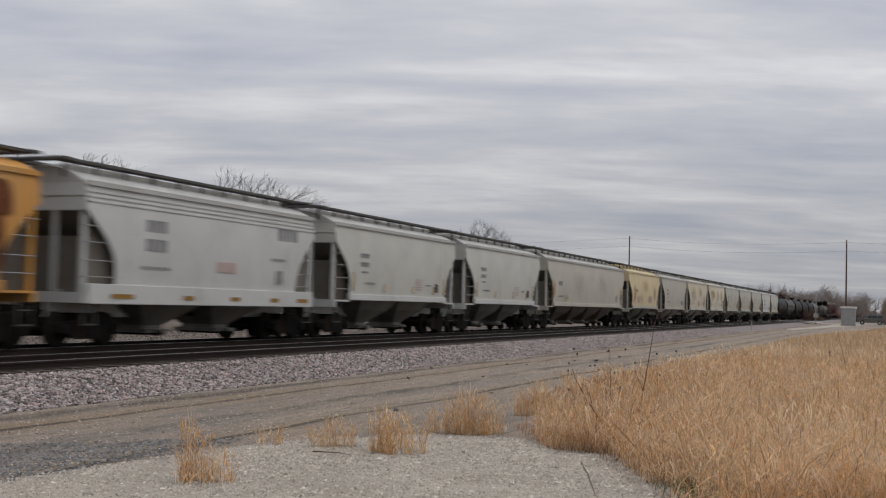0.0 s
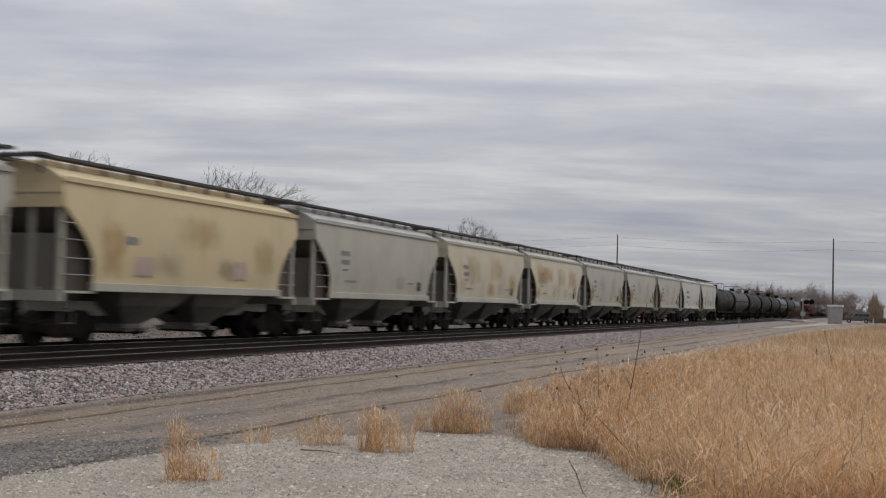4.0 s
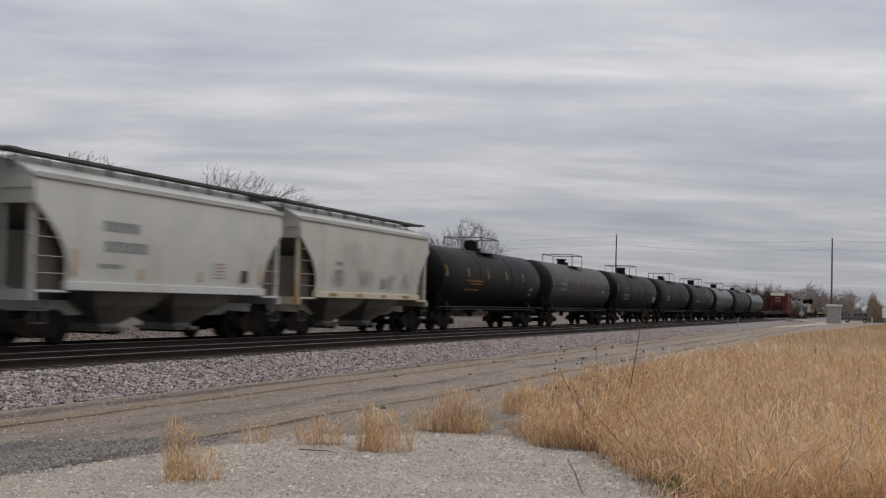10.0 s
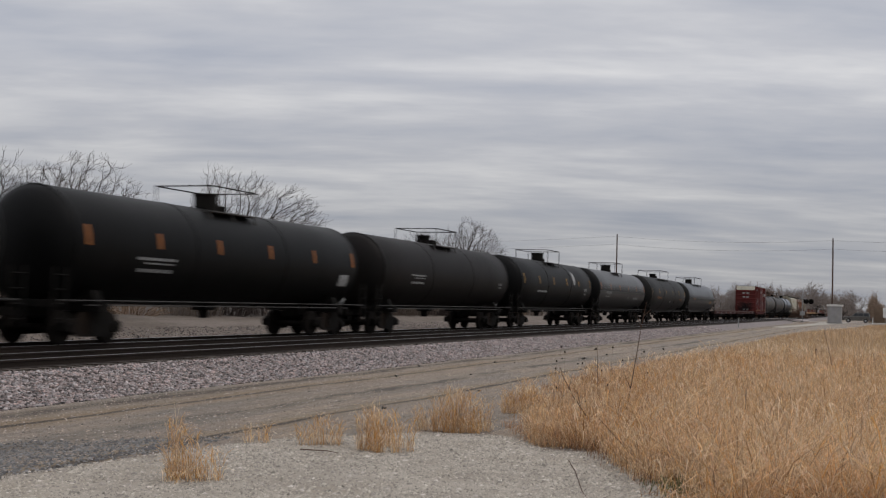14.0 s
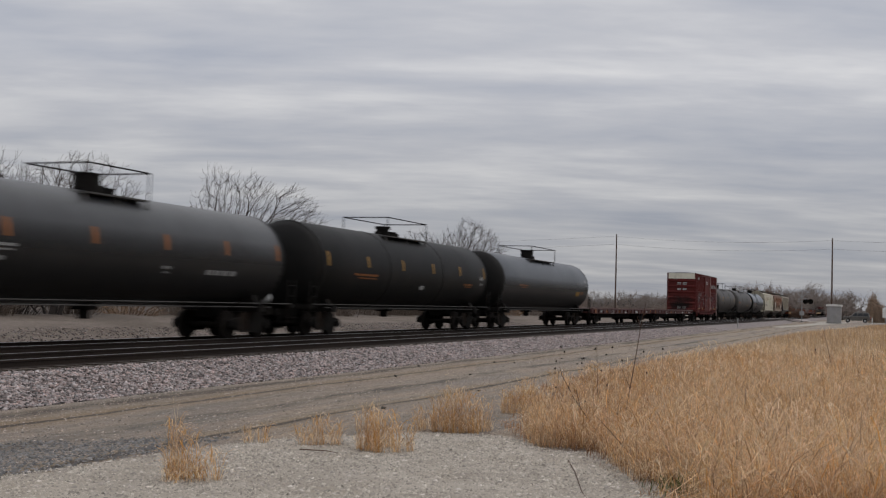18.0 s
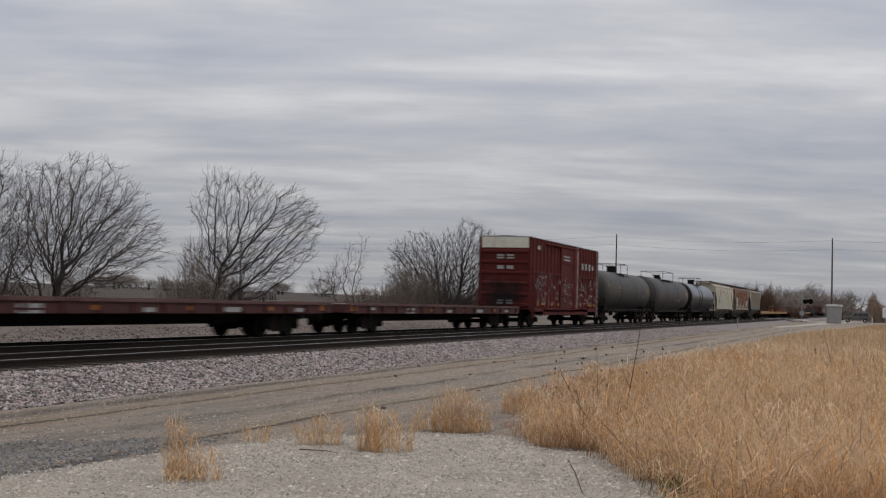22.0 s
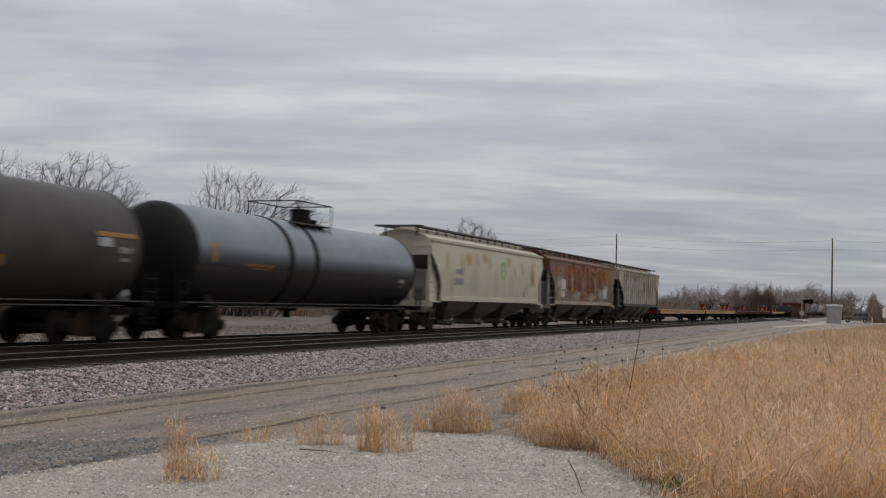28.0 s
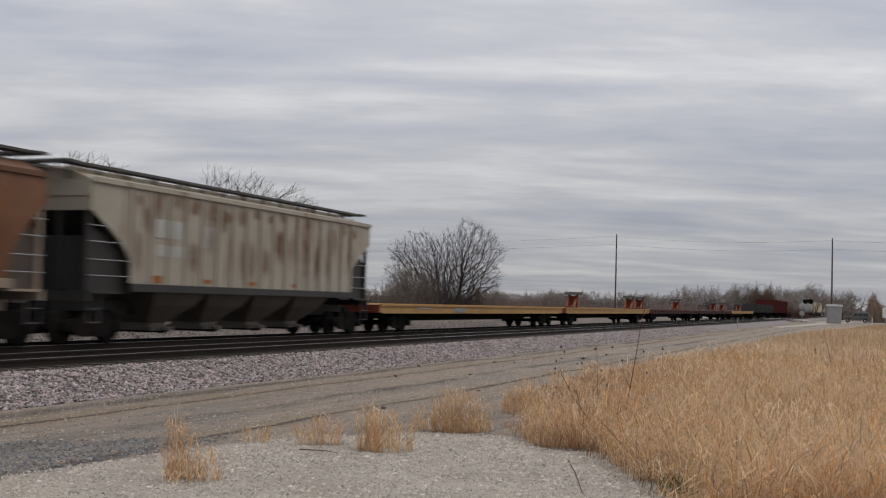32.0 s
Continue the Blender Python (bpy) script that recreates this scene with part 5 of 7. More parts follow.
hook(tank(18.0, 1.5, TANK_BLACK, "black tank car with an orange stencil and yellow reflectors", reflect=Y, marks=[(O, -3.5, 2.3, 3.0, .26, 5), (O, -3.8, 1.95, 2.0, .07, 5), (Wt, 6.0, 2.0, .6, .5, 3)]), tk[0], tk[1])
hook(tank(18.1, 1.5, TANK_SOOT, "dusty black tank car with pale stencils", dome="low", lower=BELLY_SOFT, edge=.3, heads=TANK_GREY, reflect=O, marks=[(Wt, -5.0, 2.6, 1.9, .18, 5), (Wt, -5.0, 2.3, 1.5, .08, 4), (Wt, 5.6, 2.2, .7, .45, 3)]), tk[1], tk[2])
hook(tank(18.4, 1.5, TANK_BLACK, "glossy black tank car with orange reflectors", reflect=O, marks=[(Wt, -4.6, 2.2, 2.2, .22, 6), (Wt, -4.6, 1.95, 1.6, .09, 5), (Wt, 6.9, 2.0, .7, .4, 1)]), tk[2], tk[3])
hook(tank(18.4, 1.5, TANK_BROWN, "brownish black tank car with white stencils", dome="low", reflect=None, marks=[(Wt, -4.4, 2.35, 2.0, .2, 5), (Wt, -4.4, 2.1, 1.4, .09, 5), (Wt, 6.6, 2.2, .6, .3, 2)]), tk[3], tk[4])
hook(tank(18.4, 1.5, TANK_BLACK, "black tank car with white smears and dull yellow reflectors", reflect=Y, marks=[(Wt, -3.8, 2.1, 2.0, .1, 5), (DULL, 3.4, 3.0, .75, 1.1, 1), (Wt, 6.2, 2.2, .9, .5, 4)]), tk[4], tk[5])
hook(tank(18.7, 1.5, TANK_SILVER, "grey tank car with a black lower half", lower=BELLY_SOFT, edge=.35, heads=TANK_BLACK, reflect=O, marks=[(Wt, -5.2, 2.3, 2.3, .2, 6), (Wt, -5.4, 2.05, 1.6, .09, 5), (Wt, 1.6, 2.0, .5, .25, 2), (Wt, 4.4, 2.0, 1.7, .14, 4)]), tk[5], tk[6])
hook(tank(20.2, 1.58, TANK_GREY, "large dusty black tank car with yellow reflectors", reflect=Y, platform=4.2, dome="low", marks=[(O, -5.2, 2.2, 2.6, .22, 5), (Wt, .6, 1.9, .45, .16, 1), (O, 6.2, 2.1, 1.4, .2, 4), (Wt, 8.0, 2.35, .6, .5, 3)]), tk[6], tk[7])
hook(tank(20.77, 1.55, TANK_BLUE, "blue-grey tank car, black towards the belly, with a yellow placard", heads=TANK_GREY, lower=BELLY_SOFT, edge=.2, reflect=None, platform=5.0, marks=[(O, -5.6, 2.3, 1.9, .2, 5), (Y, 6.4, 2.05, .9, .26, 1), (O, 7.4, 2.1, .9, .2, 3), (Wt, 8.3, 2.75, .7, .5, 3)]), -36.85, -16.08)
fl = [(O, -10.0, .98, .6, .24), (Wt, -8.2, .95, .5, .14), (O, -6.4, .95, .45, .14), (Wt, -4.6, .98, .8, .10), (Wt, -4.6, .84, .8, .07), (O, -2.2, .95, .4, .12), (Wt, 0, .9, .5, .12), (O, 2.0, .95, .4, .12),
      (Wt, 4.2, .92, .9, .14), (O, 6.4, .95, .45, .12), (Wt, 8.4, .92, .6, .12), (O, 10.2, 1.0, .55, .22)]
hook(flat_car(22.6, FLAT_RED, "oxide-red flat car, empty, with orange reflectors", DECK, side_marks=fl), -16.25, 6.35)
hook(flat_car(22.2, FLAT_RED, "oxide-red flat car, empty, coupled to the box car", DECK, side_marks=[(O, -10.1, .98, .6, .18), (Wt, -8.4, .98, .4, .1)] + fl[3:-1] + [(Wt, 10.2, .9, .3, .2)]), 6.7, 28.9)
hook(box_car(17.6, BOX_RED, "tall dark red box car with scrawled lower sides and white-topped ends"), 29.5, 47.0)
hook(tank(19.2, 1.5, TANK_DUST, "dark grey tank car with yellow stencils", reflect=None, marks=[(Y, -4.2, 2.75, 2.6, .2, 5), (Y, -4.6, 2.45, 1.6, .08, 4), (Y, -7.2, 2.9, .18, .7, 1), (Y, .6, 2.85, .6, .12, 1), (Y, 7.0, 2.6, .5, .35, 1), (Wt, 5.6, 2.1, .8, .4, 3)]), 47.8, 67.0)
hook(tank(20.3, 1.56, TANK_DUST, "dusty dark grey tank car with a long railed platform", dome="low", reflect=None, platform=5.6, marks=[(O, -6.6, 2.35, 1.4, .14, 4), (Y, 3.4, 2.0, 1.0, .25, 1), (Wt, 1.6, 2.1, .6, .12, 1), (Wt, 7.4, 2.6, .5, .22, 1), (Y, 7.9, 2.8, 1.6, .12, 1), (Wt, 8.2, 2.3, .6, .45, 3)]), 67.0, 87.3)
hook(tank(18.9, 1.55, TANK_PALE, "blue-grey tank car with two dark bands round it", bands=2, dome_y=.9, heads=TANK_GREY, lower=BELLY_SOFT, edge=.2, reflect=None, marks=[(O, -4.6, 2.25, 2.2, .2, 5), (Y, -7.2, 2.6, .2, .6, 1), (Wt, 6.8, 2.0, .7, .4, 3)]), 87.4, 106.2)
hook(hopper(18.9, 3, P_HA, "cream three-bay covered hopper car with yellow-brown patches", trim=P_HA, roof=P_HA, bay_mat=P_BAY_DARK, marks=[(D, -5.3, 2.75, 1.0, .22, 3), (D, -5.3, 2.3, 1.2, .3, 4), (D, 5.0, 1.85, .3, .3, 0)]), 106.2, 125.1)
HA_CAR = CONSIST[-1][0]
ring_mark(HA_CAR, 1.535, 1.3, 3.0, .5, EMBLEM, "faded round green emblem")
for y, z, w, h, mt in ((-4.9, 3.1, 1.0, 1.4, STAIN_Y), (-2.9, 3.4, .9, .8, STAIN_Y), (6.6, 3.0, 1.3, 1.7, STAIN_O), (6.5, 2.9, 1.0, 1.4, STAIN_O), (-6.9, 3.2, .7, 1.3, STAIN_Y), (-3.9, 3.4, 1.4, .8, STAIN_O), (-1.6, 3.5, 1.2, .6, STAIN_O), (2.2, 3.5, 1.3, .6, STAIN_O), (4.6, 3.2, .9, 1.0, STAIN_Y), (-.9, 3.3, 1.0, .9, STAIN_Y), (6.9, 3.5, .8, .5, STAIN_Y), (3.2, 2.9, .7, 1.2, STAIN_Y),
                       (-3.2, 2.4, 1.6, 2.0, GREY_RUN), (.2, 2.3, 1.2, 1.8, GREY_RUN), (2.6, 2.4, 1.4, 1.9, GREY_RUN), (-6.2, 2.1, .9, 1.4, GREY_RUN), (5.4, 2.2, .9, 1.4, GREY_RUN)):
    stain(HA_CAR, y, z, w, h, mt, "soft grey run of dirt" if mt is GREY_RUN else "irregular patch of rust-coloured staining")
hook(hopper(19.0, 3, P_RUSTY, "covered hopper car eaten by orange-brown rust", trim=SILL_CREAM, roof=ROOF_RUST, bay_mat=P_BAY_DARK, marks=[(P_ROOF, -5.9, 2.6, 1.1, .6, 0), (P_ROOF, -5.9, 2.0, .8, .35, 0), (P_ROOF, 5.4, 2.2, 1.0, .7, 0), (D, 5.4, 2.35, .6, .1, 3), (D, 5.4, 2.1, .5, .08, 3), (D, -5.9, 2.7, .6, .16, 4), (D, -5.9, 2.45, .6, .12, 4)]), 125.2, 144.2)
HB_CAR = CONSIST[-1][0]
rs = random.Random(9)
for i in range(9):
    stain(HB_CAR, -4.3 + i * 1.2, 2.95, 1.0, 1.9 + .35 * math.sin(i * 2.3), STAIN_R, "deep brown rust patch on one panel")
    stain(HB_CAR, -3.8 + i * 1.2, 3.4, 1.1, .9 + .2 * math.sin(i * 3.1), RUST_BRIGHT, "bright orange rust under the eave")
for y, z, w, h in ((-7.0, 3.4, 1.8, .9), (-5.4, 3.3, 1.8, 1.0), (6.6, 3.2, 1.8, 1.4), (0, 2.1, 3.0, .8), (-3.4, 2.2, 2.2, .8), (3.4, 2.1, 2.4, .9)):
    stain(HB_CAR, y, z, w, h, RUST_BRIGHT, "bright orange rust bleeding through the paint")
for y, z, w, h in ((-6.6, 2.6, 2.8, 2.0), (-6.0, 2.0, 3.4, 1.2), (-2.6, 1.9, 3.8, .9), (1.2, 1.9, 3.8, .9), (4.6, 2.0, 3.4, 1.2), (5.6, 2.3, 2.6, 1.7), (-3.7, 2.7, .5, 1.9), (-.8, 2.6, .5, 2.0), (1.6, 2.8, .4, 1.8), (2.7, 2.7, .5, 1.9)):
    stain(HB_CAR, y, z, w, h, CREAM_LEFT, "cream paint that the rust has left")
hook(hopper(17.9, 4, P_RIBBED, "grey ribbed covered hopper car streaked with rust", trim=P_SHADOW, bay_mat=P_BAY_DARK, roof=P_RIBBED, ribs=17, eave=4.12, crown=.33, marks=[(P_ROOF, -4.9, 3.1, 1.3, .5, 3), (P_ROOF, -4.5, 2.5, 1.9, .3, 5), (P_ROOF, -2.9, 3.0, .5, .6, 2), (O, -5.4, 1.72, .5, .2, 0), (O, -2.9, 1.72, .4, .12, 0), (O, -.4, 1.72, .4, .12, 0), (O, 2.4, 1.72, .4, .12, 0)]), 144.3, 162.2)
HC_CAR = CONSIST[-1][0]
for i in range(16):
    stain(HC_CAR, -6.3 + i * .87, 3.75 + rs.uniform(-.1, .15), rs.uniform(.5, .9), rs.uniform(.4, .8), RUST_DULL, "brown rust under the eave", side=lambda z: 1.504)
    stain(HC_CAR, -6.4 + i * .87 + rs.uniform(-.2, .2), rs.choice((2.4, 3.0, 3.3, 3.6)), rs.uniform(.4, .7), rs.uniform(.9, 1.8), STREAK, "narrow rust streak between the ribs", side=lambda z: 1.502)
for y, z, w, h in ((3.2, 3.2, .9, 1.6), (4.1, 2.9, .8, 1.8), (5.0, 3.3, .9, 1.2), (-5.8, 3.3, 1.0, 1.0), (6.6, 2.7, .8, 1.6), (1.2, 3.0, .7, 1.0)):
    stain(HC_CAR, y, z, w, h, RUST_DULL, "brown rust patch eating the panel", side=lambda z: 1.504)
yl = [(mark_dark, -4.6, .95, 1.6, .2), (mark_white, -9, 1.02, 1.5, .05)]
hook(flat_car(28.3, FLAT_YELLOW, "faded yellow flat car with red ends, empty", FLAT_YELLOW, ends=HITCH_RED, side_marks=yl, hitch_mat=HITCH_RED), 162.2, 190.5)
hook(flat_car(28.3, FLAT_YELLOW, "faded yellow trailer flat car with raised hitch stands", FLAT_YELLOW, ends=HITCH_RED, hitches=(-6.3, 12.7), hitch_mat=HITCH_RED), 190.5, 218.8)
q0 = 218.8
for i, hs in enumerate([(-11.4, 7.7), (7.5,), (-12.4, 7.0)]):
    hook(flat_car(28.3, FLAT_YELLOW if i == 2 else FLAT_RED, "long empty trailer flat car with red hitch stands", DECK, ends=HITCH_RED, hitches=hs, hitch_mat=HITCH_RED), q0, q0 + 28.3)
    q0 += 28.3
for i in range(2):
    hook(gondola(16.5, P_SHADOW, "dark grey steel gondola car"), q0, q0 + 16.5)
    q0 += 16.5
FAR_RED = BOX_RED
for i in range(2):
    hook(gondola(17.5, FAR_RED, "dull red high-sided gondola car", top=3.3), q0, q0 + 17.5)
    q0 += 17.5
for i in range(3):
    hook(flat_car(27.3, FLAT_RED, "long empty oxide-red flat car", DECK), q0, q0 + 27.3)
    q0 += 27.3
hook(tank(18.4, 1.5, TANK_WHITE, "plain white tank car far down the train", reflect=None), q0, q0 + 18.4)
q0 += 18.4
for i in range(4):
    hook(hopper(S, 2, P_YELLOW, "faded yellow two-bay covered hopper car"), q0, q0 + S)
    q0 += S


# ---- vegetation ----


def thin_leaf(m, share=.4):
    """Let a thin dry blade pass part of the light through."""
    t = m.node_tree
    p = t.nodes["Principled BSDF"]
    tr = t.nodes.new("ShaderNodeBsdfTranslucent")
    t.links.new(p.inputs["Base Color"].links[0].from_socket, tr.inputs[0])
    k = t.nodes.new("ShaderNodeMixShader")
    k.inputs[0].default_value = share
    t.links.new(p.outputs[0], k.inputs[1])
    t.links.new(tr.outputs[0], k.inputs[2])
    t.links.new(k.outputs[0], t.nodes["Material Output"].inputs[0])
    return m


straw = thin_leaf(island_tint(surf("dry_prairie_straw", (0.64, 0.445, 0.27), (0.46, 0.25, 0.112), .4, .8, bump=0, world_space=True), .6, .25))
straw_pale = thin_leaf(island_tint(surf("pale_bleached_straw", (0.82, 0.65, 0.44), (0.70, 0.51, 0.31), 1.1, .8, bump=0, world_space=True), .25, .2))
russet = thin_leaf(island_tint(surf("russet_dead_stalks", (0.27, 0.145, 0.08), (0.18, 0.10, 0.065), 1.5, .85, bump=0, world_space=True), .4, .2))
rust_straw = thin_leaf(island_tint(surf("russet_orange_straw", (0.46, 0.235, 0.105), (0.33, 0.165, 0.08), 1.2, .8, bump=0, world_space=True), .5, .2))
straw_far = thin_leaf(island_tint(surf("greyed_distant_straw", (0.53, 0.365, 0.22), (0.43, 0.28, 0.16), .3, .8, bump=0, world_space=True), .4, .25))
straw_tuft = thin_leaf(island_tint(surf("yellow_tuft_straw", (0.58, 0.355, 0.16), (0.48, 0.275, 0.12), 3, .8, bump=0, world_space=True), .4, .25))
green_blade = island_tint(surf("new_green_blade", (0.09, 0.13, 0.03), (0.06, 0.09, 0.025), 3, .8, bump=0, world_space=True), .3)


def blades(name, xy, z, height, width, lean, material, label, category, kind="stuff", wind=(-.02, .01), droop=0.0):
    """Bent grass blades of two joints, five triangles each, joined in one object."""
    n = len(xy)
    a = rng.uniform(0, 6.283, n)
    side = np.stack([np.cos(a), np.sin(a), np.zeros(n)], -1) * width[:, None] / 2
    b = rng.uniform(0, 6.283, n)
    out = np.stack([np.cos(b) * lean + wind[0], np.sin(b) * lean + wind[1], np.zeros(n)], -1) * height[:, None]
    base = np.concatenate([xy, z[:, None] - .01], -1)
    zup = np.array([0, 0, 1.0])
    bow = rng.random(n) * droop
    mid = base + out * .22 + zup * height[:, None] * .5
    high = base + out * .62 + zup * (height * (.88 - .1 * bow))[:, None]
    tip = base + out * (1.0 + .5 * bow)[:, None] + zup * (height * (1.0 - .45 * bow) * rng.uniform(.93, 1.0, n))[:, None]
    v = np.stack([base - side * .8, base + side * .8, mid - side, mid + side, high - side * .8, high + side * .8, tip], 1)
    f = np.array([(0, 1, 3), (0, 3, 2), (2, 3, 5), (2, 5, 4), (4, 5, 6)])[None] + 7 * np.arange(n)[:, None, None]
    ob = new(name, tri_mesh(name, v.reshape(-1, 3), f.reshape(-1, 3)))
    ob.data.materials.append(material)
    return tagged(ob, label, category, kind=kind)


def stalks(name, xy, z, height, width, lean, material, label, category, kind="stuff", wind=(-.03, .01)):
    """Thin upright stalks with one bend, three triangles each, joined in one object."""
    n = len(xy)
    a, b = rng.uniform(0, 6.283, n), rng.uniform(0, 6.283, n)
    side = np.stack([np.cos(a), np.sin(a), np.zeros(n)], -1) * width[:, None] / 2
    out = np.stack([np.cos(b) * lean + wind[0], np.sin(b) * lean + wind[1], np.zeros(n)], -1) * height[:, None]
    base = np.concatenate([xy, z[:, None] - .01], -1)
    kink = rng.uniform(.4, .75, n)
    mid = base + out * (kink * rng.uniform(.1, .7, n))[:, None] + np.stack([np.zeros(n), np.zeros(n), height * kink], -1)
    tip = base + out + np.stack([np.zeros(n), np.zeros(n), height], -1)
    v = np.stack([base - side, base + side, mid - side, mid + side, tip], 1)
    f = np.array([(0, 1, 3), (0, 3, 2), (2, 3, 4)])[None] + 5 * np.arange(n)[:, None, None]
    ob = new(name, tri_mesh(name, v.reshape(-1, 3), f.reshape(-1, 3)))
    ob.data.materials.append(material)
    return tagged(ob, label, category, kind=kind)


GRASS_EDGE_Y = [5, 10.5, 11.2, 12.6, 13.7, 14.3, 15.3, 16.0, 17.3, 18.5, 20, 23.3, 28.8, 43.6, 77, 95, 127, 188]
GRASS_EDGE_X = [-1.2, -1.8, -2.1, -2.7, -3.3, -4.1, -4.6, -4.9, -5.2, -5.5, -6.0, -6.5, -6.6, -6.6, -6.4, -6.2, -4.4, -1.5]


def meadow(count, y0, y1, power, hmin, hmax, wmin, wmax, mat, name, label, thin=0.0, lean=(.02, .2), inset=0.0, leafy=0.0, band=0.0):
    """Grass right of a ragged edge, in clumps with thin spots between them; sparse where it meets the gravel."""
    y = y0 + (y1 - y0) * rng.random(count) ** power
    left = np.interp(y, GRASS_EDGE_Y, GRASS_EDGE_X) + inset
    right = left + band if band else y * .045 + 3.5
    x = left + (right - left) * rng.random(count)
    den = bumps(x, y, 2.3, 3.3) + .7 * bumps(x, y, 6.1, 1.1)
    inner = np.clip((x - left + .35 * bumps(x, y, 2.6, 2.) + .25 * bumps(x, y, 7., 5.)) / np.where(y < 15, .9, 3.0), 0, 1)
    keep = (den * (1.3 - .5 * inner) + .05 - thin + inner * 1.0 > rng.uniform(-.1, 1.2, count)) & (inner > .03) & (y < 188)
    x, y, den, inner = x[keep], y[keep], den[keep], inner[keep]
    n = len(x)
    h = (hmin + (hmax - hmin) * rng.random(n) ** 1.3) * (.34 + .66 * inner) * (1 + .32 * np.clip(den, -1, 1)) * (1 + .22 * bumps(x, y, .9, 7.))
    h *= 1 - .35 * np.clip((y - 70) / 60, 0, 1)
    w = rng.uniform(wmin, wmax, n) * np.clip(y / 20, .7, 6)
    if leafy:
        # curled leaves that leave the stalks part of the way up
        up = h * rng.uniform(.15, 1.0, n)
        blades(name, np.stack([x, y], -1), ground_z(x, y) + up, leafy * rng.uniform(.4, 1.3, n), w, rng.uniform(*lean, n), mat, label, "grass", droop=2.2)
    else:
        stalks(name, np.stack([x, y], -1), ground_z(x, y), h, w, rng.uniform(*lean, n), mat, label, "grass")


meadow(88000, 9.5, 36, 1.25, .18, .74, .0022, .0055, straw, "prairie_grass", "tall dry orange-tan prairie grass", lean=(.02, .75))
meadow(20000, 9.5, 42, 1.2, .3, .80, .002, .0045, straw_pale, "prairie_grass", "bleached pale stalks among the dry grass", .15, lean=(.02, .5))
meadow(46000, 10, 40, 1.2, .08, .36, .004, .009, russet, "dead_stalks", "russet dead stalks low in the dry grass", -.3, lean=(.2, 1.1), inset=-.25)
meadow(52000, 9.5, 34, 1.3, .2, .74, .004, .010, straw, "curled_leaves", "tan curled leaves on the grass stalks", .1, lean=(.3, 1.8), leafy=.24)
meadow(46000, 9.5, 44, 1.3, .2, .76, .005, .011, straw_pale, "curled_leaves", "pale curled dead leaves among the grass stalks", .25, lean=(.4, 1.9), leafy=.17)
meadow(15000, 14, 40, 1.2, .15, .5, .003, .007, rust_straw, "prairie_grass", "short russet-orange grass along the gravel", -.5, lean=(.05, .8), inset=-.3, band=2.6)
meadow(9000, 9.5, 15, 1.2, .15, .6, .009, .017, straw, "curled_leaves", "broad tan grass leaves bent over", .1, lean=(.4, 1.6), leafy=.32)
meadow(7000, 9.5, 16, 1.2, .15, .62, .009, .018, straw_pale, "curled_leaves", "broad bleached grass leaves bent over", .2, lean=(.5, 1.8), leafy=.26)
meadow(95000, 32, 95, 1.25, .25, .70, .003, .007, straw_far, "prairie_grass", "tall dry orange-tan prairie grass further off", lean=(.02, .3))
meadow(20000, 36, 100, 1.1, .3, .74, .003, .006, straw_pale, "prairie_grass", "bleached pale grass further off", .1, lean=(.05, .5))
meadow(30000, 90, 188, 1.0, .2, .42, .006, .010, straw_far, "prairie_grass", "dry grass towards the crossing")
n = 260
gx_, gy_ = rng.normal(-1.75, .18, n), rng.normal(11.6, .35, n)
blades("green_grass", np.stack([gx_, gy_], -1), ground_z(gx_, gy_), rng.uniform(.08, .2, n), rng.uniform(.006, .01, n), rng.uniform(.2, .7, n), green_blade,
       "small patch of new green grass", "grass")


def tuft(x, y, r, h, n, mat=None, label="tuft of dry tan grass on the gravel", lean=.5, plume=0.0):
    """One clump of dry grass: stalks from a crown, curled leaves on and round them, and, where it flowered, taller thin seed stalks."""
    top = -.455 if inside(np.array(x), np.array(y), PAD) else gz(x, y)

    def spots(k, far):
        ang, rad = rng.uniform(0, 6.283, k), far * np.sqrt(rng.random(k))
        return np.stack([x + rad * np.cos(ang), y + rad * np.sin(ang)], -1)

    n = int(n * .62)
    hh = h * (.2 + .85 * rng.random(n) ** 1.3)
    ob = stalks("grass_tuft", spots(n, r), np.full(n, top), hh, rng.uniform(.002, .0055, n), rng.uniform(.02, lean, n), mat or straw_tuft, label, "grass", kind="thing")
    rows = [("low_leaves", int(n * .6), 1.3, .0, .25, .13, straw_pale), ("curled_leaves", int(n * 1.2), 1.15, .1, .8, .15, mat or straw_tuft), ("pale_leaves", int(n * .5), 1.1, .1, .85, .12, straw_pale)]
    for nm, k, far, lo, hi, size, mt in rows:
        lf = blades(nm, spots(k, r * far), top + h * rng.uniform(lo, hi, k), size * rng.uniform(.4, 1.2, k), rng.uniform(.003, .008, k), rng.uniform(.4, 1.6, k), mt, "", "", kind="", droop=2.0)
        lf.parent = ob
    if plume:
        k = max(6, n // 12)
        lf = stalks("seed_head", spots(k, r * .8), np.full(k, top), h * plume * rng.uniform(.8, 1.05, k), rng.uniform(.0015, .003, k), rng.uniform(.02, .15, k), straw_pale, "", "", kind="")
        lf.parent = ob
    for c in ob.children:
        for key in ("kind", "category", "label"):
            if key in c:
                del c[key]
    return tagged(ob, group="grass tufts on the gravel")


def gz(x, y):
    return float(ground_z(x, y))


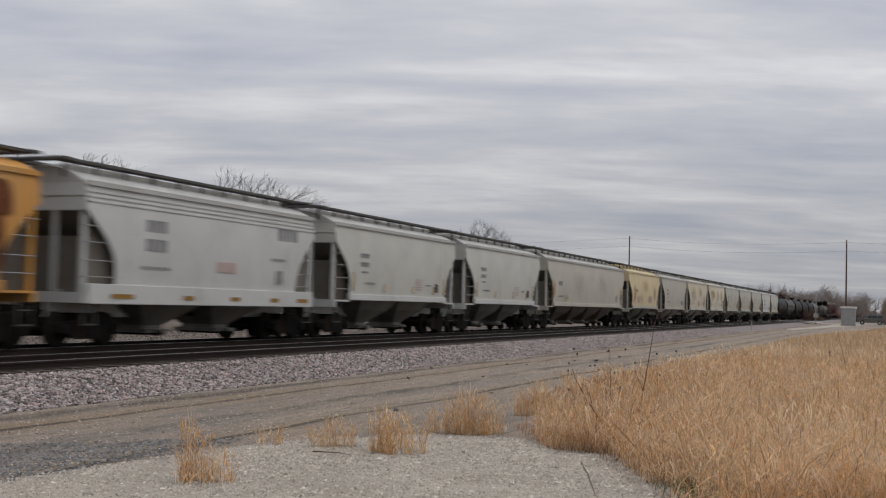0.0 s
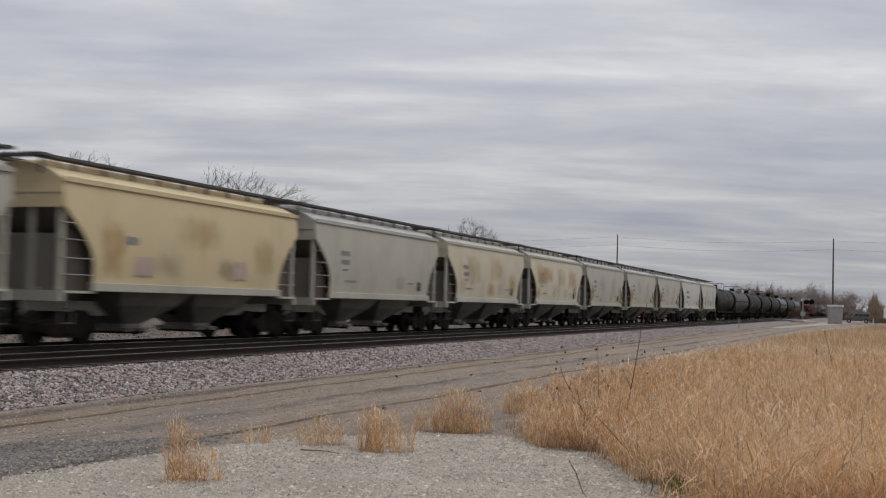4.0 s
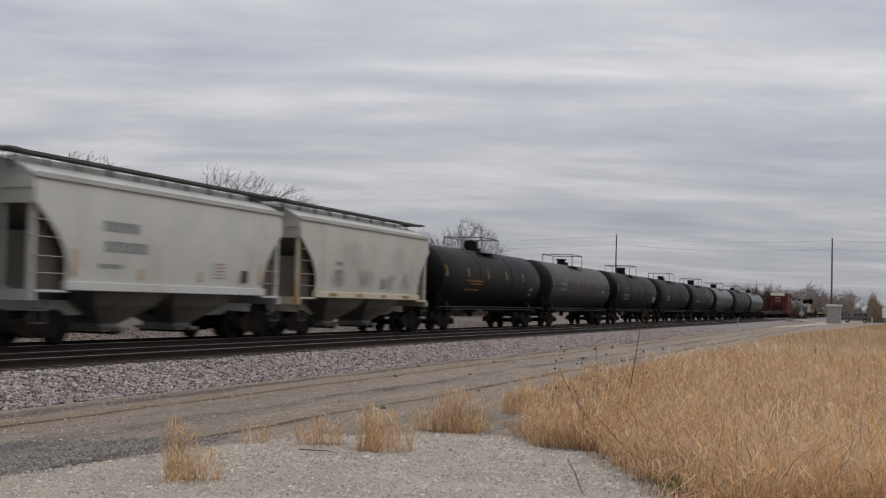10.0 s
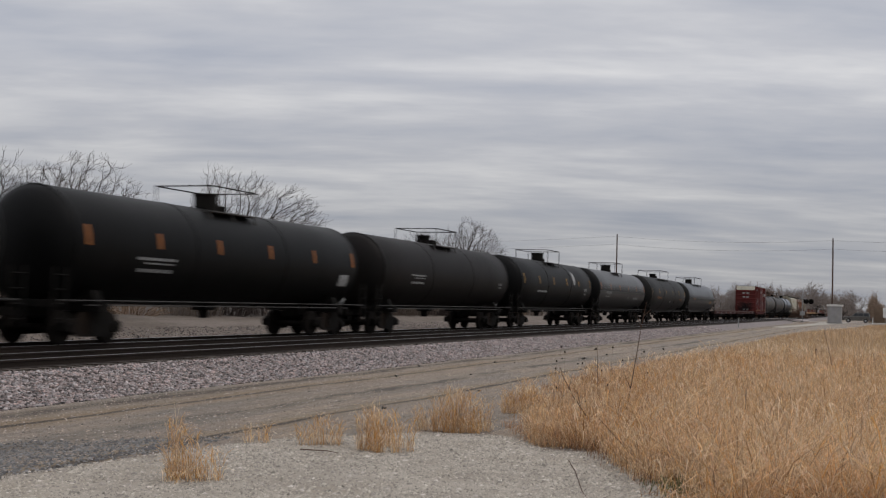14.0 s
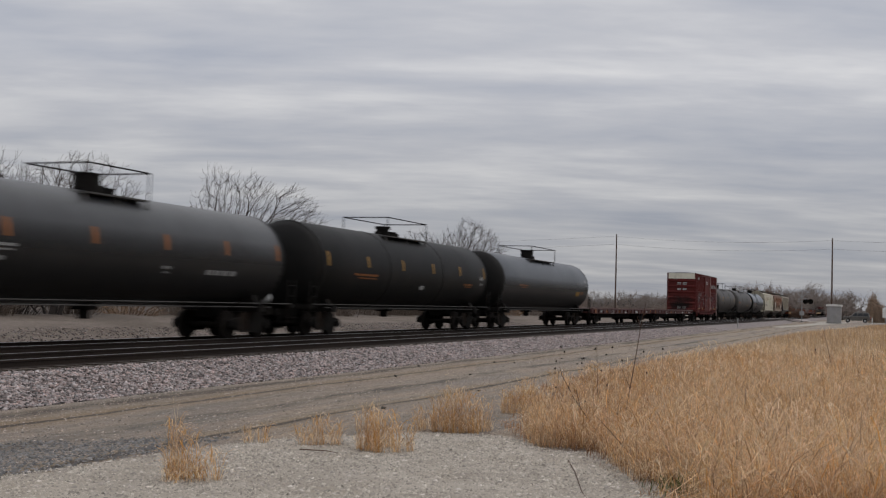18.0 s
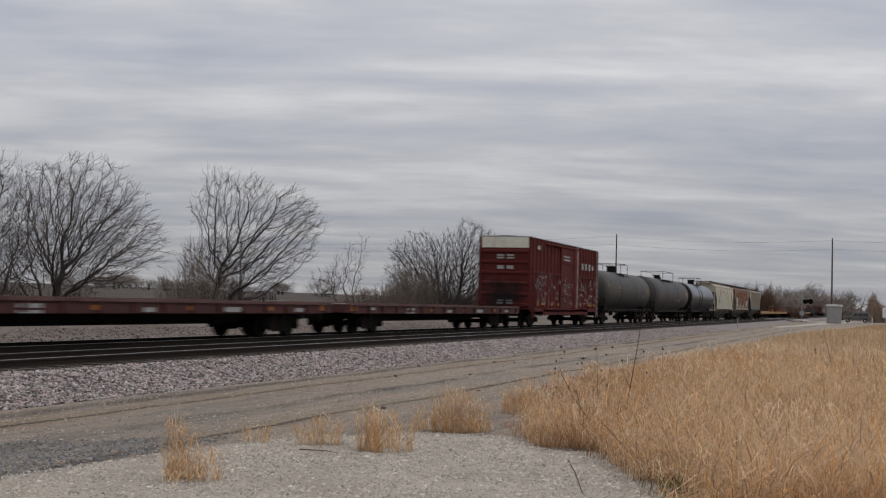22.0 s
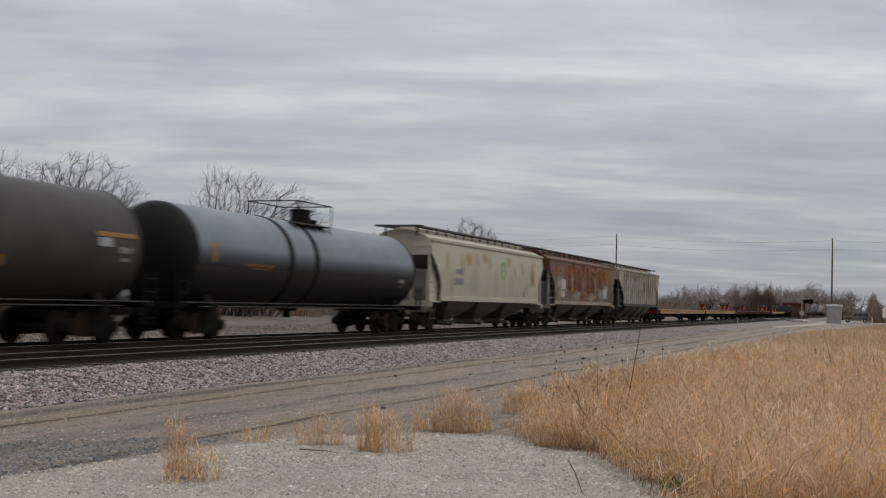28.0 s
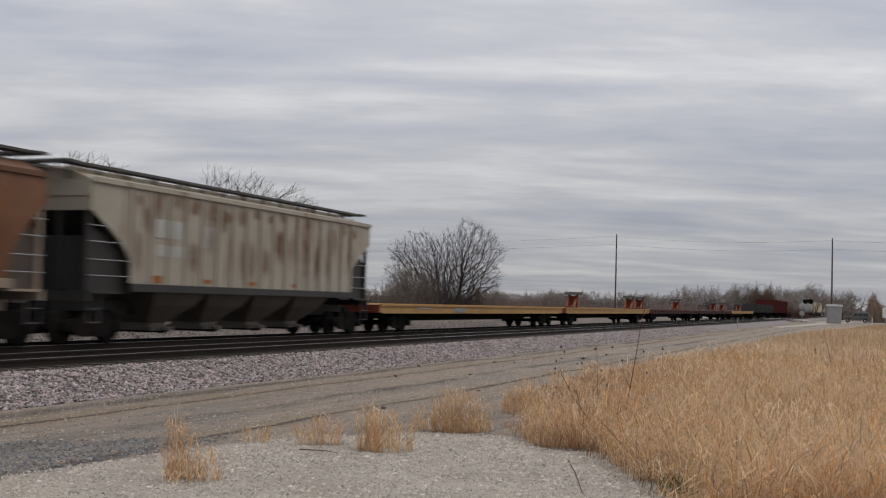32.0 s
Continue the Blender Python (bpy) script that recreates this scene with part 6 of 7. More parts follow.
for x, y, r, h, k, pl in ((-6.34, 9.38, .085, .66, 120, 1.35), (-6.22, 9.46, .09, .52, 70, 0), (-6.08, 9.5, .09, .30, 40, 0), (-5.98, 9.56, .06, .34, 26, 0), (-6.2, 9.35, .2, .06, 60, 0),
                          (-7.2, 12.2, .06, .2, 26, 1.3), (-7.04, 12.3, .07, .22, 30, 0),
                          (-6.5, 12.35, .1, .24, 50, 0), (-6.36, 12.48, .1, .38, 80, 1.2), (-6.2, 12.56, .08, .32, 60, 0),
                          (-5.72, 12.35, .1, .52, 90, 1.3), (-5.58, 12.3, .1, .62, 120, 1.25), (-5.46, 12.24, .07, .5, 70, 0), (-5.3, 12.36, .07, .36, 40, 0), (-5.19, 12.5, .06, .38, 40, 0), (-5.52, 12.7, .12, .5, 80, 0),
                          (-5.95, 14.7, .1, .34, 70, 1.2), (-5.78, 14.72, .06, .26, 30, 0),
                          (-5.66, 14.7, .12, .52, 130, 0), (-5.46, 14.68, .14, .68, 200, 1.3), (-5.28, 14.82, .13, .62, 170, 0), (-5.17, 15.12, .12, .5, 110, 0), (-5.12, 14.7, .05, .2, 20, 0),
                          (-5.72, 18.05, .14, .46, 140, 0), (-5.52, 18.15, .14, .48, 150, 0), (-5.4, 18.45, .14, .44, 120, 0),
                          (-6.6, 22.0, .2, .34, 110, 0), (-6.9, 25.5, .25, .34, 120, 0), (-7.0, 29.5, .25, .36, 110, 0)):
    tuft(x, y, r, h, k, plume=pl)
# clumps along the ragged front of the meadow
for x, y, r, h, k in ((-4.5, 15.3, .16, .46, 110), (-4.3, 14.9, .18, .55, 170), (-4.12, 14.3, .16, .5, 150), (-3.98, 14.0, .15, .44, 130), (-3.8, 14.05, .15, .36, 90), (-3.6, 14.15, .16, .34, 90), (-3.4, 14.2, .14, .3, 70), (-3.2, 14.15, .16, .42, 100),
                      (-3.0, 13.75, .16, .5, 120), (-2.85, 13.3, .16, .46, 120), (-2.68, 12.75, .16, .48, 120), (-2.45, 12.25, .16, .5, 130), (-2.25, 11.8, .16, .5, 130), (-4.05, 15.0, .2, .5, 160), (-4.7, 16.3, .2, .42, 130), (-4.4, 16.0, .2, .5, 150), (-3.6, 14.6, .2, .46, 140)):
    tuft(x, y, r, h, k, straw, "clump of dry grass at the edge of the gravel", .9)

bark = surf("grey_brown_bark", (0.034, 0.028, 0.025), (0.060, 0.050, 0.044), 3, .95, bump=.4, fine=20, stretch=(2, 2, .4))
twig_mat = surf("dark_bare_twigs", (0.050, 0.038, 0.034), (0.080, 0.062, 0.054), 2, .95, bump=0)
brush_mat = surf("reddish_brown_brush", (0.135, 0.105, 0.085), (0.19, 0.15, 0.12), 2, .95, bump=0)
brush_tan = surf("tan_dry_brush", (0.26, 0.17, 0.105), (0.19, 0.12, 0.075), 2, .95, bump=0)
brush_pale = surf("pale_tan_dry_brush", (0.36, 0.27, 0.20), (0.29, 0.21, 0.155), 2, .95, bump=0)
# far twigs and hedge are paled: distance haze is put into their colour
far_twigs = surf("haze_paled_far_twigs", (0.18, 0.15, 0.132), (0.235, 0.195, 0.172), 2, .95, bump=0)
hedge_brush = surf("haze_paled_brown_hedge", (0.20, 0.155, 0.128), (0.26, 0.205, 0.17), 2, .95, bump=0)
far_brush = surf("dull_russet_far_brush", (0.135, 0.083, 0.06), (0.18, 0.115, 0.085), 2, .95, bump=0)
stem_mat = surf("dark_weed_stem", (0.10, 0.055, 0.035), (0.07, 0.04, 0.03), 6, .9, bump=0)


class Limbs:
    """Tapered limbs with few sides, gathered as arrays."""

    def __init__(self):
        self.v, self.f, self.n = [], [], 0

    def limb(self, pts, radii, sides):
        P = np.array(pts, float)
        d = np.gradient(P, axis=0)
        d /= np.linalg.norm(d, axis=1)[:, None] + 1e-9
        ref = np.where(np.abs(d[:, 2:3]) > .9, np.array([[1., 0, 0]]), np.array([[0, 0, 1.]]))
        u = np.cross(d, ref)
        u /= np.linalg.norm(u, axis=1)[:, None] + 1e-9
        w = np.cross(d, u)
        a = np.arange(sides) * 2 * np.pi / sides
        ring = P[:, None] + np.array(radii)[:, None, None] * (u[:, None] * np.cos(a)[None, :, None] + w[:, None] * np.sin(a)[None, :, None])
        self.v.append(ring.reshape(-1, 3))
        m = len(P)
        i, j = np.meshgrid(np.arange(m - 1), np.arange(sides), indexing="ij")
        k = (j + 1) % sides
        q = np.stack([i * sides + j, i * sides + k, (i + 1) * sides + k, (i + 1) * sides + j], -1).reshape(-1, 4)
        self.f.append(q + self.n)
        self.n += m * sides

    def done(self, name):
        return tri_mesh(name, np.concatenate(self.v), np.concatenate(self.f))


def grow(sets, p, d, length, radius, level, top, seed, wind, spread, up, thin):
    """One limb and, from it, its offshoots."""
    last = level >= top
    k = 2 if last else 5 if level < 3 else 4
    pts, rad = [p.copy()], [radius]
    q, e = p.copy(), d.copy()
    for i in range(k):
        e = e + seed.normal(0, .15 + .02 * level, 3) + np.array([wind[0], wind[1], up * (1 if level > 1 else .4)]) * .06 * (1 + level * .4)
        e /= np.linalg.norm(e)
        q = q + e * length / k
        pts.append(q.copy())
        rad.append(radius * (1 - (i + 1) / k * .6))
    sets[0 if level == 0 else 1 if level <= 2 else 2].limb(pts, rad, 7 if level == 0 else 5 if level <= 2 else 3)
    if last:
        return
    kids = (5, 4, 4, 3, 4, 4)[level] + seed.integers(-1, 1 + (level == top - 1) * 2)
    for i in range(kids):
        t = seed.uniform(.25, 1.0) if i else 1.0
        j = min(k, max(1, int(round(t * k))))
        around = seed.normal(0, 1, 3)
        along = np.array(pts[j]) - np.array(pts[j - 1])
        along /= np.linalg.norm(along)
        around -= along * around.dot(along)
        around /= np.linalg.norm(around) + 1e-9
        sp = spread * seed.uniform(.6, 1.3) * (.5 if i == 0 else 1)
        nd = along * math.cos(sp) + around * math.sin(sp)
        grow(sets, pts[j], nd, length * seed.uniform(.66, .9), max(rad[j] * seed.uniform(.62, .9), thin), level + 1, top, seed, wind, spread, up, thin)


def bare_tree(x, y, height, stems, seed, label, top=5, wind=(.1, .05), spread=.66, girth=.2, twigs=None, name="bare_tree", group="bare trees behind the tracks", lean=.6, thin=.010, wide=1.0):
    """A leafless tree: several stems, limbs and a haze of twigs."""
    sd = np.random.default_rng(seed)
    sets = [Limbs(), Limbs(), Limbs()]
    for i in range(stems):
        a = 6.283 * i / stems + sd.uniform(-.5, .5)
        sl = lean * sd.uniform(.35, 1.0) * (0 if stems == 1 else 1)
        d = np.array([math.cos(a) * sl, math.sin(a) * sl, 1.0])
        d /= np.linalg.norm(d)
        grow(sets, np.array([math.cos(a) * .3 * (stems > 1), math.sin(a) * .3 * (stems > 1), -.15]), d, height * sd.uniform(.26, .34), girth * sd.uniform(.6, 1), 0, top, sd, wind, spread, .35, thin)
    # bring the crown to its true height
    zs = np.concatenate([v[:, 2] for s in sets for v in s.v])
    f = height / np.percentile(zs, 99.85)
    for s in sets:
        s.v = [v * np.array([f * wide, f * wide, f]) for v in s.v]
    tr = empty(name, (x, y, float(ground_z(x, y))), label, "tree", group)
    for s, nm, mt in ((sets[0], "trunk", bark), (sets[1], "branching", bark), (sets[2], "crown", twigs or twig_mat)):
        if s.v:
            ob = new(nm, s.done(nm))
            ob.data.materials.append(mt)
            ob.parent = tr
    return tr


def reaching_tree(x, y, stems, lobes, density, seed, label, sweep=.12, tip=.0088, step=.2, twig=(.25, .7), more=.9):
    """A leafless tree whose limbs reach into the lobes of its crown (offset to the side, height, radius, half height), then thicken by the twigs that they bear."""
    sd = np.random.default_rng(seed)
    th = math.atan2(-x, y)
    side = np.array([math.cos(th), math.sin(th), 0.0])
    goal = []
    for off, zc, r, rz in lobes:
        k = int(density * 4.19 * r * r * rz)
        g = sd.normal(0, 1, (k, 3))
        g = g / np.linalg.norm(g, axis=1)[:, None] * (sd.random(k) ** .42)[:, None]
        g *= np.array([r, r, rz])
        g *= 1 + .12 * np.sin(g[:, [2]] * 2.1 + g[:, [0]] * 1.7 + seed)
        goal.append(g + side * off + np.array([0, 0, zc]))
    goal = np.concatenate(goal)
    goal = goal[goal[:, 2] > .5]
    heart = goal.mean(0)
    pts, mum = [], []
    for off, lean, up in stems:
        p = side * off * .3 + np.array([sd.normal(0, .15), sd.normal(0, .15), -.15])
        way = side * lean + np.array([sd.normal(0, .12), sd.normal(0, .12), 1.0])
        for i in range(max(2, int(up / step))):
            mum.append(len(pts) - 1 if i else -1)
            pts.append(p.copy())
            way = way + sd.normal(0, .05, 3)
            p = p + way / np.linalg.norm(way) * step
    P = np.array(pts)
    gap = np.linalg.norm(goal[:, None] - P[None], axis=2)
    best, dist = gap.argmin(1), gap.min(1)
    for turn_ in range(140):
        live = dist < (2.6 if turn_ < 30 else 1.2)
        if not live.any():
            live = dist < dist.min() + .4
        pull = np.zeros((len(P), 3))
        d = goal[live] - P[best[live]]
        d /= np.linalg.norm(d, axis=1)[:, None] + 1e-9
        np.add.at(pull, best[live], d)
        tips = np.unique(best[live])
        w = pull[tips] / (np.linalg.norm(pull[tips], axis=1)[:, None] + 1e-9) + side * sweep * .3 + sd.normal(0, .34, (len(tips), 3))
        # a limb keeps some of its way
        m = np.array(mum)[tips]
        old = np.where((m >= 0)[:, None], P[tips] - P[np.maximum(m, 0)], 0) / step
        w = w + old * .35
        fresh = P[tips] + w / (np.linalg.norm(w, axis=1)[:, None] + 1e-9) * step
        start = len(P)
        P = np.concatenate([P, fresh])
        mum += list(tips)
        gap = np.linalg.norm(goal[:, None] - fresh[None], axis=2)
        near, nd = gap.argmin(1) + start, gap.min(1)
        closer = nd < dist
        best, dist = np.where(closer, near, best), np.where(closer, nd, dist)
        keep = dist > .26
        goal, best, dist = goal[keep], best[keep], dist[keep]
        if len(goal) < 8 or len(P) > 20000:
            break
    n = len(P)
    kids = [[] for _ in range(n)]
    for i, q in enumerate(mum):
        if q >= 0:
            kids[q].append(i)
    area = np.zeros(n)
    for i in range(n - 1, -1, -1):
        area[i] = (area[i] if kids[i] else tip ** 2.1)
        if mum[i] >= 0:
            area[mum[i]] += area[i]
    rad = area ** (1 / 2.1)
    sets = [Limbs(), Limbs(), Limbs()]
    heads = [i for i in range(n) if mum[i] < 0]
    while heads:
        i = heads.pop()
        chain = [i] if mum[i] < 0 else [mum[i], i]
        while kids[chain[-1]]:
            ks = sorted(kids[chain[-1]], key=lambda q: -rad[q])
            heads += ks[1:]
            chain.append(ks[0])
        r0 = rad[chain[0]] if mum[i] < 0 else rad[chain[1]]
        rr = np.minimum(rad[chain], r0)
        if len(chain) > 1:
            Q = P[chain].copy()
            if len(Q) > 4:
                Q[2:-1] = .25 * Q[1:-2] + .5 * Q[2:-1] + .25 * Q[3:]
            sets[0 if mum[i] < 0 else 1 if r0 > .028 else 2].limb(Q, rr, 7 if r0 > .08 else 5 if r0 > .028 else 3)
    thin = np.flatnonzero((rad < tip * 2.6) & (sd.random(n) < more))
    for i in thin:
        m = mum[i]
        if m < 0:
            continue
        e = (P[i] - P[m]) / step
        for k in range(1 + (not kids[i])):
            out = P[i] - np.array([heart[0], heart[1], 2.0])
            f = e * .6 + out / (np.linalg.norm(out) + .1) * .6 + sd.normal(0, .4, 3) + side * sweep
            f /= np.linalg.norm(f)
            L = sd.uniform(*twig)
            g = f + sd.normal(0, .3, 3) + side * sweep + np.array([0, 0, .12])
            sets[2].limb([P[i], P[i] + f * L * .5, P[i] + f * L * .5 + g / np.linalg.norm(g) * L * .5], [tip * .9, tip * .75, tip * .45], 3)
    tr = empty("bare_tree", (x, y, float(ground_z(x, y))), label, "tree", "bare trees behind the tracks")
    for s, nm, mt in ((sets[0], "trunk", bark), (sets[1], "branching", bark), (sets[2], "crown", twig_mat)):
        if s.v:
            ob = new(nm, s.done(nm))
            ob.data.materials.append(mt)
            ob.parent = tr
    return tr


reaching_tree(-42.0, 44.6, [(0, -.3, 1.6), (1, .4, 1.2), (-1, .9, 1.0)], [(.2, 4.7, 2.8, 3.6), (.8, 3.0, 2.4, 2.0)], 13, 11, "tall bare winter tree with upswept branches")
reaching_tree(-42.0, 49.9, [(-1, -.35, 1.3), (0, .05, 1.8), (1, .35, 1.5), (2, .9, .9), (-2, -.9, .9)], [(.9, 4.9, 3.8, 3.7), (.4, 3.0, 3.9, 2.0), (3.0, 4.2, 3.0, 2.4)], 12, 12, "bare winter tree with a broad windswept crown", sweep=.34)
reaching_tree(-42.0, 66.4, [(0, -.05, 2.6), (1, .5, 1.6), (2, .9, 1.2), (-1, -.5, 1)], [(-.1, 7.2, 1.8, 3.1), (2.3, 6.8, 1.8, 3.1), (4.9, 6.2, 2.1, 2.9), (1.2, 3.2, 3.8, 2.6)], 17, 23, "bare forked winter tree with three crowns", sweep=.24)
reaching_tree(-42.0, 86.0, [(0, .1, 1.2), (1, .5, 1.0), (-1, -.5, 1.0)], [(.1, 3.2, 1.6, 2.4), (1.4, 5.6, .7, 2.0), (-1.2, 2.6, 1.4, 1.8)], 11, 34, "small thin bare tree in the brush")
reaching_tree(-42.0, 111.0, [(-1, -.4, 1.5), (1, .3, 1.6), (2, .8, 1.2), (-2, -.9, 1.2)], [(-3.6, 5.0, 3.2, 3.6), (2.2, 5.8, 3.3, 4.2), (-.4, 3.4, 5.2, 2.6), (-.4, 5.6, 2.4, 3.2)], 10, 45, "dense bare round-crowned tree among brush", tip=.0105, step=.26)


def thicket(x, y, w, d, h, n, seed, mat, label, name="brush_thicket", group="brush behind the tracks", fat=1.0, dense=False):
    """A thicket of thin bare stems that fan out into a ragged dome, each with twigs."""
    sd = np.random.default_rng(seed)
    L = Limbs()
    foot = gz(x, y)
    lobes = sd.uniform(0, 6.28, 4)
    for i in range(n):
        a, r = sd.uniform(0, 6.283), math.sqrt(sd.random())
        swell = 1 + .22 * math.sin(3 * a + lobes[0]) + .14 * math.sin(7 * a + lobes[1])
        ex, ey = .8 * w * r * math.cos(a) * swell, .8 * d * r * math.sin(a) * swell
        hh = h * math.sqrt(max(.05, 1 - .85 * r * r)) * (sd.uniform(.55, .92) if dense else sd.uniform(.45, 1.05)) * (1 + .18 * math.sin(ex * 2.2 + lobes[2]))
        bx, by = ex * sd.uniform(.45, .8), ey * sd.uniform(.45, .8)
        p = np.array([bx, by, gz(x + bx, y + by) - foot - .1])
        e = np.array([ex, ey, hh]) - p
        q = p + e * .5 + np.array([-(ex - bx) * .12, 0, hh * .06]) + sd.normal(0, .03 * h, 3)
        L.limb([p, q, p + e], [.022 * fat, .014 * fat, .006 * fat], 3)
        for k in range(8):
            b = (p + (q - p) * sd.uniform(.3, 1)) if k < 3 else (q + (p + e - q) * sd.uniform(0, .95))
            f = e / np.linalg.norm(e) + sd.normal(0, .55, 3)
            L.limb([b, b + f * hh * .12, b + (f + sd.normal(0, .25, 3) + np.array([0, 0, .15])) * hh * (.55 if dense else 1) * (sd.uniform(.16, .32) if k < 4 else sd.uniform(.07, .17))], [.011 * fat, .008 * fat, .005 * fat], 3)
    ob = new(name, L.done(name))
    ob.data.materials.append(mat)
    ob.location = (x, y, foot)
    return tagged(ob, label, "brush", group)


for i, (px, py, w, h, k, mt) in enumerate(((-41, 61.4, 2.2, 4.2, 75, brush_mat), (-41, 63.6, 2.0, 4.8, 70, brush_mat), (-41, 60.0, 1.8, 2.8, 60, brush_mat), (-41, 66.5, 3.0, 2.2, 110, twig_mat), (-41, 70.5, 2.6, 1.8, 110, twig_mat), (-43, 47.5, 3.0, 1.9, 140, twig_mat), (-43, 52.5, 3.0, 1.7, 140, brush_mat),
                                           (-41, 76, 3.4, 1.3, 110, brush_tan), (-41, 83.0, 2.6, 1.9, 130, brush_mat), (-41, 89.5, 3.0, 2.6, 170, brush_mat), (-41, 94.0, 3.0, 3.0, 190, brush_mat), (-41, 99.0, 3.4, 5.0, 250, brush_mat), (-41, 104.0, 3.6, 4.2, 240, twig_mat), (-41.5, 109, 4.0, 3.4, 240, twig_mat),
                                           (-41.5, 115, 4.0, 2.8, 200, brush_mat), (-41.5, 121, 4.0, 3.0, 190, brush_mat), (-41.5, 128, 4.5, 2.0, 150, brush_tan), (-41.5, 137, 5.0, 2.0, 150, brush_mat), (-42, 45, 3.0, 1.4, 120, brush_mat), (-42, 56.5, 3.5, .9, 110, brush_tan))):
    thicket(px, py, w, 2.0, h, k, 60 + i, mt, "brown leafless brush under the trees")

# the low tree line beyond, towards the crossing
sd = np.random.default_rng(5)
proto = [bare_tree(-60 - 3 * i, 300, 7.0, 3, 70 + i, "distant bare tree in the tree line", top=4, girth=.16, thin=.026, twigs=far_twigs, group="distant tree line", name="far_tree", lean=.7, spread=.7) for i in range(3)]
for i in range(3):
    proto[i].location = (-36 - 4.5 * i, 262 + 10 * i, float(ground_z(-36 - 4.5 * i, 262 + 10 * i)))
for i in range(60):
    u = i / 59
    yy = 250 + 60 * sd.random() + 30 * u
    xx = -(0.125 + .225 * u) * yy + sd.normal(0, 2)
    ob = copy_thing(proto[i % 3], pose(xx, yy, float(ground_z(xx, yy)) - .1, 0, 0, sd.uniform(0, 360)))
    sc = sd.uniform(.38, .78)
    ob.scale = (sc * 1.5, sc * 1.5, sc)
for x, y, s in ((-33, 420, 1.5), (-37, 480, 1.7), (-31, 540, 2.2), (-35, 600, 2.0), (-11, 352, 1.0), (-12.5, 372, 1.25), (-34, 380, 1.2), (-36, 350, 1.1), (-40, 330, 1.1), (-16.5, 780, 2.4), (-30, 660, 2.0), (-31, 335, 1.0), (-29, 350, .9), (-33, 362, 1.1), (-30, 395, 1.1), (-28, 430, 1.2), (-31, 460, 1.4), (-27, 500, 1.4), (-32, 520, 1.6), (-9.0, 300, .6), (-10.5, 315, .7), (-12, 330, .8)):
    ob = copy_thing(proto[int(x * 7) % 3], pose(x, y, float(ground_z(x, y)) - .1, 0, 0, x * 37))
    ob.scale = (s, s, s)
for a, r, s in ((37.9, 520, .9), (37.2, 505, 1.1), (36.4, 540, 1.0), (35.7, 500, .8), (34.9, 560, 1.1), (33.9, 520, .9), (39.4, 560, .8), (31.2, 540, 1.0)):
    xx, yy = -r * math.sin(radians(a)), r * math.cos(radians(a))
    ob = copy_thing(proto[int(a * 7) % 3], pose(xx, yy, float(ground_z(xx, yy)) - .3, 0, 0, a * 37))
    ob.scale = (s * 1.5, s * 1.5, s)
for i in range(16):
    r = sd.uniform(500, 820)
    dirx = sd.uniform(-.86, -.42)
    xx, yy = dirx * r * .75, r * .75
    ob = copy_thing(proto[i % 3], pose(xx, yy, float(ground_z(xx, yy)) - .1, 0, 0, sd.uniform(0, 360)))
    sc = sd.uniform(.7, 1.4)
    ob.scale = (sc * 1.5, sc * 1.5, sc)
for x, y, w, h, k, mt, sdn, lb in ((-23.2, 250, 4.6, 7.6, 900, far_brush, 91, "tall reddish-brown leafless thicket near the crossing"), (-26.4, 254, 3.6, 7.0, 560, far_brush, 92, "tall grey-brown leafless thicket near the crossing"),
                                  (-18.0, 262, 5.0, 3.3, 420, far_brush, 97, "reddish-brown leafless thicket beside the tracks"), (-30.5, 262, 4.5, 4.2, 360, far_twigs, 98, "grey-brown leafless thicket beside the tracks"),
                                  (-.9, 236, 2.0, 6.0, 420, brush_pale, 93, "tall tan dry brush beside the road"), (1.1, 238, 2.4, 4.4, 260, brush_pale, 94, "low tan dry brush beside the road"), (-7.4, 330, 2.6, 4.4, 300, far_twigs, 95, "dark round leafless bush"), (-4.4, 322, 3.4, 3.6, 300, far_twigs, 96, "low grey-brown leafless bush")):
    thicket(x, y, w, 3.0, h, k, sdn, mt, lb, group="brush by the crossing", fat=1.9, dense=True)
for x, y, h, sdn in ((-29.0, 251, 7.6, 301), (-26.6, 249, 8.0, 302), (-15.3, 300, 8.8, 303), (-9.3, 302, 7.6, 304) ):
    bare_tree(x, y, h, 3, sdn, "bare rounded winter tree near the crossing", top=5, girth=.13, thin=.013, twigs=far_twigs, group="trees by the crossing", lean=.5, spread=.62, wide=.8)
# a long low hedge under the tree line
for i in range(15):
    yy = 240 + 6 * (i % 3)
    xx = -(.13 + .0155 * i) * yy
    thicket(xx, yy, 5.0, 3, sd.uniform(1.8, 3.2), 150, 120 + i, (hedge_brush, far_twigs, hedge_brush)[i % 3], "low brown hedge of leafless brush", group="hedge under the tree line", fat=1.8)


def weed(pts, r, label, twigs=()):
    L = Limbs()
    L.limb(pts, np.linspace(r, r * .4, len(pts)), 5)
    for t in twigs:
        L.limb(t, np.linspace(r * .6, r * .3, len(t)), 4)
    ob = new("weed_stem", L.done("weed_stem"))
    ob.data.materials.append(stem_mat)
    return tagged(ob, label, "weed", "weed stems in the grass")


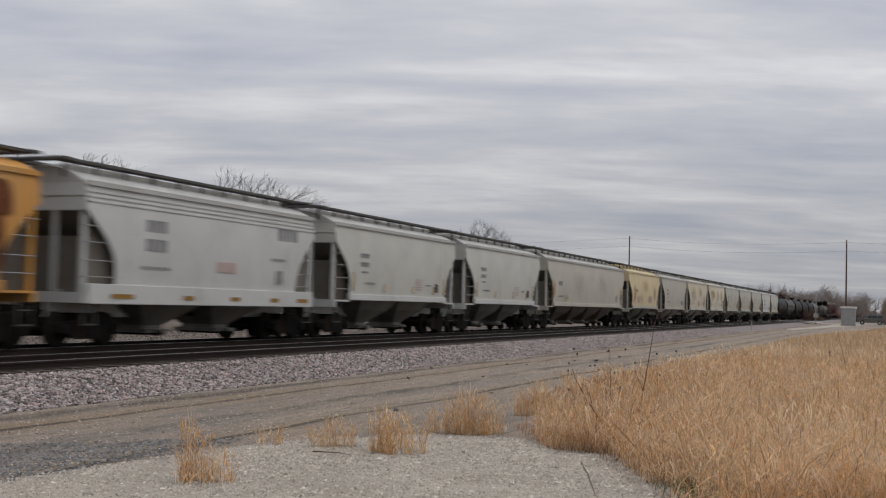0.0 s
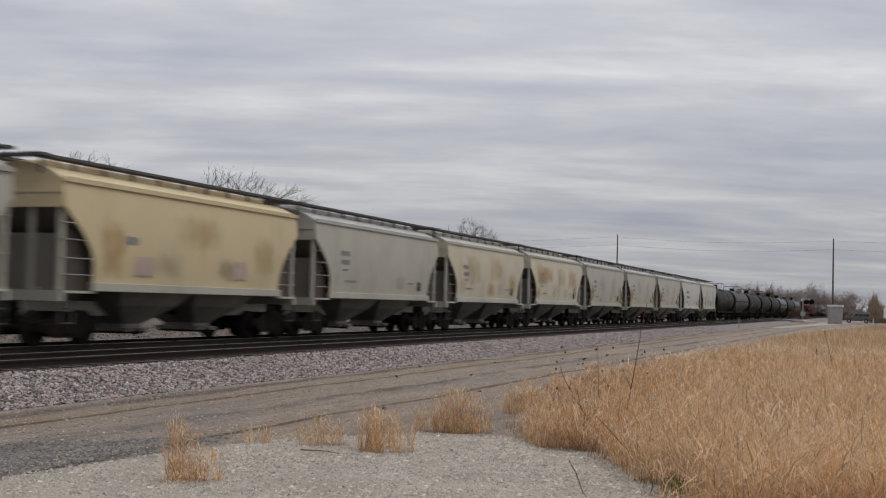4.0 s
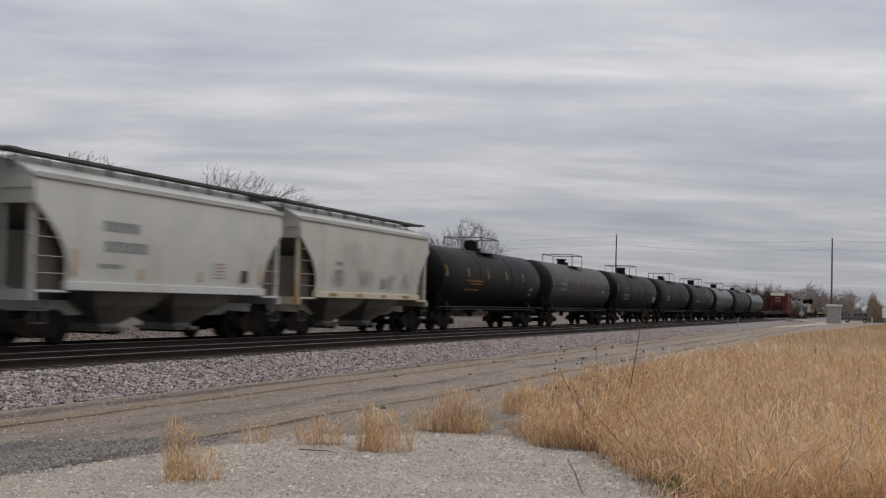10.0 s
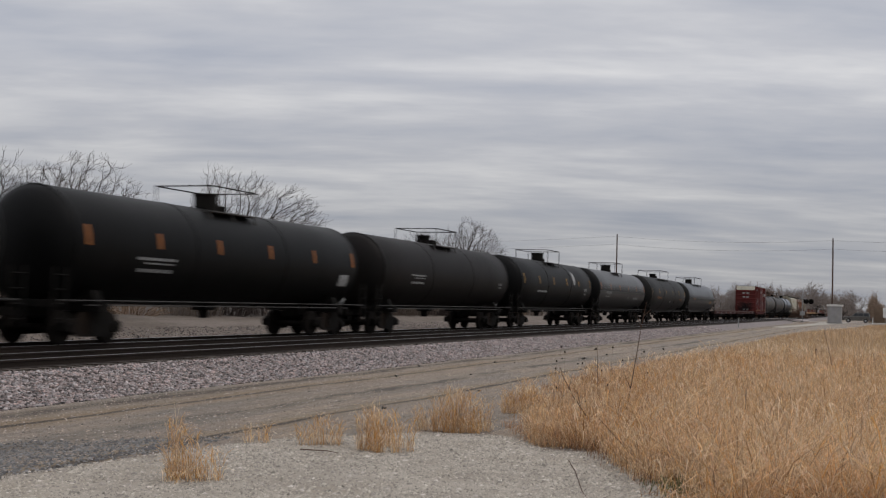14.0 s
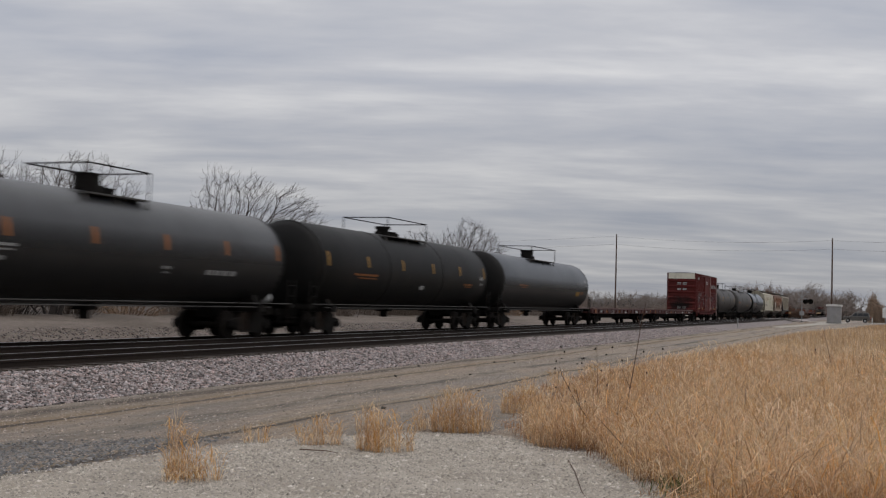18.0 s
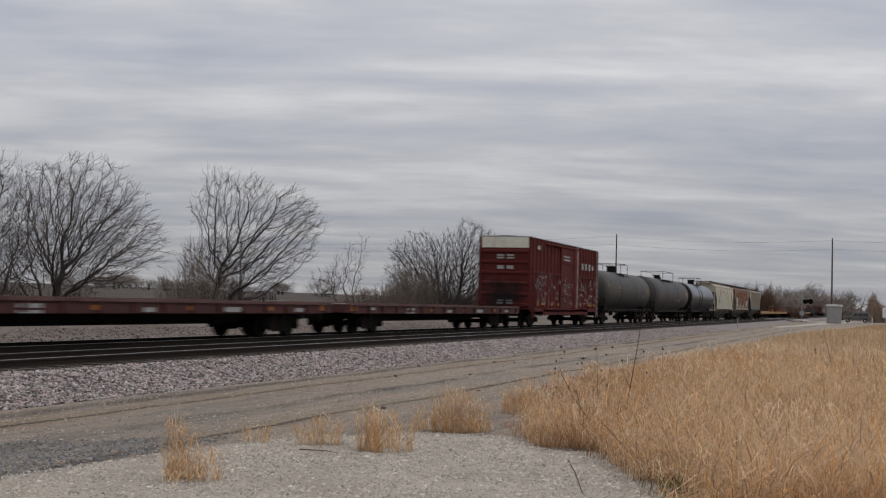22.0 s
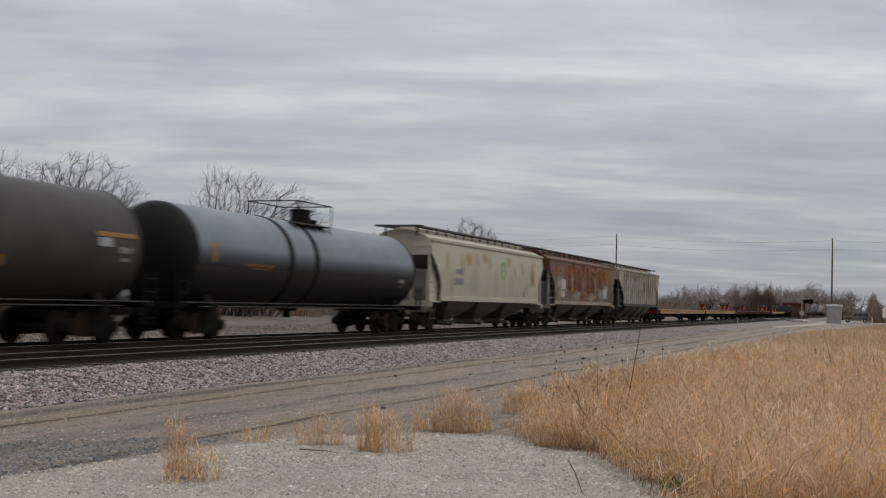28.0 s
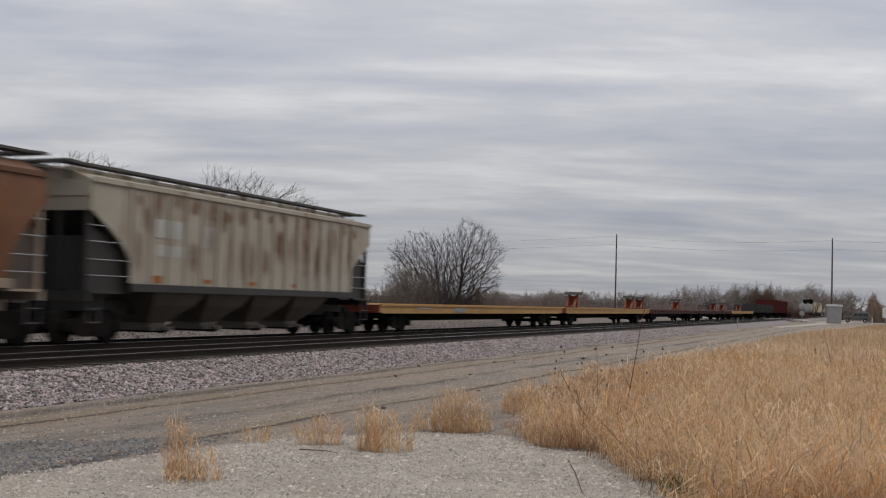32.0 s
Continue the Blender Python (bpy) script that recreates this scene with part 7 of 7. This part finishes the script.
# ---- weeds and a fallen stick in front ----
weed([(-3.92, 18.66, -.5), (-3.84, 18.66, -.03), (-3.75, 18.66, .53), (-3.68, 18.66, 1.0), (-3.6, 18.66, 1.42)], .010, "tall thin dark weed stem standing in the grass",
     [[(-3.68, 18.66, 1.0), (-3.74, 18.64, 1.19)], [(-3.64, 18.66, 1.2), (-3.52, 18.64, 1.3)], [(-3.84, 18.66, 0), (-3.96, 18.6, .3)]])
weed([(-3.37, 15.1, -.5), (-3.63, 15.1, -.24), (-3.87, 15.1, .08), (-4.04, 15.1, .37), (-4.08, 15.1, .49)], .009, "curved dark weed stem leaning over the gravel", [[(-3.78, 15.1, -.04), (-3.84, 15.1, .2)], [(-3.95, 15.1, .2), (-3.9, 15.05, .38)]])
weed([(-4.57, 19.5, -.5), (-4.59, 19.5, .17), (-4.61, 19.5, .66)], .007, "thin upright weed stem")
weed([(-1.11,30.0,-0.02), (-1.21,30.0,0.46), (-1.32,30.0,0.88)], .008, "thin leaning weed stem in the meadow")
weed([(-2.55, 12.9, -.45), (-2.7, 12.7, -.2), (-2.95, 12.5, .12)], .006, "thin leaning weed stem")
tagged(weed([(-6.3, 11.85, -.43), (-6.12, 11.78, -.415), (-5.95, 11.84, -.42), (-5.78, 11.8, -.43)], .008, "fallen dark stick on the pale gravel"), category="stick")
tagged(weed([(-3.32, 12.76, -0.44), (-3.03, 11.94, -0.44), (-2.65, 10.72, -0.44), (-2.49, 10.31, -0.44)], .006, "thin dead twig lying on the pale gravel"), category="stick")
SEED = surf("brown_seed_head", (.035, .02, .014), (.02, .013, .01), 8, .9)
sd2 = random.Random(4)

# thin stalks that carry dark seed heads over the edge of the grass
for x, y, z in [(-4.37, 15.98, 0.52), (-4.55, 16.59, 0.38), (-4.32, 16.24, 0.65), (-4.14, 16.71, 0.55), (-4.18, 16.75, 0.47), (-3.71, 15.63, 0.74), (-3.45, 15.53, 0.77), (-3.66, 17.17, 0.52), (-3.11, 16.02, 0.71), (-2.83, 15.97, 0.76), (-3.34, 17.49, 0.33), (-4.49, 16.44, 0.11), (-3.98, 17.17, 0.35), (-3.72, 16.45, 0.18), (-4.13, 16.78, -0.1), (-4.26, 15.8, 0.74)]:
    stalk = weed([(x + sd2.uniform(-.1, .1), y, gz(x, y)), (x + sd2.uniform(-.04, .04), y, (z + gz(x, y)) / 2), (x, y, z)], .0018, "thin dry stalk with a dark seed head")
    part("seed_head", "seed_head", lambda: Shape().tube((0, 0, -.012), (0, 0, .008), .012, 7).tube((0, 0, .008), (0, 0, .016), .007, 7), SEED, stalk, "dark round seed head", at=(x, y, z))

# ---- the crossing road ----
ROAD_Y = (198.5, 206.0)
road_bm = Shape()
xs = list(np.linspace(-120, -24, 24)) + list(np.linspace(-22.5, -12.6, 12)) + list(np.linspace(-11, 60, 28))
rows = []
for x in xs:
    on = -24 < x < -12.5
    zz = [-.012 if on else gz(x, y) + .05 for y in np.linspace(ROAD_Y[0], ROAD_Y[1], 5)]
    rows.append([(x, y, z) for y, z in zip(np.linspace(ROAD_Y[0], ROAD_Y[1], 5), zz)])
road_bm.loft(rows, close=False, caps=False)
road_bm.loft([[(p[0], p[1], p[2] - .3) for p in (r[0], r[-1])] for r in rows], close=False, caps=False)
thing("road", road_bm, surf("worn_grey_road", (.36, .325, .295), (.28, .25, .225), .8, .95, world_space=True, fine=30), "worn pale grey crossing road", "road", kind="structure")
apron = Shape()
rows = []
for i in range(13):
    t = i / 12
    y = 130 + 68 * t
    xl = -11.6 + .9 * math.sin(t * 3) + 2.0 * t * t
    rows.append([(xl, y, gz(xl, y) + .03), (xl + 1.6 + 3.5 * t * t, y, gz(xl + 2, y) + .035)])
apron.loft(rows, close=False, caps=False)
apron.loft([[(p[0], p[1], p[2] - .25) for p in r] for r in rows], close=False, caps=False)
thing("access_track", apron, surf("pale_gravel_track", (.36, .335, .29), (.27, .245, .205), .6, .95, world_space=True), "pale gravel track joining the crossing road", "gravel track", kind="structure")

# ---- signal cabinet, crossing signal, poles, car, signs ----
cab_skin = surf("aluminium_cabinet", (.27, .262, .262), (.21, .205, .205), 1.5, .6, dirt=GRIME, dirt_amount=.25)
cab = empty("signal_cabinet", (-6.75, 190, gz(-6.75, 190)), "grey metal railway signal cabinet with a pale roof", "cabinet")
part("body", "cab_body", lambda: Shape().box(-1.06, 1.06, -1.0, 1.0, .12, 2.72), cab_skin, cab, bevel=.03)
part("roof", "cab_roof", lambda: Shape().prism([(-1.2, 2.72), (1.2, 2.72), (1.2, 2.98), (0, 3.03), (-1.2, 2.98)], -1.15, 1.15, "y"), surf("pale_cabinet_roof", (.62, .61, .58), (.5, .49, .47), 2, .6), cab, "pale overhanging roof")
dr = part("door", "cab_door", lambda: Shape().box(-.5, .5, -1.05, -1.0, .25, 2.5), cab_skin, cab, "flush steel door")
part("handle", "cab_handle", lambda: Shape().box(.34, .4, -1.1, -1.05, 1.2, 1.45), galv, dr)
part("plinth", "cab_plinth", lambda: Shape().box(-1.2, 1.2, -1.05, 1.05, -.3, .12), surf("plinth_concrete", (.3, .29, .27), (.22, .21, .2), 3, .95), cab, "concrete plinth")

sig = empty("crossing_signal", (-11.9, 194, gz(-11.9, 194)), "grade crossing signal mast with paired black flashers", "signal")
part("mast", "sig_mast", lambda: Shape().tube((0, 0, -.2), (0, 0, 4.7), .07, 12), galv, sig, "pale steel mast", smooth=True)
part("base", "sig_base", lambda: Shape().box(-.3, .3, -.3, .3, -.3, .18), surf("plinth_concrete", (.3, .29, .27), (.22, .21, .2), 3, .95), sig)
part("gate_box", "sig_gate", lambda: Shape().box(-.35, .35, -.25, .25, 1.1, 1.75), galv, sig, "pale gate mechanism box", bevel=.03)
part("cross_arm", "sig_arm", lambda: Shape().tube((-.75, 0, 3.35), (1.5, 0, 3.35), .035, 8), galv, sig)
for x in (.55, 1.35):
    f = part("flasher", "sig_flash", lambda: Shape().tube((0, -.12, 0), (0, -.1, 0), .42, 20).tube((0, -.1, 0), (0, .2, 0), .2, 14).tube((0, -.45, .02), (0, -.1, .02), .2, 14, caps=False), steel_black, sig, "black round flasher with backplate", at=(x, 0, 3.4), smooth=True)
for a in (-1, 1):
    part("crossbuck_arm", ("buck", a), lambda: Shape().add([(-.6, -.1, 4.0 - a * .45), (.6, -.1, 4.0 + a * .45), (.6, -.1, 4.16 + a * .45), (-.6, -.1, 4.16 - a * .45)] + [(-.6, -.07, 4.0 - a * .45), (.6, -.07, 4.0 + a * .45), (.6, -.07, 4.16 + a * .45), (-.6, -.07, 4.16 - a * .45)], [(0, 1, 2, 3), (7, 6, 5, 4), (0, 4, 5, 1), (1, 5, 6, 2), (2, 6, 7, 3), (3, 7, 4, 0)]), galv, sig, "grey back of a crossbuck board", at=(0, .02 * a, 0))

pole_wood = surf("weathered_pole_wood", (.10, .065, .05), (.065, .045, .036), 2, .9, stretch=(3, 3, .15))


def pole(x, y, h, label, arms=1):
    p = empty("utility_pole", (x, y, gz(x, y)), label, "utility pole", "utility poles along the road")
    part("shaft", ("shaft", h), lambda: Shape().tube((0, 0, -.5), (0, 0, h), .17, 12, .11), pole_wood, p, smooth=True)
    for i in range(2):
        part("insulator", "insul", lambda: Shape().tube((0, -.1, 0), (0, -.3, 0), .03, 6).tube((0, -.3, -.05), (0, -.3, .12), .05, 8), galv, p, at=(0, 0, h - .5 - 1.5 * i))
    return p


PA, PB, PC = (-46.5, 211, 14.6), (-7.8, 207.5, 14.5), (-131.0, 216.0, 12.5)
pole(*PA, "tall thin wooden utility pole beyond the tracks")
pole(*PB, "tall reddish-brown wooden utility pole by the crossing")
pole(*PC, "wooden utility pole half hidden behind trees")
PD = (34.0, 204.0, 15.0)
pole(*PD, "wooden utility pole along the road")
wire_mat = surf("grey_overhead_wire", (.10, .10, .11), (.13, .13, .14), 2, .6)
for k, drop in enumerate((.4, 1.9)):
    for a, b in ((PC, PA), (PA, PB), (PB, PD)):
        L = Limbs()
        pts_ = []
        for i in range(15):
            t = i / 14
            za, zb = gz(a[0], a[1]) + a[2] - drop, gz(b[0], b[1]) + b[2] - drop
            pts_.append((a[0] + (b[0] - a[0]) * t, a[1] + (b[1] - a[1]) * t - .3, za + (zb - za) * t - 4 * .7 * t * (1 - t)))
        L.limb(pts_, [.014] * 15, 4)
        ob = new("overhead_wire", L.done("overhead_wire"))
        ob.data.materials.append(wire_mat)
        tagged(ob, "thin sagging overhead wire between the poles", "wire", "overhead wires")

# the sport utility car that waits at the crossing, facing the tracks (-x)
suv = empty("parked_suv", (-3.6, 202.2, gz(-3.6, 202.2) + .05), "dark grey-green sport utility car waiting at the crossing", "car")
suv_paint = surf("grey_car_paint", (.062, .058, .052), (.08, .074, .066), 2, .35, gloss=.5, bump=0)
glass = surf("dark_car_glass", (.02, .022, .025), (.03, .032, .035), 2, .3, gloss=.15, bump=0)
tyre = surf("black_tyre_rubber", (.012, .012, .012), (.02, .02, .02), 9, .9)


def suv_body():
    low = [(-2.15, .45), (-2.18, .75), (-2.1, .98), (-1.0, 1.06), (2.1, 1.06), (2.15, .8), (2.12, .42), (1.75, .36), (1.62, .68), (1.3, .78), (.98, .68), (.85, .34), (-.95, .34), (-1.08, .68), (-1.4, .78), (-1.72, .68), (-1.85, .38)]
    return Shape().prism(low, -.9, .9, "y")


part("body", "suv_body", suv_body, suv_paint, suv, bevel=.05)
part("cabin", "suv_cabin", lambda: Shape().loft([[(x, y, z) for x, y in ((x0, -w), (x1, -w), (x1, w), (x0, w))] for x0, x1, w, z in ((-1.0, 2.05, .86, 1.04), (-.35, 1.85, .70, 1.66), (-.2, 1.75, .66, 1.72))]), suv_paint, suv, bevel=.04)
for k, (xa, xb, xc, xd) in enumerate(((-.72, .08, .08, -.26), (.16, .92, .92, .16), (1.0, 1.86, 1.72, 1.0))):
    part("side_window", ("suv_win", k), lambda: Shape().add([(xa, -.862, 1.1), (xb, -.862, 1.1), (xc, -.725, 1.58), (xd, -.725, 1.58)] + [(xa, -.84, 1.1), (xb, -.84, 1.1), (xc, -.70, 1.58), (xd, -.70, 1.58)], [(0, 1, 2, 3), (7, 6, 5, 4), (0, 4, 5, 1), (1, 5, 6, 2), (2, 6, 7, 3), (3, 7, 4, 0)]), glass, suv)
part("windscreen", "suv_ws", lambda: Shape().add([(-1.0, -.8, 1.08), (-1.0, .8, 1.08), (-.38, .66, 1.62), (-.38, -.66, 1.62), (-.96, -.8, 1.06), (-.96, .8, 1.06), (-.34, .66, 1.6), (-.34, -.66, 1.6)], [(0, 1, 2, 3), (7, 6, 5, 4), (0, 4, 5, 1), (1, 5, 6, 2), (2, 6, 7, 3), (3, 7, 4, 0)]), glass, suv)
for x in (-1.4, 1.3):
    for y in (-.8, .8):
        w = part("wheel", "suv_tyre", lambda: Shape().tube((0, -.11, 0), (0, .11, 0), .36, 24), tyre, suv, "black tyre", at=(x, y, .36), smooth=True)
        part("rim", "suv_rim", lambda: Shape().tube((0, -.125, 0), (0, .125, 0), .18, 16), galv, w, "pale alloy rim")
part("bumper", "suv_bump", lambda: Shape().box(-2.25, -2.05, -.88, .88, .42, .66), steel_black, suv, bevel=.04)
part("bumper", "suv_bump2", lambda: Shape().box(2.05, 2.22, -.88, .88, .42, .66), steel_black, suv, bevel=.04)
part("roof_rack", "suv_rack", lambda: Shape().tube((-.1, -.6, 1.78), (1.6, -.6, 1.78), .02, 6).tube((-.1, .6, 1.78), (1.6, .6, 1.78), .02, 6).box(-.1, -.05, -.62, .62, 1.72, 1.79).box(1.4, 1.45, -.62, .62, 1.72, 1.79), steel_black, suv)
part("headlight", "suv_hl", lambda: Shape().box(-2.2, -2.12, -.85, -.55, .74, .92), galv, suv)
part("taillight", "suv_tl", lambda: Shape().box(2.1, 2.17, -.9, -.74, .75, 1.02), surf("red_lens", (.25, .02, .02), (.3, .03, .02), 4, .3), suv)

white_paint = surf("white_sign_paint", (.62, .62, .6), (.52, .52, .5), 4, .6)
mk = empty("marker_post", (-1.15, 196.5, gz(-1.15, 196.5)), "short white marker post beside the road", "post")
part("post", "mk_post", lambda: Shape().box(-.07, .07, -.05, .05, -.1, 1.0), white_paint, mk, bevel=.01)
sg_ = empty("road_sign", (.85, 200.0, gz(.85, 200)), "white rectangular road sign seen from behind", "sign")
part("board", "sg_board", lambda: Shape().box(-.45, .45, -.03, 0, 1.0, 2.6), white_paint, sg_, bevel=.02)
part("post", "sg_post", lambda: Shape().tube((0, .05, -.2), (0, .05, 2.5), .04, 8), galv, sg_)
st = empty("stake", (-1.75, 35.0, gz(-1.75, 35)), "small dark stake standing in the grass", "post")
part("shaft", "stake", lambda: Shape().box(-.018, .018, -.018, .018, -.2, .72), pole_wood, st)
tp = empty("track_post", (-13.4, 118.0, gz(-13.4, 118)), "thin pale marker post beside the track", "post")
part("shaft", "tpost", lambda: Shape().box(-.05, .05, -.03, .03, -.2, 1.1), galv, tp)

# a low farm building behind the crossing
fb = empty("farm_building", (-12.6, 420, gz(-12.6, 420)), "low distant building with a pale sloping roof", "building")
part("wall", "fb_wall", lambda: Shape().box(-5, 5, -4, 4, -.3, 3.0), surf("dull_red_siding", (.16, .06, .045), (.12, .05, .04), 2, .8), fb, "dull red wall")
part("roof", "fb_roof", lambda: Shape().prism([(-5.5, 2.9), (5.5, 2.9), (5.5, 3.05), (0, 5.6), (-5.5, 3.05)], -4.4, 4.4, "y"), surf("dull_metal_roof", (.28, .27, .26), (.22, .215, .21), 2, .6), fb, "pale metal roof")
part("door", "fb_door", lambda: Shape().box(-1.2, 1.2, -4.06, -4.0, -.1, 2.3), surf("weathered_barn_door", (.3, .28, .26), (.22, .2, .18), 2, .8), fb)


def motions():
    """The whole train rolls by at one speed; each car is keyed along the far track."""
    for car, mid in CONSIST:
        walk(car, [(0.0, pose(TRAIN_X, mid + SPEED * 24, 0)), (32.0, pose(TRAIN_X, mid - SPEED * 8, 0))])


motions()
